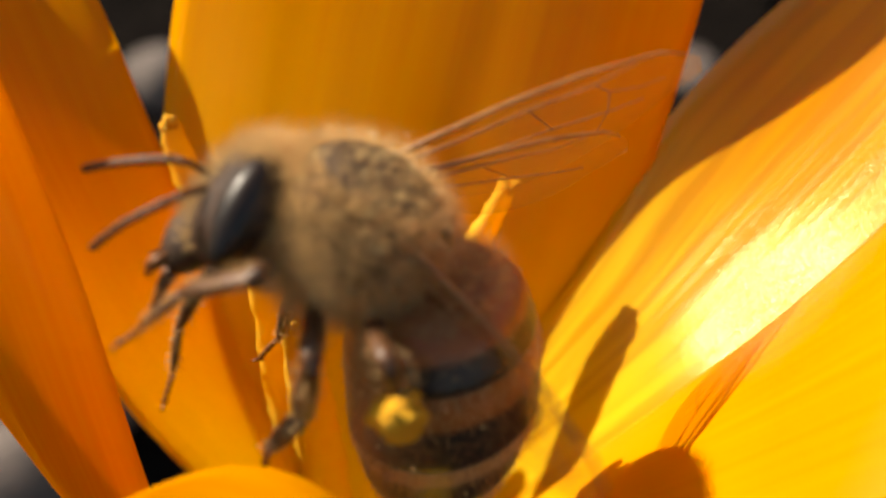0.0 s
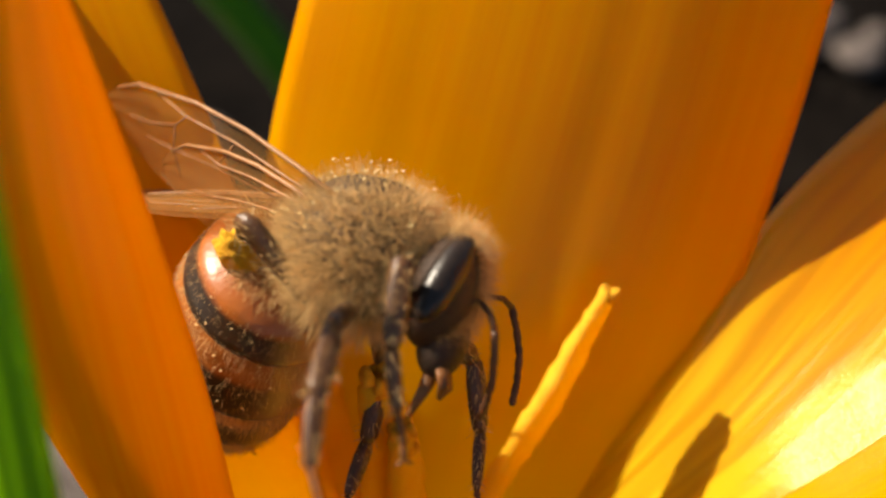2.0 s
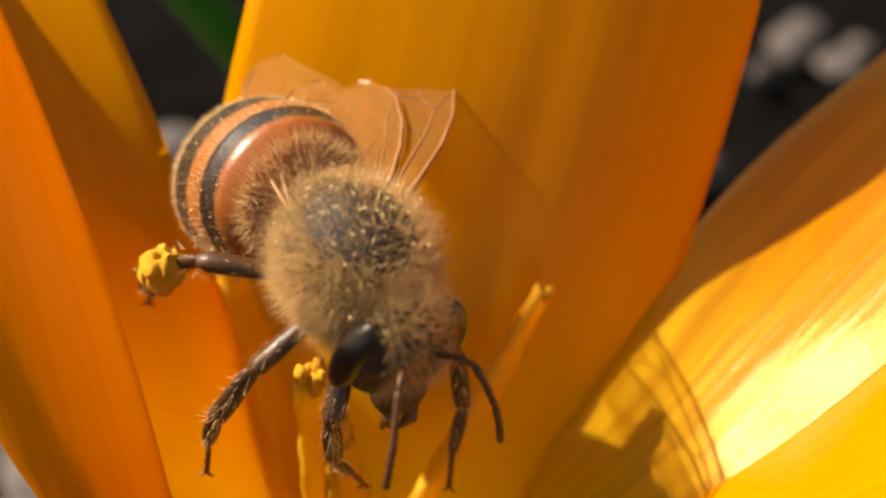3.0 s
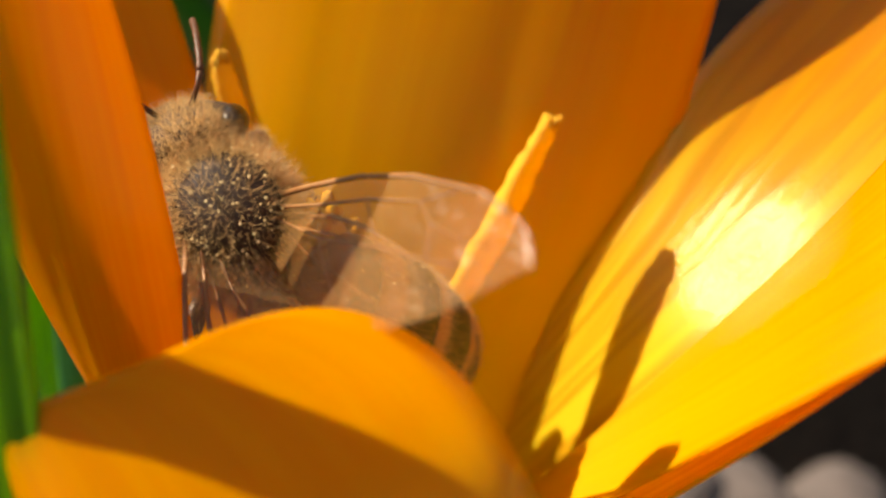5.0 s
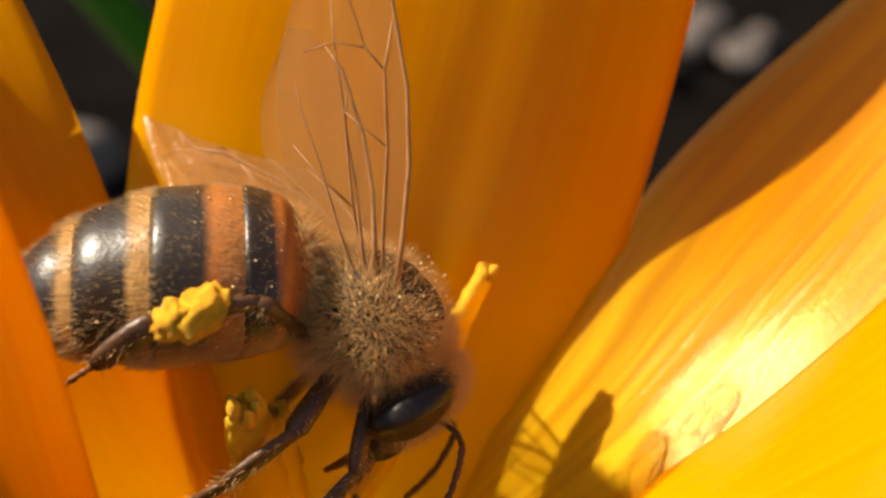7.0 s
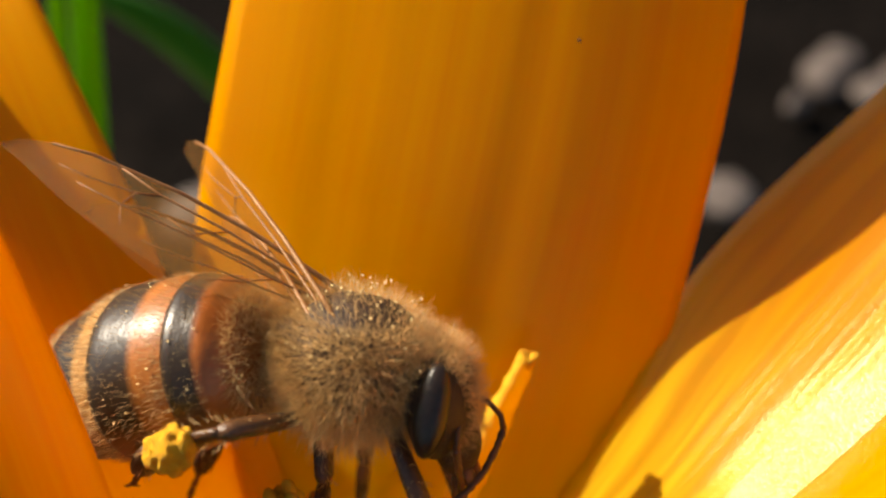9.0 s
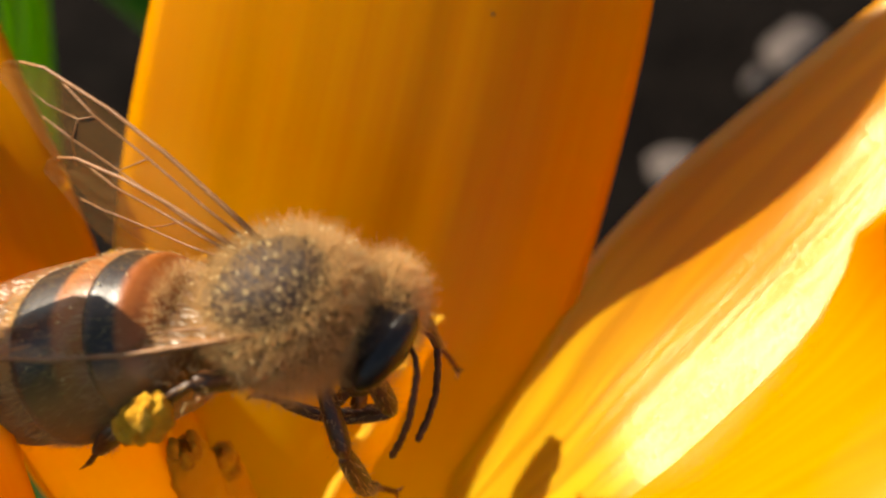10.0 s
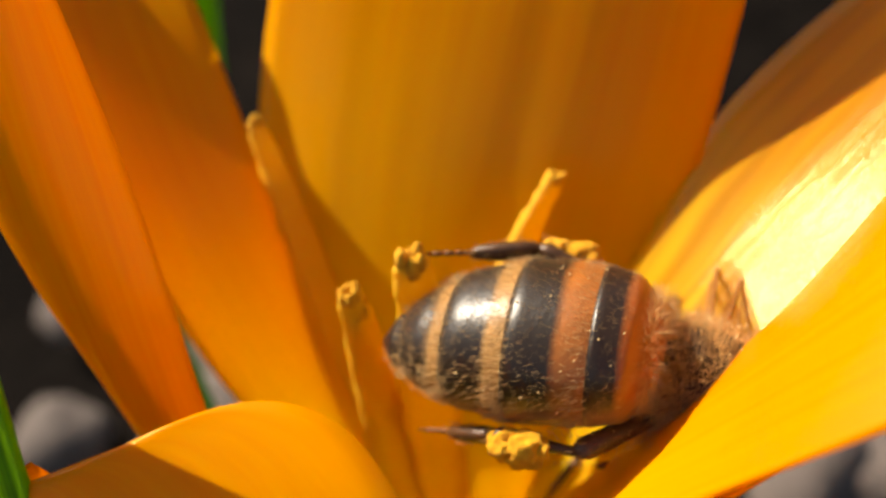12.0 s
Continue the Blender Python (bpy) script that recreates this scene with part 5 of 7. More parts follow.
    walk(hr, [
        (0.00, mpose(-0.60, -1.10, 0.78, -101.4, 17.9, 34.9)),
        (0.10, mpose(-0.60, -1.10, 0.78, -70.0, 35.8, 35.0)),
        (0.20, mpose(-0.60, -1.10, 0.78, -28.6, 50.2, 49.6)),
        (0.30, mpose(-0.60, -1.10, 0.78, -23.7, 7.8, 52.5)),
        (0.50, mpose(-0.60, -1.10, 0.78, -28.1, -1.6, 48.4)),
        (0.70, mpose(-0.60, -1.10, 0.78, -31.7, 18.1, 62.8)),
        (0.80, mpose(-0.60, -1.10, 0.78, -62.4, 16.8, 73.5)),
        (0.90, mpose(-0.60, -1.10, 0.78, -93.2, 21.0, 83.4)),
        (1.00, mpose(-0.60, -1.10, 0.78, -117.8, 23.1, 96.1)),
        (1.10, mpose(-0.60, -1.10, 0.78, -70.8, 27.4, 67.0)),
        (1.20, mpose(-0.60, -1.10, 0.78, -23.1, 49.8, 48.3)),
        (1.35, mpose(-0.60, -1.10, 0.78, 19.0, 73.8, 110.7)),
        (1.50, mpose(-0.60, -1.10, 0.78, 87.3, 57.7, -161.0)),
        (1.60, mpose(-0.60, -1.10, 0.78, -177.3, 56.8, -102.3)),
        (1.70, mpose(-0.60, -1.10, 0.78, -125.4, 27.0, -91.9)),
        (1.75, mpose(-0.60, -1.10, 0.78, -111.9, 36.2, -76.6)),
        (1.80, mpose(-0.60, -1.10, 0.78, -94.3, 41.6, -57.4)),
        (2.00, mpose(-0.60, -1.10, 0.78, -65.8, 13.1, -24.7)),
        (2.20, mpose(-0.60, -1.10, 0.78, -29.5, 16.2, 15.2)),
        (2.50, mpose(-0.60, -1.10, 0.78, -36.9, 20.3, -17.6)),
        (2.70, mpose(-0.60, -1.10, 0.78, -90.2, -6.1, -17.7)),
        (2.90, mpose(-0.60, -1.10, 0.78, -35.4, -12.6, -25.8)),
        (3.10, mpose(-0.60, -1.10, 0.78, 19.9, -9.7, -35.9)),
        (3.50, mpose(-0.60, -1.10, 0.78, -4.6, -15.1, -24.1)),
        (3.90, mpose(-0.60, -1.10, 0.78, -34.7, -5.2, -9.2)),
        (4.30, mpose(-0.60, -1.10, 0.78, 1.1, -12.3, 19.1)),
        (4.40, mpose(-0.60, -1.10, 0.78, 18.8, 22.3, 20.1)),
        (4.50, mpose(-0.60, -1.10, 0.78, 48.4, 53.9, 38.8)),
        (4.60, mpose(-0.60, -1.10, 0.78, 14.4, 13.8, 10.2)),
        (4.70, mpose(-0.60, -1.10, 0.78, -1.4, -31.8, 4.8)),
        (4.85, mpose(-0.60, -1.10, 0.78, -17.3, 13.2, 17.1)),
        (5.00, mpose(-0.60, -1.10, 0.78, -30.4, 59.8, 18.0)),
        (5.10, mpose(-0.60, -1.10, 0.78, -19.0, 18.9, 33.7)),
        (5.20, mpose(-0.60, -1.10, 0.78, -18.5, -22.7, 41.7)),
        (5.30, mpose(-0.60, -1.10, 0.78, -26.4, 26.4, 10.8)),
        (5.40, mpose(-0.60, -1.10, 0.78, -83.3, 54.0, -59.5)),
        (5.50, mpose(-0.60, -1.10, 0.78, -153.4, 20.3, -126.8)),
        (5.70, mpose(-0.60, -1.10, 0.78, -144.4, 25.0, -74.1)),
        (5.80, mpose(-0.60, -1.10, 0.78, -116.2, 18.3, -51.8)),
        (6.00, mpose(-0.60, -1.10, 0.78, -101.6, 22.6, -60.8)),
        (6.20, mpose(-0.60, -1.10, 0.78, -90.5, 26.7, -5.1)),
        (6.50, mpose(-0.60, -1.10, 0.78, -36.5, 22.3, 5.3)),
        (6.70, mpose(-0.60, -1.10, 0.78, -91.3, 37.9, -12.1)),
        (7.50, mpose(-0.60, -1.10, 0.78, -75.4, 21.3, -12.2)),
        (8.30, mpose(-0.60, -1.10, 0.78, -78.1, 19.5, -40.5)),
        (8.50, mpose(-0.60, -1.10, 0.78, -82.4, 20.7, -46.5)),
        (9.00, mpose(-0.60, -1.10, 0.78, -73.2, 11.6, -54.9)),
        (9.50, mpose(-0.60, -1.10, 0.78, -31.0, 15.6, -40.6)),
        (10.00, mpose(-0.60, -1.10, 0.78, -18.3, 4.7, -21.4)),
        (10.15, mpose(-0.60, -1.10, 0.78, 21.6, -11.1, -10.2)),
        (10.30, mpose(-0.60, -1.10, 0.78, 62.8, -30.4, -12.1)),
        (10.35, mpose(-0.60, -1.10, 0.78, 28.0, -24.5, -17.5)),
        (10.40, mpose(-0.60, -1.10, 0.78, -6.2, -22.3, -25.5)),
        (10.45, mpose(-0.60, -1.10, 0.78, -40.3, -24.7, -33.4)),
        (10.50, mpose(-0.60, -1.10, 0.78, -75.2, -30.7, -38.6)),
        (10.70, mpose(-0.60, -1.10, 0.78, -31.9, -30.0, -5.3)),
        (10.80, mpose(-0.60, -1.10, 0.78, -49.8, 0.2, -21.8)),
        (10.90, mpose(-0.60, -1.10, 0.78, -45.9, -4.0, -26.3)),
        (11.00, mpose(-0.60, -1.10, 0.78, -41.7, -8.6, -30.7)),
        (11.30, mpose(-0.60, -1.10, 0.78, -13.0, -20.4, -18.2)),
        (11.50, mpose(-0.60, -1.10, 0.78, -27.8, -31.3, -19.5)),
        (11.80, mpose(-0.60, -1.10, 0.78, -18.9, -9.5, -18.0)),
        (11.87, mpose(-0.60, -1.10, 0.78, -84.7, 43.0, -53.2)),
        (11.93, mpose(-0.60, -1.10, 0.78, -175.1, 16.0, -119.0)),
        (12.00, mpose(-0.60, -1.10, 0.78, -175.1, 16.0, -119.0)),
    ])
    walk(legs["foreL"], [
        (0.00, mpose(1.10, 0.70, -1.30, 53.5, -42.2, 5.0)),
        (0.25, mpose(1.10, 0.70, -1.30, -6.1, -12.8, -2.9)),
        (0.50, mpose(1.10, 0.70, -1.30, -65.1, -3.7, -32.0)),
        (0.80, mpose(1.10, 0.70, -1.30, -1.1, 3.3, -6.0)),
        (1.20, mpose(1.10, 0.70, -1.30, -6.9, -5.1, 0.0)),
        (1.60, mpose(1.10, 0.70, -1.30, 1.6, -6.0, 6.2)),
        (2.00, mpose(1.10, 0.70, -1.30, 6.5, 2.5, -5.7)),
        (2.50, mpose(1.10, 0.70, -1.30, 29.3, 0.2, -15.6)),
        (2.80, mpose(1.10, 0.70, -1.30, -6.1, 1.6, 6.3)),
        (3.20, mpose(1.10, 0.70, -1.30, 4.0, -6.2, -5.8)),
        (3.60, mpose(1.10, 0.70, -1.30, 5.7, -4.4, -1.1)),
        (4.00, mpose(1.10, 0.70, -1.30, -4.2, 4.4, 6.3)),
        (4.50, mpose(1.10, 0.70, -1.30, 25.4, 9.3, 23.1)),
        (4.80, mpose(1.10, 0.70, -1.30, 5.2, -0.9, -1.2)),
        (5.20, mpose(1.10, 0.70, -1.30, 4.0, -7.2, 6.4)),
        (5.60, mpose(1.10, 0.70, -1.30, -5.7, -2.8, -5.1)),
        (6.00, mpose(1.10, 0.70, -1.30, -3.6, 5.6, -1.7)),
        (6.40, mpose(1.10, 0.70, -1.30, 6.6, 5.0, 7.0)),
        (6.80, mpose(1.10, 0.70, -1.30, 2.8, -2.9, -5.1)),
        (7.20, mpose(1.10, 0.70, -1.30, -6.6, -7.0, -1.4)),
        (7.60, mpose(1.10, 0.70, -1.30, -1.8, -0.3, 6.8)),
        (8.00, mpose(1.10, 0.70, -1.30, 6.6, 6.9, -4.4)),
        (8.40, mpose(1.10, 0.70, -1.30, 0.8, 3.7, -2.1)),
        (8.80, mpose(1.10, 0.70, -1.30, -7.3, -4.4, 7.1)),
        (9.20, mpose(1.10, 0.70, -1.30, 0.4, -6.1, -4.6)),
        (9.60, mpose(1.10, 0.70, -1.30, 6.9, 2.0, -2.3)),
        (10.00, mpose(1.10, 0.70, -1.30, -0.7, 7.0, 6.9)),
        (10.40, mpose(1.10, 0.70, -1.30, -6.9, 1.4, -4.5)),
        (11.00, mpose(1.10, 0.70, -1.30, 21.8, -2.3, 8.2)),
        (11.50, mpose(1.10, 0.70, -1.30, 20.3, -0.3, 8.2)),
        (12.00, mpose(1.10, 0.70, -1.30, -6.3, 6.4, -3.3)),
    ])
    for piece in lower["foreL"]:
        walk(piece, [
            (0.00, mpose(1.00, 1.20, -1.20, 57.3, -43.4, -157.2)),
            (0.25, mpose(1.00, 1.20, -1.20, 20.3, -42.7, -64.6)),
            (0.50, mpose(1.00, 1.20, -1.20, 16.2, -16.1, 4.4)),
            (0.80, mpose(1.00, 1.20, -1.20, -4.6, -4.0, -4.5)),
            (1.20, mpose(1.00, 1.20, -1.20, -6.6, -7.3, 8.4)),
            (1.60, mpose(1.00, 1.20, -1.20, 5.6, 0.1, -3.1)),
            (2.00, mpose(1.00, 1.20, -1.20, 5.0, 8.0, -4.6)),
            (2.50, mpose(1.00, 1.20, -1.20, 28.8, 5.7, -0.5)),
            (2.80, mpose(1.00, 1.20, -1.20, -4.3, -5.9, -2.5)),
            (3.20, mpose(1.00, 1.20, -1.20, 7.3, -6.4, -5.6)),
            (3.60, mpose(1.00, 1.20, -1.20, 3.6, 2.2, 7.9)),
            (4.00, mpose(1.00, 1.20, -1.20, -7.6, 7.8, -3.0)),
            (4.50, mpose(1.00, 1.20, -1.20, 28.7, -2.1, 6.4)),
            (4.80, mpose(1.00, 1.20, -1.20, 7.3, -7.7, 7.3)),
            (5.20, mpose(1.00, 1.20, -1.20, 1.5, -5.1, -2.2)),
            (5.60, mpose(1.00, 1.20, -1.20, -8.2, 4.3, -6.0)),
            (6.00, mpose(1.00, 1.20, -1.20, 0.2, 7.4, 7.7)),
            (6.40, mpose(1.00, 1.20, -1.20, 8.0, -0.9, -1.8)),
            (6.80, mpose(1.00, 1.20, -1.20, -0.4, -8.0, -5.9)),
            (7.20, mpose(1.00, 1.20, -1.20, -8.1, -2.4, 7.7)),
            (7.60, mpose(1.00, 1.20, -1.20, 1.9, 6.5, -1.3)),
            (8.00, mpose(1.00, 1.20, -1.20, 7.3, 6.5, -5.8)),
            (8.40, mpose(1.00, 1.20, -1.20, -3.2, -3.2, 7.5)),
            (8.80, mpose(1.00, 1.20, -1.20, -7.2, -7.9, -0.6)),
            (9.20, mpose(1.00, 1.20, -1.20, 4.0, -0.2, -6.4)),
            (9.60, mpose(1.00, 1.20, -1.20, 7.2, 7.2, 7.8)),
            (10.00, mpose(1.00, 1.20, -1.20, -4.9, 4.2, -0.9)),
            (10.40, mpose(1.00, 1.20, -1.20, -5.7, -5.8, -6.3)),
            (11.00, mpose(1.00, 1.20, -1.20, 14.9, 0.1, 4.0)),
            (11.50, mpose(1.00, 1.20, -1.20, 14.2, 1.2, 3.8)),
            (12.00, mpose(1.00, 1.20, -1.20, -4.2, 2.2, 6.9)),
        ])
    walk(legs["foreR"], [
        (0.00, mpose(1.10, -0.70, -1.30, 19.9, 12.8, 40.6)),
        (0.40, mpose(1.10, -0.70, -1.30, -1.7, -6.9, 5.6)),
        (0.80, mpose(1.10, -0.70, -1.30, -6.8, -1.6, 1.2)),
        (1.20, mpose(1.10, -0.70, -1.30, 2.0, 6.3, -6.5)),
        (1.60, mpose(1.10, -0.70, -1.30, 6.7, 4.4, 5.5)),
        (1.80, mpose(1.10, -0.70, -1.30, -28.1, -11.9, -1.8)),
        (2.00, mpose(1.10, -0.70, -1.30, -64.7, -29.4, 1.9)),
        (2.50, mpose(1.10, -0.70, -1.30, -28.8, -6.8, -24.3)),
        (2.80, mpose(1.10, -0.70, -1.30, 4.0, 0.3, 5.1)),
        (3.20, mpose(1.10, -0.70, -1.30, 5.6, 6.8, 2.1)),
        (3.60, mpose(1.10, -0.70, -1.30, -4.9, 2.6, -6.9)),
        (4.00, mpose(1.10, -0.70, -1.30, -5.0, -5.2, 5.1)),
        (4.25, mpose(1.10, -0.70, -1.30, 38.7, 4.0, 21.5)),
        (4.50, mpose(1.10, -0.70, -1.30, 83.0, -0.8, 39.7)),
        (4.65, mpose(1.10, -0.70, -1.30, 43.9, 9.5, 17.2)),
        (4.80, mpose(1.10, -0.70, -1.30, 3.9, 2.9, -6.7)),
        (5.20, mpose(1.10, -0.70, -1.30, -5.7, 7.2, 4.3)),
        (5.60, mpose(1.10, -0.70, -1.30, -3.2, 0.8, 2.3)),
        (6.00, mpose(1.10, -0.70, -1.30, 31.2, -4.6, 11.2)),
        (6.40, mpose(1.10, -0.70, -1.30, 2.1, -4.1, 4.3)),
        (6.80, mpose(1.10, -0.70, -1.30, -6.7, 4.7, 2.3)),
        (7.20, mpose(1.10, -0.70, -1.30, -1.7, 6.2, -7.0)),
        (7.60, mpose(1.10, -0.70, -1.30, 6.9, -1.7, 4.1)),
        (8.00, mpose(1.10, -0.70, -1.30, 0.2, -7.0, 2.9)),
        (8.40, mpose(1.10, -0.70, -1.30, -6.9, -2.5, -6.8)),
        (8.80, mpose(1.10, -0.70, -1.30, 0.8, 6.0, 4.0)),
        (9.20, mpose(1.10, -0.70, -1.30, 7.1, 4.8, 3.5)),
        (9.35, mpose(1.10, -0.70, -1.30, 15.3, 41.4, -0.3)),
        (9.50, mpose(1.10, -0.70, -1.30, 34.2, 77.9, 9.8)),
        (10.00, mpose(1.10, -0.70, -1.30, 23.8, 35.6, 16.4)),
        (10.50, mpose(1.10, -0.70, -1.30, 4.3, 10.5, 0.0)),
        (10.75, mpose(1.10, -0.70, -1.30, 27.6, 6.4, 64.1)),
        (11.00, mpose(1.10, -0.70, -1.30, 34.8, -16.0, 124.1)),
        (11.12, mpose(1.10, -0.70, -1.30, -1.5, -2.6, 139.9)),
        (11.25, mpose(1.10, -0.70, -1.30, -34.6, 17.1, 145.2)),
        (11.38, mpose(1.10, -0.70, -1.30, -71.9, 36.3, 137.3)),
        (11.50, mpose(1.10, -0.70, -1.30, -121.7, 45.5, 113.0)),
        (11.62, mpose(1.10, -0.70, -1.30, -145.3, 81.8, 113.4)),
        (11.75, mpose(1.10, -0.70, -1.30, 40.9, 61.1, -37.4)),
        (11.88, mpose(1.10, -0.70, -1.30, 25.0, 25.7, -26.2)),
        (12.00, mpose(1.10, -0.70, -1.30, 4.5, -5.5, -7.2)),
    ])
    for piece in lower["foreR"]:
        walk(piece, [
            (0.00, mpose(1.00, -1.20, -1.20, -29.7, 13.6, 4.3)),
            (0.40, mpose(1.00, -1.20, -1.20, -1.1, -7.8, 4.6)),
            (0.80, mpose(1.00, -1.20, -1.20, -8.0, -3.2, 3.8)),
            (1.20, mpose(1.00, -1.20, -1.20, 1.4, 6.3, -7.9)),
            (1.60, mpose(1.00, -1.20, -1.20, 7.9, 6.2, 4.6)),
            (2.00, mpose(1.00, -1.20, -1.20, 66.0, 32.1, 32.5)),
            (2.50, mpose(1.00, -1.20, -1.20, 49.5, -35.0, 52.4)),
            (2.65, mpose(1.00, -1.20, -1.20, 29.6, -13.3, 30.7)),
            (2.80, mpose(1.00, -1.20, -1.20, 3.9, -1.1, 3.9)),
            (3.20, mpose(1.00, -1.20, -1.20, 7.0, 7.2, 4.6)),
            (3.60, mpose(1.00, -1.20, -1.20, -5.2, 4.3, -8.2)),
            (4.00, mpose(1.00, -1.20, -1.20, -6.2, -4.9, 3.9)),
            (4.50, mpose(1.00, -1.20, -1.20, -38.1, -11.3, -16.0)),
            (4.80, mpose(1.00, -1.20, -1.20, 5.1, 1.9, -7.9)),
            (5.20, mpose(1.00, -1.20, -1.20, -6.2, 8.1, 2.9)),
            (5.60, mpose(1.00, -1.20, -1.20, -4.2, 2.6, 4.7)),
            (6.00, mpose(1.00, -1.20, -1.20, 32.1, -0.3, 9.1)),
            (6.40, mpose(1.00, -1.20, -1.20, 3.2, -5.9, 2.8)),
            (6.80, mpose(1.00, -1.20, -1.20, -7.3, 4.2, 4.8)),
            (7.20, mpose(1.00, -1.20, -1.20, -2.9, 7.6, -8.1)),
            (7.60, mpose(1.00, -1.20, -1.20, 7.8, -0.2, 2.6)),
            (8.00, mpose(1.00, -1.20, -1.20, 0.9, -7.8, 5.2)),
            (8.40, mpose(1.00, -1.20, -1.20, -7.7, -4.3, -7.5)),
            (8.80, mpose(1.00, -1.20, -1.20, -0.0, 5.9, 2.3)),
            (9.20, mpose(1.00, -1.20, -1.20, 8.3, 6.3, 6.0)),
            (9.35, mpose(1.00, -1.20, -1.20, -27.7, -9.9, 0.1)),
            (9.50, mpose(1.00, -1.20, -1.20, -65.5, -26.4, 5.2)),
            (9.75, mpose(1.00, -1.20, -1.20, -23.3, 11.8, 1.3)),
            (10.00, mpose(1.00, -1.20, -1.20, 31.8, 40.7, 30.2)),
            (10.50, mpose(1.00, -1.20, -1.20, 4.0, 12.6, 4.7)),
            (10.75, mpose(1.00, -1.20, -1.20, -43.2, 43.8, -28.0)),
            (11.00, mpose(1.00, -1.20, -1.20, -110.0, 35.1, -82.2)),
            (11.25, mpose(1.00, -1.20, -1.20, 14.9, 67.9, 9.1)),
            (11.50, mpose(1.00, -1.20, -1.20, 78.3, 11.9, 33.8)),
            (11.75, mpose(1.00, -1.20, -1.20, 39.4, 9.3, 9.6)),
            (12.00, mpose(1.00, -1.20, -1.20, 4.6, -7.1, -7.8)),
        ])
    walk(legs["midL"], [
        (0.00, mpose(0.10, 0.80, -1.35, 31.2, -6.4, 6.9)),
        (0.50, mpose(0.10, 0.80, -1.35, 69.2, -4.5, 22.9)),
        (0.75, mpose(0.10, 0.80, -1.35, 19.3, 7.1, 39.6)),
        (1.00, mpose(0.10, 0.80, -1.35, -30.3, 27.3, 41.8)),
        (1.60, mpose(0.10, 0.80, -1.35, -3.5, -3.3, -2.2)),
        (2.00, mpose(0.10, 0.80, -1.35, -5.5, 5.5, 6.6)),
        (2.40, mpose(0.10, 0.80, -1.35, 4.2, 6.0, -4.2)),
        (2.80, mpose(0.10, 0.80, -1.35, 5.2, -2.2, -2.6)),
        (3.20, mpose(0.10, 0.80, -1.35, -5.5, -6.6, 7.3)),
        (3.60, mpose(0.10, 0.80, -1.35, -4.4, -1.3, -4.2)),
        (4.00, mpose(0.10, 0.80, -1.35, 5.6, 6.5, -2.5)),
        (4.40, mpose(0.10, 0.80, -1.35, 3.9, 4.1, 7.1)),
        (4.80, mpose(0.10, 0.80, -1.35, -6.1, -4.4, -3.7)),
        (5.20, mpose(0.10, 0.80, -1.35, -2.6, -6.5, -3.0)),
        (5.60, mpose(0.10, 0.80, -1.35, 6.6, 0.6, 7.0)),
        (6.00, mpose(0.10, 0.80, -1.35, 1.7, 7.0, -3.6)),
        (6.40, mpose(0.10, 0.80, -1.35, -6.9, 2.2, -3.5)),
        (6.80, mpose(0.10, 0.80, -1.35, -1.3, -5.7, 7.1)),
        (7.20, mpose(0.10, 0.80, -1.35, 7.2, -5.1, -3.8)),
        (7.60, mpose(0.10, 0.80, -1.35, -0.1, 3.1, -3.6)),
        (8.00, mpose(0.10, 0.80, -1.35, -6.6, 7.2, 6.6)),
        (8.40, mpose(0.10, 0.80, -1.35, 1.0, 0.3, -3.2)),
        (8.80, mpose(0.10, 0.80, -1.35, 7.1, -6.5, -4.3)),
        (9.20, mpose(0.10, 0.80, -1.35, -2.1, -3.5, 7.0)),
        (9.60, mpose(0.10, 0.80, -1.35, -6.7, 4.7, -3.2)),
        (10.00, mpose(0.10, 0.80, -1.35, 2.6, 6.1, -4.0)),
        (10.40, mpose(0.10, 0.80, -1.35, 6.1, -2.3, 6.8)),
        (11.00, mpose(0.10, 0.80, -1.35, 23.7, -3.5, -3.0)),
        (11.50, mpose(0.10, 0.80, -1.35, 16.7, -8.1, -4.7)),
        (12.00, mpose(0.10, 0.80, -1.35, 5.0, 4.7, -2.2)),
    ])
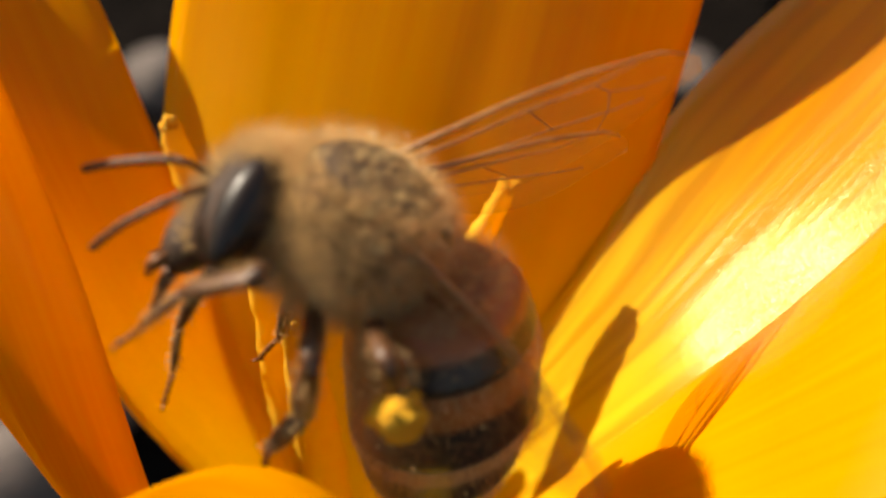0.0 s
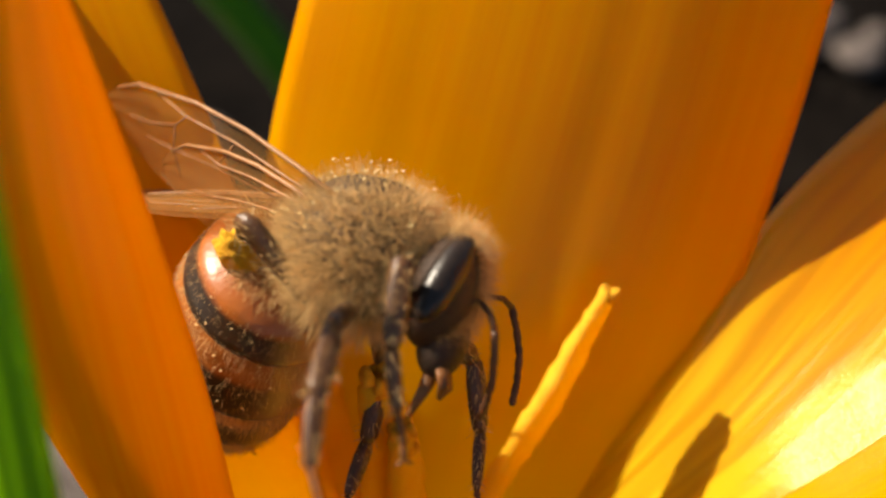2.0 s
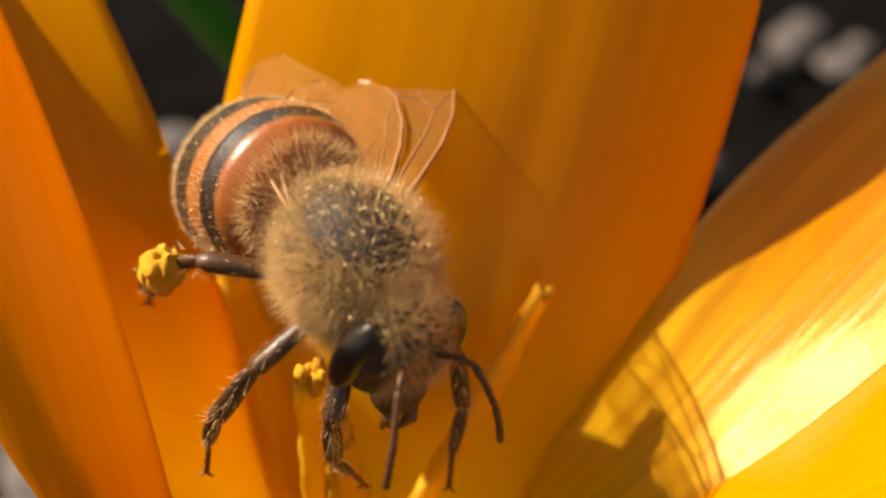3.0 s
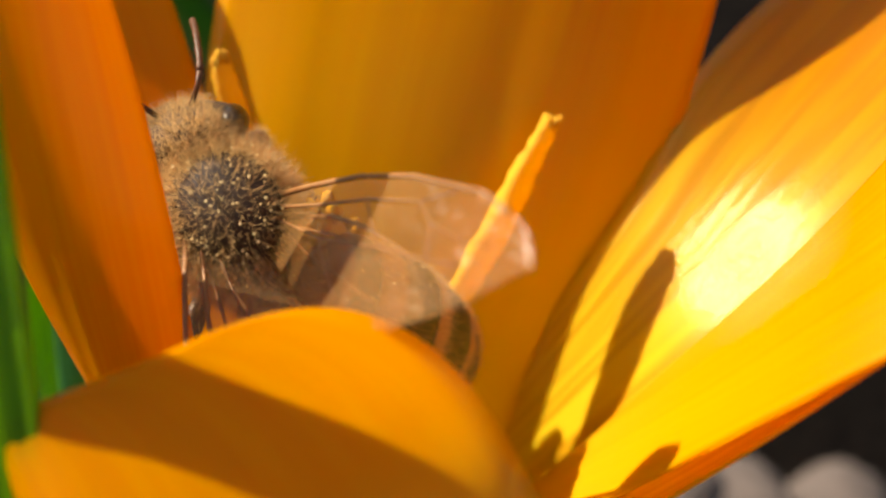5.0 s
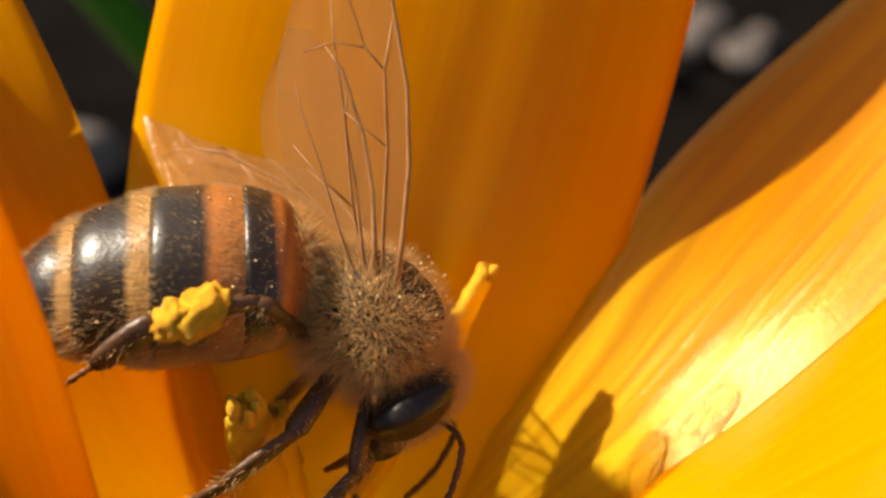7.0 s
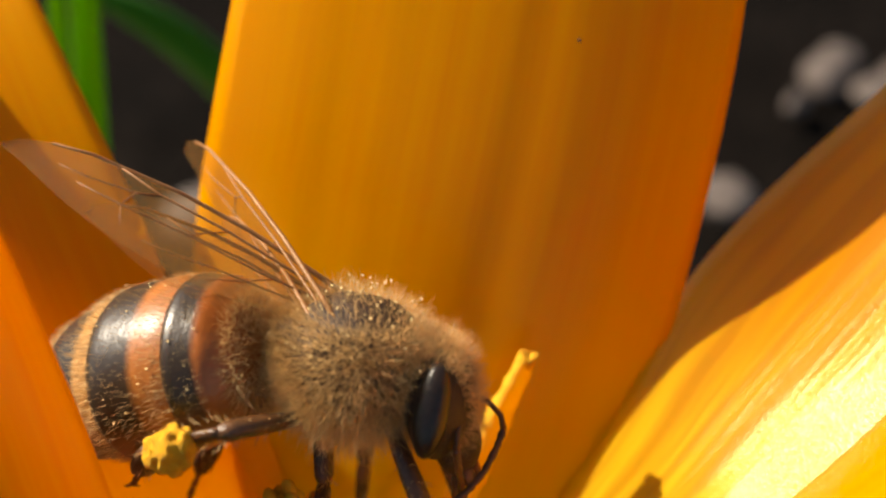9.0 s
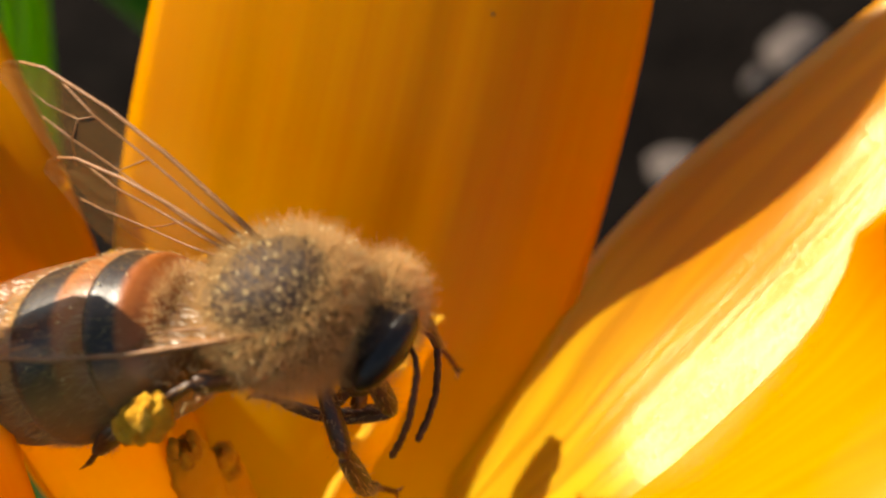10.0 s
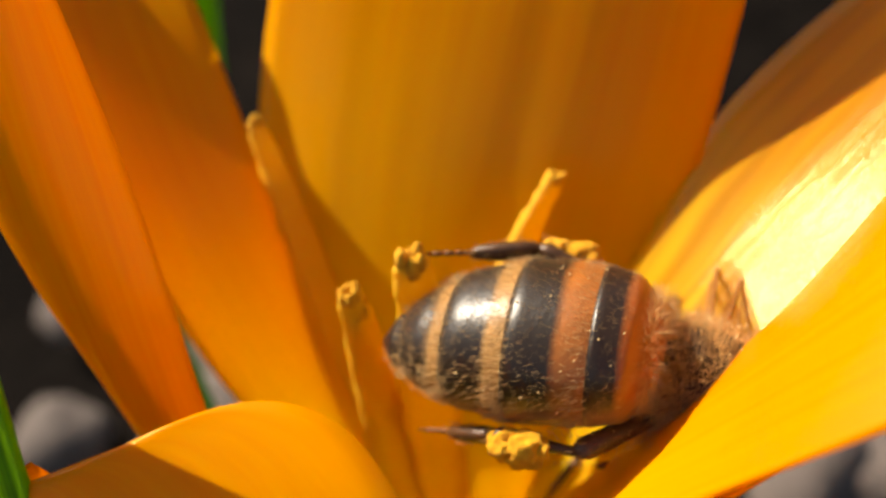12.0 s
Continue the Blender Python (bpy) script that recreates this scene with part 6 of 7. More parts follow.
    for piece in lower["midL"]:
        walk(piece, [
            (0.00, mpose(0.10, 1.70, -1.15, 25.0, 37.0, 106.5)),
            (0.25, mpose(0.10, 1.70, -1.15, -55.9, 51.8, 34.8)),
            (0.50, mpose(0.10, 1.70, -1.15, -104.0, 10.7, -2.6)),
            (0.75, mpose(0.10, 1.70, -1.15, -38.6, -7.0, 5.2)),
            (1.00, mpose(0.10, 1.70, -1.15, 29.9, -21.3, -8.4)),
            (1.60, mpose(0.10, 1.70, -1.15, 1.7, -7.5, -5.3)),
            (2.00, mpose(0.10, 1.70, -1.15, -7.9, -4.5, -2.4)),
            (2.40, mpose(0.10, 1.70, -1.15, 0.2, 5.5, 7.9)),
            (2.80, mpose(0.10, 1.70, -1.15, 7.7, 7.3, -4.5)),
            (3.20, mpose(0.10, 1.70, -1.15, -0.8, -2.0, -3.0)),
            (3.60, mpose(0.10, 1.70, -1.15, -8.4, -7.4, 8.5)),
            (4.00, mpose(0.10, 1.70, -1.15, 2.1, -1.9, -4.7)),
            (4.40, mpose(0.10, 1.70, -1.15, 7.4, 7.2, -2.9)),
            (4.80, mpose(0.10, 1.70, -1.15, -2.7, 5.7, 7.9)),
            (5.20, mpose(0.10, 1.70, -1.15, -7.0, -4.6, -4.1)),
            (5.60, mpose(0.10, 1.70, -1.15, 4.3, -7.5, -4.0)),
            (6.00, mpose(0.10, 1.70, -1.15, 6.6, 0.1, 8.0)),
            (6.40, mpose(0.10, 1.70, -1.15, -5.3, 7.7, -4.5)),
            (6.80, mpose(0.10, 1.70, -1.15, -6.1, 3.2, -4.2)),
            (7.20, mpose(0.10, 1.70, -1.15, 5.3, -6.6, 7.7)),
            (7.60, mpose(0.10, 1.70, -1.15, 5.4, -6.3, -4.1)),
            (8.00, mpose(0.10, 1.70, -1.15, -6.6, 2.7, -4.5)),
            (8.40, mpose(0.10, 1.70, -1.15, -3.7, 8.2, 7.7)),
            (8.80, mpose(0.10, 1.70, -1.15, 7.0, 1.2, -3.4)),
            (9.20, mpose(0.10, 1.70, -1.15, 3.6, -7.3, -4.8)),
            (9.60, mpose(0.10, 1.70, -1.15, -7.8, -4.1, 8.3)),
            (10.00, mpose(0.10, 1.70, -1.15, -2.4, 5.1, -3.3)),
            (10.40, mpose(0.10, 1.70, -1.15, 7.5, 7.5, -4.4)),
            (11.00, mpose(0.10, 1.70, -1.15, 16.4, -2.7, -1.7)),
            (11.50, mpose(0.10, 1.70, -1.15, 11.6, -6.6, -1.7)),
            (12.00, mpose(0.10, 1.70, -1.15, 8.5, 6.2, 8.3)),
        ])
    walk(legs["midR"], [
        (0.00, mpose(0.10, -0.80, -1.35, -6.6, -4.7, 3.1)),
        (0.40, mpose(0.10, -0.80, -1.35, 3.5, -5.9, -7.1)),
        (0.80, mpose(0.10, -0.80, -1.35, 6.1, 1.7, 4.1)),
        (1.20, mpose(0.10, -0.80, -1.35, -3.8, 7.1, 2.8)),
        (1.60, mpose(0.10, -0.80, -1.35, -5.6, 1.2, -7.1)),
        (2.00, mpose(0.10, -0.80, -1.35, -27.0, -7.5, 10.1)),
        (2.50, mpose(0.10, -0.80, -1.35, -29.6, 9.3, -38.1)),
        (2.80, mpose(0.10, -0.80, -1.35, -5.6, 3.6, -7.2)),
        (3.20, mpose(0.10, -0.80, -1.35, -3.9, 6.7, 3.3)),
        (3.60, mpose(0.10, -0.80, -1.35, 5.9, -0.8, 3.5)),
        (4.00, mpose(0.10, -0.80, -1.35, 3.7, -6.7, -7.2)),
        (4.50, mpose(0.10, -0.80, -1.35, 29.3, 29.4, -7.3)),
        (4.80, mpose(0.10, -0.80, -1.35, -2.2, 5.6, 3.7)),
        (5.20, mpose(0.10, -0.80, -1.35, 6.4, 5.9, -6.7)),
        (5.60, mpose(0.10, -0.80, -1.35, 1.4, -2.8, 2.9)),
        (6.00, mpose(0.10, -0.80, -1.35, -25.4, -22.6, 5.6)),
        (6.50, mpose(0.10, -0.80, -1.35, -66.7, -1.4, -2.0)),
        (6.80, mpose(0.10, -0.80, -1.35, 7.2, 6.4, 3.1)),
        (7.20, mpose(0.10, -0.80, -1.35, -0.3, 4.0, 4.3)),
        (7.60, mpose(0.10, -0.80, -1.35, -6.7, -5.0, -6.6)),
        (8.00, mpose(0.10, -0.80, -1.35, 1.3, -6.3, 2.3)),
        (8.40, mpose(0.10, -0.80, -1.35, 6.8, 1.3, 4.6)),
        (8.55, mpose(0.10, -0.80, -1.35, 28.0, -10.3, 36.6)),
        (8.70, mpose(0.10, -0.80, -1.35, 41.3, -31.0, 65.6)),
        (8.85, mpose(0.10, -0.80, -1.35, 41.2, -55.1, 99.3)),
        (9.00, mpose(0.10, -0.80, -1.35, -1.8, -70.5, 172.0)),
        (9.12, mpose(0.10, -0.80, -1.35, 84.3, -60.6, 108.7)),
        (9.25, mpose(0.10, -0.80, -1.35, 117.6, -34.6, 100.9)),
        (9.38, mpose(0.10, -0.80, -1.35, 141.7, -9.2, 109.3)),
        (9.50, mpose(0.10, -0.80, -1.35, 169.3, 10.3, 127.3)),
        (9.62, mpose(0.10, -0.80, -1.35, 143.9, 46.1, 109.4)),
        (9.75, mpose(0.10, -0.80, -1.35, 74.5, 60.1, 45.9)),
        (9.88, mpose(0.10, -0.80, -1.35, 25.4, 33.1, 3.1)),
        (10.00, mpose(0.10, -0.80, -1.35, 6.3, -4.6, -7.1)),
        (10.50, mpose(0.10, -0.80, -1.35, 57.9, 41.1, -9.1)),
        (10.75, mpose(0.10, -0.80, -1.35, 9.7, 4.9, -13.0)),
        (11.00, mpose(0.10, -0.80, -1.35, -40.8, -21.9, 12.2)),
        (11.50, mpose(0.10, -0.80, -1.35, 29.4, -36.7, 4.0)),
        (12.00, mpose(0.10, -0.80, -1.35, -5.6, -2.9, 5.4)),
    ])
    for piece in lower["midR"]:
        walk(piece, [
            (0.00, mpose(0.10, -1.70, -1.15, -5.4, 7.4, -7.7)),
            (0.40, mpose(0.10, -1.70, -1.15, -5.8, 4.2, 6.1)),
            (0.80, mpose(0.10, -1.70, -1.15, 5.7, -5.9, 0.9)),
            (1.20, mpose(0.10, -1.70, -1.15, 5.6, -6.4, -7.8)),
            (1.60, mpose(0.10, -1.70, -1.15, -6.3, 2.8, 6.0)),
            (2.00, mpose(0.10, -1.70, -1.15, -10.3, -4.9, 3.2)),
            (2.25, mpose(0.10, -1.70, -1.15, 13.4, -28.6, 44.4)),
            (2.50, mpose(0.10, -1.70, -1.15, 12.9, -61.2, 93.1)),
            (2.65, mpose(0.10, -1.70, -1.15, 20.2, -32.1, 43.6)),
            (2.80, mpose(0.10, -1.70, -1.15, 3.0, -7.4, 5.7)),
            (3.20, mpose(0.10, -1.70, -1.15, -7.6, -5.0, 2.2)),
            (3.60, mpose(0.10, -1.70, -1.15, -2.6, 4.5, -7.8)),
            (4.00, mpose(0.10, -1.70, -1.15, 8.2, 7.0, 6.2)),
            (4.50, mpose(0.10, -1.70, -1.15, 9.7, 20.8, -1.1)),
            (4.80, mpose(0.10, -1.70, -1.15, -7.5, -8.4, -7.3)),
            (5.20, mpose(0.10, -1.70, -1.15, -0.2, -2.9, 5.4)),
            (5.60, mpose(0.10, -1.70, -1.15, 8.2, 6.3, 3.0)),
            (6.00, mpose(0.10, -1.70, -1.15, 65.1, -10.0, -11.2)),
            (6.50, mpose(0.10, -1.70, -1.15, 33.9, 10.7, -4.3)),
            (6.80, mpose(0.10, -1.70, -1.15, 1.9, -7.9, 2.7)),
            (7.20, mpose(0.10, -1.70, -1.15, 7.6, 0.1, -7.9)),
            (7.60, mpose(0.10, -1.70, -1.15, -2.8, 7.7, 4.7)),
            (8.00, mpose(0.10, -1.70, -1.15, -7.0, 4.4, 2.9)),
            (8.40, mpose(0.10, -1.70, -1.15, 4.5, -5.2, -8.2)),
            (8.70, mpose(0.10, -1.70, -1.15, 9.9, 35.5, -15.6)),
            (9.00, mpose(0.10, -1.70, -1.15, 7.9, 76.5, -26.3)),
            (9.25, mpose(0.10, -1.70, -1.15, -80.3, 54.1, -50.5)),
            (9.50, mpose(0.10, -1.70, -1.15, -128.9, 36.3, -26.9)),
            (9.75, mpose(0.10, -1.70, -1.15, -53.8, 27.8, 2.5)),
            (10.00, mpose(0.10, -1.70, -1.15, 5.9, 1.7, 4.4)),
            (10.25, mpose(0.10, -1.70, -1.15, -40.7, 10.0, 38.2)),
            (10.50, mpose(0.10, -1.70, -1.15, -81.9, 39.4, 58.5)),
            (10.75, mpose(0.10, -1.70, -1.15, -79.6, 54.7, 108.9)),
            (11.00, mpose(0.10, -1.70, -1.15, -52.7, 60.9, -179.6)),
            (11.12, mpose(0.10, -1.70, -1.15, 15.4, 61.7, -94.9)),
            (11.25, mpose(0.10, -1.70, -1.15, 37.6, 33.8, -54.7)),
            (11.38, mpose(0.10, -1.70, -1.15, 36.0, 2.6, -31.9)),
            (11.50, mpose(0.10, -1.70, -1.15, 21.5, -25.3, -5.7)),
            (12.00, mpose(0.10, -1.70, -1.15, 3.2, -0.4, -8.0)),
        ])
    walk(legs["hindL"], [
        (0.00, mpose(-0.90, 0.80, -1.20, -0.3, 14.3, -27.3)),
        (0.50, mpose(-0.90, 0.80, -1.20, 5.3, -6.5, -58.9)),
        (1.00, mpose(-0.90, 0.80, -1.20, -11.1, -34.1, -48.5)),
        (1.25, mpose(-0.90, 0.80, -1.20, -22.5, -17.0, -9.3)),
        (1.50, mpose(-0.90, 0.80, -1.20, -20.5, 2.8, 24.7)),
        (2.00, mpose(-0.90, 0.80, -1.20, 4.3, 7.0, -3.8)),
        (2.40, mpose(-0.90, 0.80, -1.20, -5.4, 3.5, 6.8)),
        (2.80, mpose(-0.90, 0.80, -1.20, -3.7, -5.3, -2.6)),
        (3.20, mpose(-0.90, 0.80, -1.20, 6.4, -5.5, -4.6)),
        (3.60, mpose(-0.90, 0.80, -1.20, 3.1, 2.2, 7.0)),
        (4.00, mpose(-0.90, 0.80, -1.20, -6.7, 6.8, -2.9)),
        (4.40, mpose(-0.90, 0.80, -1.20, -2.1, 1.0, -4.5)),
        (4.80, mpose(-0.90, 0.80, -1.20, 6.5, -6.8, 6.5)),
        (5.20, mpose(-0.90, 0.80, -1.20, 1.2, -4.2, -2.2)),
        (5.60, mpose(-0.90, 0.80, -1.20, -7.2, 4.0, -5.0)),
        (6.00, mpose(-0.90, 0.80, -1.20, 0.3, 6.4, 6.8)),
        (6.40, mpose(-0.90, 0.80, -1.20, 7.0, -1.0, -2.0)),
        (6.80, mpose(-0.90, 0.80, -1.20, -0.6, -7.0, -4.9)),
        (7.20, mpose(-0.90, 0.80, -1.20, -7.0, -1.9, 6.9)),
        (7.60, mpose(-0.90, 0.80, -1.20, 1.7, 5.8, -1.5)),
        (8.00, mpose(-0.90, 0.80, -1.20, 6.4, 5.5, -4.9)),
        (8.40, mpose(-0.90, 0.80, -1.20, -2.9, -3.1, 6.7)),
        (8.80, mpose(-0.90, 0.80, -1.20, -6.2, -6.9, -0.9)),
        (9.20, mpose(-0.90, 0.80, -1.20, 3.6, 0.0, -5.4)),
        (9.60, mpose(-0.90, 0.80, -1.20, 6.1, 6.4, 6.9)),
        (10.00, mpose(-0.90, 0.80, -1.20, -4.4, 3.5, -1.1)),
        (10.40, mpose(-0.90, 0.80, -1.20, -4.9, -5.2, -5.3)),
        (11.00, mpose(-0.90, 0.80, -1.20, -25.7, -16.1, 13.6)),
        (11.50, mpose(-0.90, 0.80, -1.20, -69.6, -40.9, 34.9)),
        (11.80, mpose(-0.90, 0.80, -1.20, -8.8, -19.8, -1.4)),
        (11.93, mpose(-0.90, 0.80, -1.20, -0.2, 19.4, 4.3)),
        (12.00, mpose(-0.90, 0.80, -1.20, -0.2, 19.4, 4.3)),
    ])
    for piece in lower["hindL"]:
        walk(piece, [
            (0.00, mpose(-1.40, 1.70, 0.10, -44.1, -13.7, 29.2)),
            (0.50, mpose(-1.40, 1.70, 0.10, 20.5, -3.5, 30.6)),
            (1.00, mpose(-1.40, 1.70, 0.10, 1.2, -9.5, 26.4)),
            (1.50, mpose(-1.40, 1.70, 0.10, 3.0, 19.7, -0.9)),
            (2.00, mpose(-1.40, 1.70, 0.10, 4.1, -5.1, -0.4)),
            (2.40, mpose(-1.40, 1.70, 0.10, 6.2, -7.6, 6.7)),
            (2.80, mpose(-1.40, 1.70, 0.10, -5.1, 1.2, -6.7)),
            (3.20, mpose(-1.40, 1.70, 0.10, -6.0, 7.9, -1.0)),
            (3.60, mpose(-1.40, 1.70, 0.10, 5.9, 2.1, 7.4)),
            (4.00, mpose(-1.40, 1.70, 0.10, 5.5, -6.5, -6.8)),
            (4.40, mpose(-1.40, 1.70, 0.10, -6.5, -5.9, -0.6)),
            (4.80, mpose(-1.40, 1.70, 0.10, -3.9, 4.1, 7.3)),
            (5.20, mpose(-1.40, 1.70, 0.10, 6.7, 8.1, -5.8)),
            (5.60, mpose(-1.40, 1.70, 0.10, 3.2, -0.0, -1.3)),
            (6.00, mpose(-1.40, 1.70, 0.10, -8.1, -7.2, 8.1)),
            (6.40, mpose(-1.40, 1.70, 0.10, -2.0, -3.9, -6.0)),
            (6.80, mpose(-1.40, 1.70, 0.10, 7.8, 6.0, -1.2)),
            (7.20, mpose(-1.40, 1.70, 0.10, 1.5, 6.6, 7.7)),
            (7.60, mpose(-1.40, 1.70, 0.10, -7.8, -2.9, -5.6)),
            (8.00, mpose(-1.40, 1.70, 0.10, 0.1, -8.0, -2.0)),
            (8.40, mpose(-1.40, 1.70, 0.10, 7.9, -2.0, 7.6)),
            (8.80, mpose(-1.40, 1.70, 0.10, -1.5, 7.2, -5.7)),
            (9.20, mpose(-1.40, 1.70, 0.10, -7.9, 4.9, -2.6)),
            (9.60, mpose(-1.40, 1.70, 0.10, 1.9, -4.9, 7.7)),
            (10.00, mpose(-1.40, 1.70, 0.10, 7.9, -7.0, -5.8)),
            (10.40, mpose(-1.40, 1.70, 0.10, -3.3, 1.0, -2.7)),
            (11.00, mpose(-1.40, 1.70, 0.10, -8.3, -5.4, 3.5)),
            (11.50, mpose(-1.40, 1.70, 0.10, 4.2, -6.7, -1.8)),
            (11.80, mpose(-1.40, 1.70, 0.10, -1.3, -13.5, 0.6)),
            (11.93, mpose(-1.40, 1.70, 0.10, 13.2, 1.6, -19.1)),
            (12.00, mpose(-1.40, 1.70, 0.10, 13.2, 1.6, -19.1)),
        ])
    walk(legs["hindR"], [
        (0.00, mpose(-0.90, -0.80, -1.20, 5.5, -6.8, 2.2)),
        (0.50, mpose(-0.90, -0.80, -1.20, -20.9, -9.4, -29.4)),
        (0.80, mpose(-0.90, -0.80, -1.20, -5.3, 4.7, -7.1)),
        (1.20, mpose(-0.90, -0.80, -1.20, 5.4, 5.9, 2.5)),
        (1.50, mpose(-0.90, -0.80, -1.20, 15.1, -4.5, -4.7)),
        (2.00, mpose(-0.90, -0.80, -1.20, -34.4, 34.5, -37.4)),
        (2.50, mpose(-0.90, -0.80, -1.20, -42.2, 24.0, -28.8)),
        (2.80, mpose(-0.90, -0.80, -1.20, 6.6, 6.0, 5.3)),
        (3.20, mpose(-0.90, -0.80, -1.20, 2.3, 4.7, -6.7)),
        (3.60, mpose(-0.90, -0.80, -1.20, -6.8, -3.9, 1.9)),
        (4.00, mpose(-0.90, -0.80, -1.20, -1.9, -6.5, 5.3)),
        (4.50, mpose(-0.90, -0.80, -1.20, -2.6, -0.3, -15.7)),
        (4.80, mpose(-0.90, -0.80, -1.20, 0.7, 6.9, 1.4)),
        (5.20, mpose(-0.90, -0.80, -1.20, -6.9, 3.0, 5.2)),
        (5.50, mpose(-0.90, -0.80, -1.20, -29.9, -11.1, 42.9)),
        (5.75, mpose(-0.90, -0.80, -1.20, -28.8, 42.3, 5.8)),
        (6.00, mpose(-0.90, -0.80, -1.20, -118.3, 61.8, -108.5)),
        (6.25, mpose(-0.90, -0.80, -1.20, -13.9, 41.6, -2.7)),
        (6.50, mpose(-0.90, -0.80, -1.20, 1.9, -16.8, 15.6)),
        (6.80, mpose(-0.90, -0.80, -1.20, -7.2, 6.5, -6.9)),
        (7.20, mpose(-0.90, -0.80, -1.20, 2.2, 0.5, 0.8)),
        (7.60, mpose(-0.90, -0.80, -1.20, 6.2, -6.9, 5.3)),
        (8.00, mpose(-0.90, -0.80, -1.20, -2.9, -4.0, -6.2)),
        (8.50, mpose(-0.90, -0.80, -1.20, -9.5, 16.2, 6.7)),
        (9.00, mpose(-0.90, -0.80, -1.20, 10.9, 12.9, -6.9)),
        (9.50, mpose(-0.90, -0.80, -1.20, -34.0, 2.3, -41.0)),
        (10.00, mpose(-0.90, -0.80, -1.20, -51.5, 19.2, -10.5)),
        (10.50, mpose(-0.90, -0.80, -1.20, -19.7, -3.3, -19.1)),
        (10.75, mpose(-0.90, -0.80, -1.20, 5.0, -15.8, 14.3)),
        (11.00, mpose(-0.90, -0.80, -1.20, 21.0, -39.3, 44.3)),
        (11.50, mpose(-0.90, -0.80, -1.20, 13.7, -14.5, 106.1)),
        (11.65, mpose(-0.90, -0.80, -1.20, 9.1, -28.0, 57.0)),
        (11.80, mpose(-0.90, -0.80, -1.20, 19.0, -39.7, 0.7)),
        (11.93, mpose(-0.90, -0.80, -1.20, 50.7, -26.9, -23.8)),
        (12.00, mpose(-0.90, -0.80, -1.20, 50.7, -26.9, -23.8)),
    ])
    for piece in lower["hindR"]:
        walk(piece, [
            (0.00, mpose(-1.40, -1.70, 0.10, -2.0, -4.4, -5.9)),
            (0.50, mpose(-1.40, -1.70, 0.10, -16.8, -9.6, -34.8)),
            (0.80, mpose(-1.40, -1.70, 0.10, 1.1, 7.0, -1.3)),
            (1.20, mpose(-1.40, -1.70, 0.10, -7.9, -2.4, -6.1)),
            (1.50, mpose(-1.40, -1.70, 0.10, -35.1, 54.0, 12.9)),
            (1.75, mpose(-1.40, -1.70, 0.10, 25.9, 9.0, 22.7)),
            (2.00, mpose(-1.40, -1.70, 0.10, 85.4, -21.7, -11.8)),
            (2.50, mpose(-1.40, -1.70, 0.10, 43.0, -16.2, 0.8)),
            (2.80, mpose(-1.40, -1.70, 0.10, -7.5, 5.9, 6.9)),
            (3.20, mpose(-1.40, -1.70, 0.10, 2.2, -4.3, -0.7)),
            (3.60, mpose(-1.40, -1.70, 0.10, 8.0, -7.1, -7.2)),
            (4.00, mpose(-1.40, -1.70, 0.10, -3.1, 0.7, 7.1)),
            (4.50, mpose(-1.40, -1.70, 0.10, 25.9, -25.0, -11.2)),
            (4.80, mpose(-1.40, -1.70, 0.10, 4.0, 3.6, -6.7)),
            (5.20, mpose(-1.40, -1.70, 0.10, 6.2, -6.6, 6.6)),
            (5.50, mpose(-1.40, -1.70, 0.10, -21.7, -26.1, 21.3)),
            (5.62, mpose(-1.40, -1.70, 0.10, 19.9, -30.5, -12.4)),
            (5.75, mpose(-1.40, -1.70, 0.10, 56.2, -14.8, -40.2)),
            (5.88, mpose(-1.40, -1.70, 0.10, 81.8, 11.7, -54.2)),
            (6.00, mpose(-1.40, -1.70, 0.10, 106.2, 41.5, -56.1)),
            (6.25, mpose(-1.40, -1.70, 0.10, 75.8, -0.5, -50.7)),
            (6.50, mpose(-1.40, -1.70, 0.10, 34.4, -32.3, -21.1)),
            (6.80, mpose(-1.40, -1.70, 0.10, 5.0, 0.9, 0.4)),
            (7.20, mpose(-1.40, -1.70, 0.10, -6.1, -7.8, -6.8)),
            (7.60, mpose(-1.40, -1.70, 0.10, -4.4, -4.4, 6.8)),
            (8.00, mpose(-1.40, -1.70, 0.10, 7.2, 5.1, 1.0)),
            (8.50, mpose(-1.40, -1.70, 0.10, 43.7, -16.4, -29.0)),
            (9.00, mpose(-1.40, -1.70, 0.10, 15.6, 9.4, -12.9)),
            (9.50, mpose(-1.40, -1.70, 0.10, 33.8, 7.7, 24.5)),
            (10.00, mpose(-1.40, -1.70, 0.10, 46.5, 11.3, 11.0)),
            (10.50, mpose(-1.40, -1.70, 0.10, 8.0, -11.4, -20.6)),
            (11.00, mpose(-1.40, -1.70, 0.10, -14.6, -13.2, -21.8)),
            (11.50, mpose(-1.40, -1.70, 0.10, -46.0, -23.9, 14.2)),
            (11.80, mpose(-1.40, -1.70, 0.10, 7.8, -29.7, -4.6)),
            (11.93, mpose(-1.40, -1.70, 0.10, -20.1, 10.8, -19.0)),
            (12.00, mpose(-1.40, -1.70, 0.10, -20.1, 10.8, -19.0)),
        ])
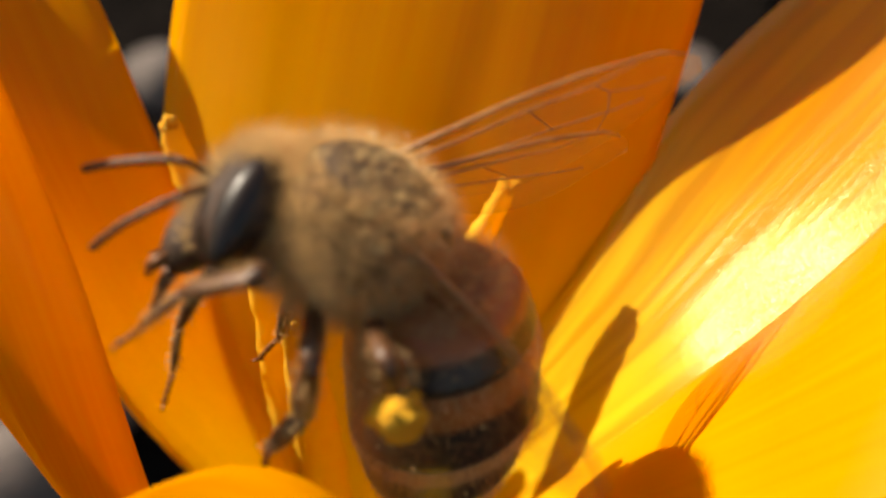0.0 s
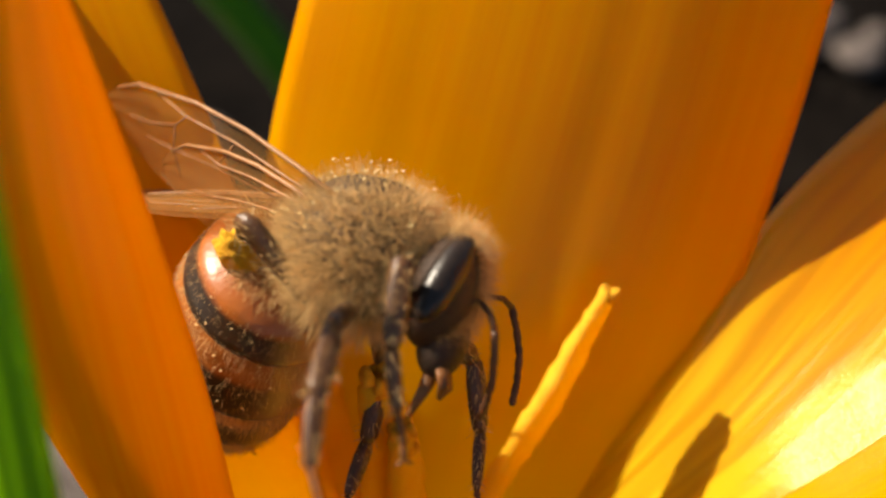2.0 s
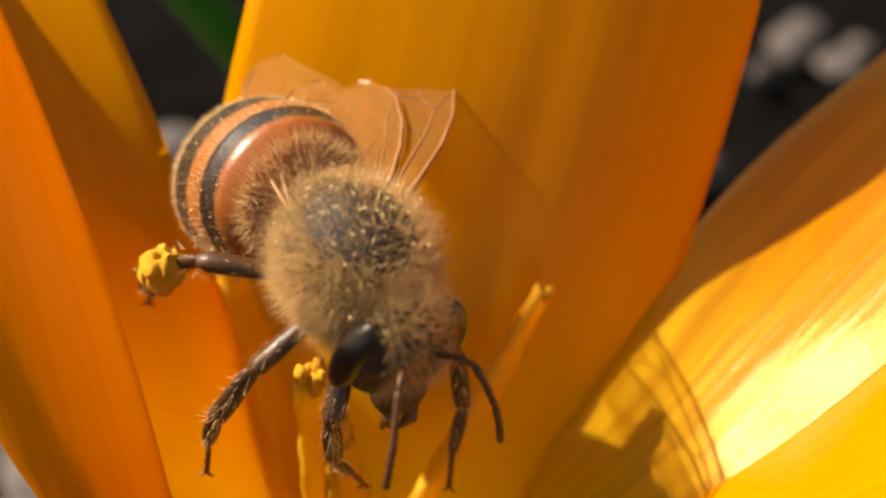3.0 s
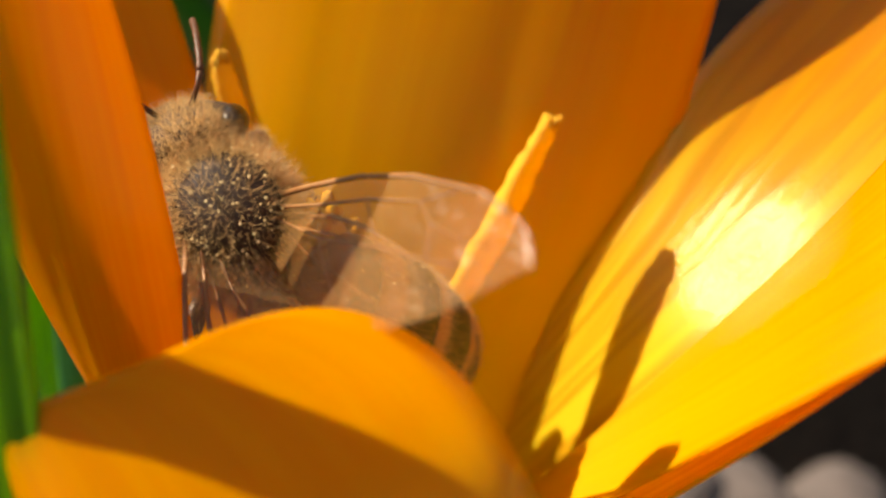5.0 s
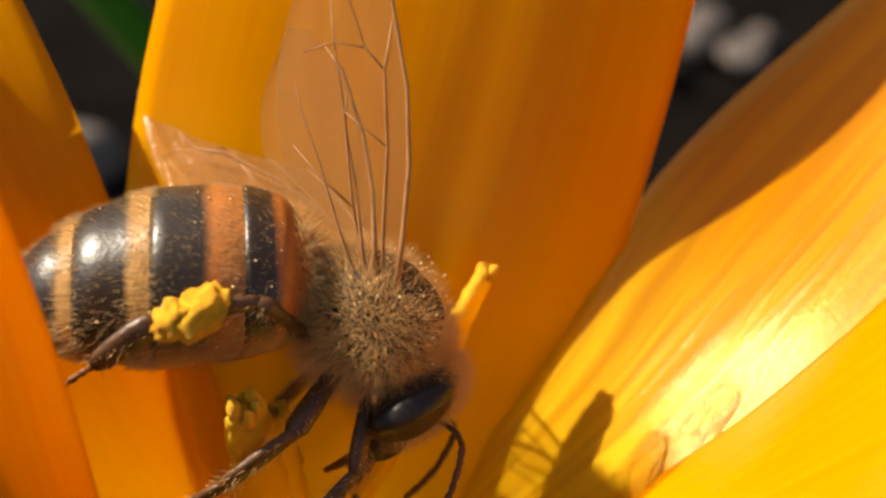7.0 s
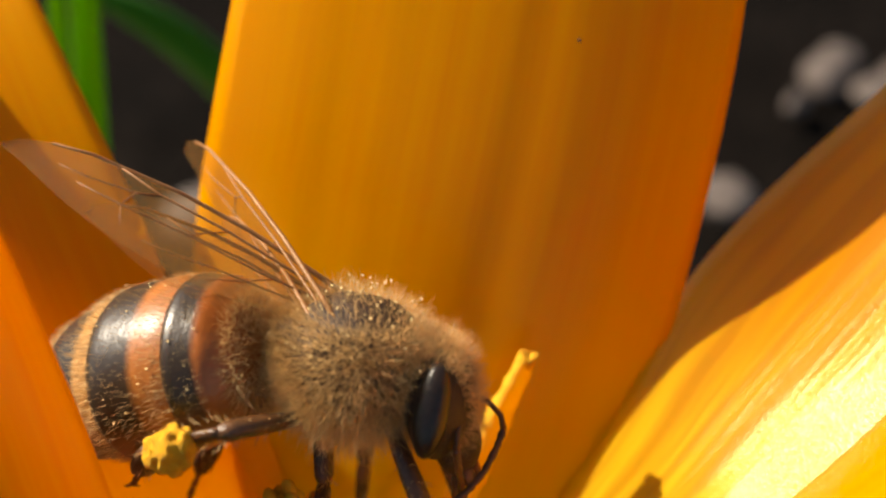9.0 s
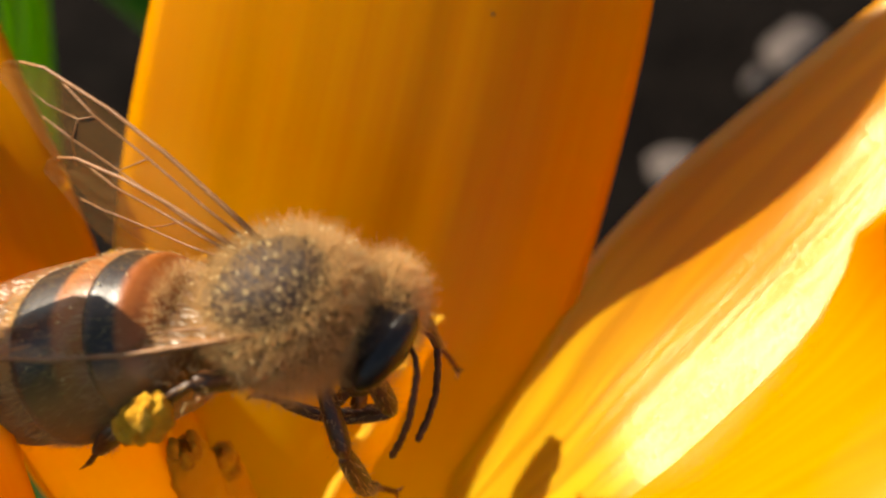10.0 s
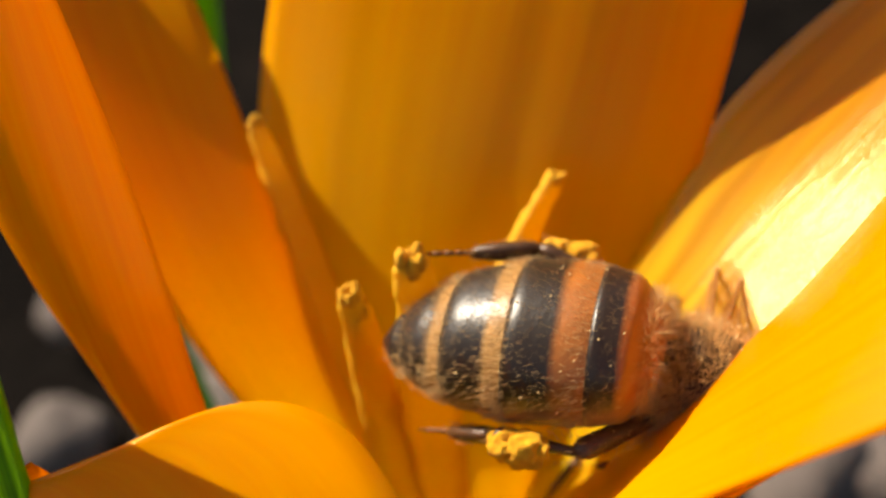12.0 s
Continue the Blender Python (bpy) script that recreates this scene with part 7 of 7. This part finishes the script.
    walk(antennae["L"], [
        (0.00, mpose(1.45, 0.32, -0.35, -44.1, 16.4, 16.9)),
        (0.50, mpose(1.45, 0.32, -0.35, -10.4, 24.5, 53.3)),
        (0.80, mpose(1.45, 0.32, -0.35, -9.5, -7.0, 9.4)),
        (1.20, mpose(1.45, 0.32, -0.35, -0.7, 2.4, -5.9)),
        (1.60, mpose(1.45, 0.32, -0.35, 8.8, 9.2, -2.4)),
        (2.00, mpose(1.45, 0.32, -0.35, -0.5, 2.1, 8.9)),
        (2.40, mpose(1.45, 0.32, -0.35, -8.6, -8.4, -5.0)),
        (2.80, mpose(1.45, 0.32, -0.35, 2.1, -5.9, -3.5)),
        (3.20, mpose(1.45, 0.32, -0.35, 9.0, 4.3, 9.3)),
        (3.60, mpose(1.45, 0.32, -0.35, -3.5, 8.3, -5.6)),
        (4.00, mpose(1.45, 0.32, -0.35, -8.2, -1.1, -3.7)),
        (4.40, mpose(1.45, 0.32, -0.35, 3.6, -9.2, 8.7)),
        (4.80, mpose(1.45, 0.32, -0.35, 7.8, -3.2, -5.2)),
        (5.20, mpose(1.45, 0.32, -0.35, -5.6, 6.9, -4.5)),
        (5.60, mpose(1.45, 0.32, -0.35, -6.3, 7.6, 8.6)),
        (6.00, mpose(1.45, 0.32, -0.35, -18.2, 16.7, -9.0)),
        (6.40, mpose(1.45, 0.32, -0.35, 6.4, -8.6, -5.0)),
        (6.80, mpose(1.45, 0.32, -0.35, -7.1, -0.3, 9.0)),
        (7.20, mpose(1.45, 0.32, -0.35, -5.4, 8.3, -4.7)),
        (7.60, mpose(1.45, 0.32, -0.35, 7.6, 5.3, -4.5)),
        (8.00, mpose(1.45, 0.32, -0.35, 3.5, -6.3, 8.8)),
        (8.50, mpose(1.45, 0.32, -0.35, 7.4, 57.8, 32.9)),
        (9.00, mpose(1.45, 0.32, -0.35, -63.9, 37.0, -41.0)),
        (9.25, mpose(1.45, 0.32, -0.35, -37.9, 2.6, -34.0)),
        (9.50, mpose(1.45, 0.32, -0.35, -12.0, -31.3, -43.2)),
        (10.00, mpose(1.45, 0.32, -0.35, -47.1, -8.0, -38.9)),
        (10.50, mpose(1.45, 0.32, -0.35, -41.8, 13.1, -54.4)),
        (10.80, mpose(1.45, 0.32, -0.35, 8.9, 4.9, -2.9)),
        (11.20, mpose(1.45, 0.32, -0.35, -1.3, 8.6, -5.9)),
        (11.60, mpose(1.45, 0.32, -0.35, -8.9, 0.3, 8.8)),
        (12.00, mpose(1.45, 0.32, -0.35, 2.3, -8.7, -3.1)),
    ])
    walk(antennae["R"], [
        (0.00, mpose(1.45, -0.32, -0.35, -44.4, 35.1, 48.8)),
        (0.25, mpose(1.45, -0.32, -0.35, -33.9, 17.6, 13.0)),
        (0.50, mpose(1.45, -0.32, -0.35, -15.5, 9.0, -23.2)),
        (0.80, mpose(1.45, -0.32, -0.35, -0.8, 7.5, 2.6)),
        (1.20, mpose(1.45, -0.32, -0.35, 8.8, -3.4, 6.0)),
        (1.60, mpose(1.45, -0.32, -0.35, 0.4, -9.0, -8.7)),
        (2.00, mpose(1.45, -0.32, -0.35, 50.9, 19.9, 1.7)),
        (2.50, mpose(1.45, -0.32, -0.35, 35.8, 33.7, -17.0)),
        (2.80, mpose(1.45, -0.32, -0.35, 8.3, 6.2, -8.2)),
        (3.20, mpose(1.45, -0.32, -0.35, -2.9, -5.4, 2.0)),
        (3.60, mpose(1.45, -0.32, -0.35, -8.9, -7.7, 7.4)),
        (4.00, mpose(1.45, -0.32, -0.35, 3.8, 1.6, -8.4)),
        (4.50, mpose(1.45, -0.32, -0.35, -20.2, 35.1, -48.3)),
        (4.80, mpose(1.45, -0.32, -0.35, -4.8, 3.4, 6.9)),
        (5.20, mpose(1.45, -0.32, -0.35, -6.6, -7.9, -7.9)),
        (5.60, mpose(1.45, -0.32, -0.35, 5.9, -6.8, 0.7)),
        (6.00, mpose(1.45, -0.32, -0.35, 14.6, 20.9, 6.2)),
        (6.40, mpose(1.45, -0.32, -0.35, -7.5, 8.2, -8.7)),
        (6.80, mpose(1.45, -0.32, -0.35, -5.3, 0.3, 0.7)),
        (7.20, mpose(1.45, -0.32, -0.35, 7.1, -9.1, 7.0)),
        (7.60, mpose(1.45, -0.32, -0.35, 4.6, -4.3, -8.2)),
        (8.00, mpose(1.45, -0.32, -0.35, -8.2, 6.4, -0.1)),
        (8.25, mpose(1.45, -0.32, -0.35, -32.1, 36.1, -1.0)),
        (8.50, mpose(1.45, -0.32, -0.35, -75.6, 60.9, -26.9)),
        (8.75, mpose(1.45, -0.32, -0.35, -13.2, 55.8, -25.7)),
        (9.00, mpose(1.45, -0.32, -0.35, 42.5, 52.6, -32.8)),
        (9.25, mpose(1.45, -0.32, -0.35, 16.1, 13.7, -21.0)),
        (9.50, mpose(1.45, -0.32, -0.35, -17.5, -15.4, 6.7)),
        (10.00, mpose(1.45, -0.32, -0.35, 19.5, 8.8, -38.5)),
        (10.50, mpose(1.45, -0.32, -0.35, -4.9, 36.8, -12.2)),
        (10.80, mpose(1.45, -0.32, -0.35, -0.9, -5.0, 8.1)),
        (11.20, mpose(1.45, -0.32, -0.35, -8.4, -9.0, -6.8)),
        (11.60, mpose(1.45, -0.32, -0.35, 1.7, 0.9, -0.8)),
        (12.00, mpose(1.45, -0.32, -0.35, 9.4, 8.2, 8.9)),
    ])
    walk(pushed_stamen, [
        (0.00, mpose(0.00, 0.00, 0.00, -1.3, -5.2, -0.1)),
        (2.70, mpose(0.00, 0.00, 0.00, -1.3, -5.2, -0.1)),
        (4.20, mpose(0.00, 0.00, 0.00, 1.5, -5.3, -0.2)),
        (5.00, mpose(0.00, 0.00, 0.00, 1.5, -5.3, -0.2)),
        (5.25, mpose(0.00, 0.00, 0.00, -8.5, -4.8, -0.2)),
        (5.85, mpose(0.00, 0.00, 0.00, -8.5, -4.8, -0.2)),
        (6.30, mpose(0.00, 0.00, 0.00, 1.5, -5.3, -0.2)),
        (10.50, mpose(0.00, 0.00, 0.00, 1.5, -5.3, -0.2)),
        (11.00, mpose(0.00, 0.00, 0.00, 0.0, -0.0, 0.0)),
        (12.00, mpose(0.00, 0.00, 0.00, 0.0, -0.0, 0.0)),
    ])


motions()
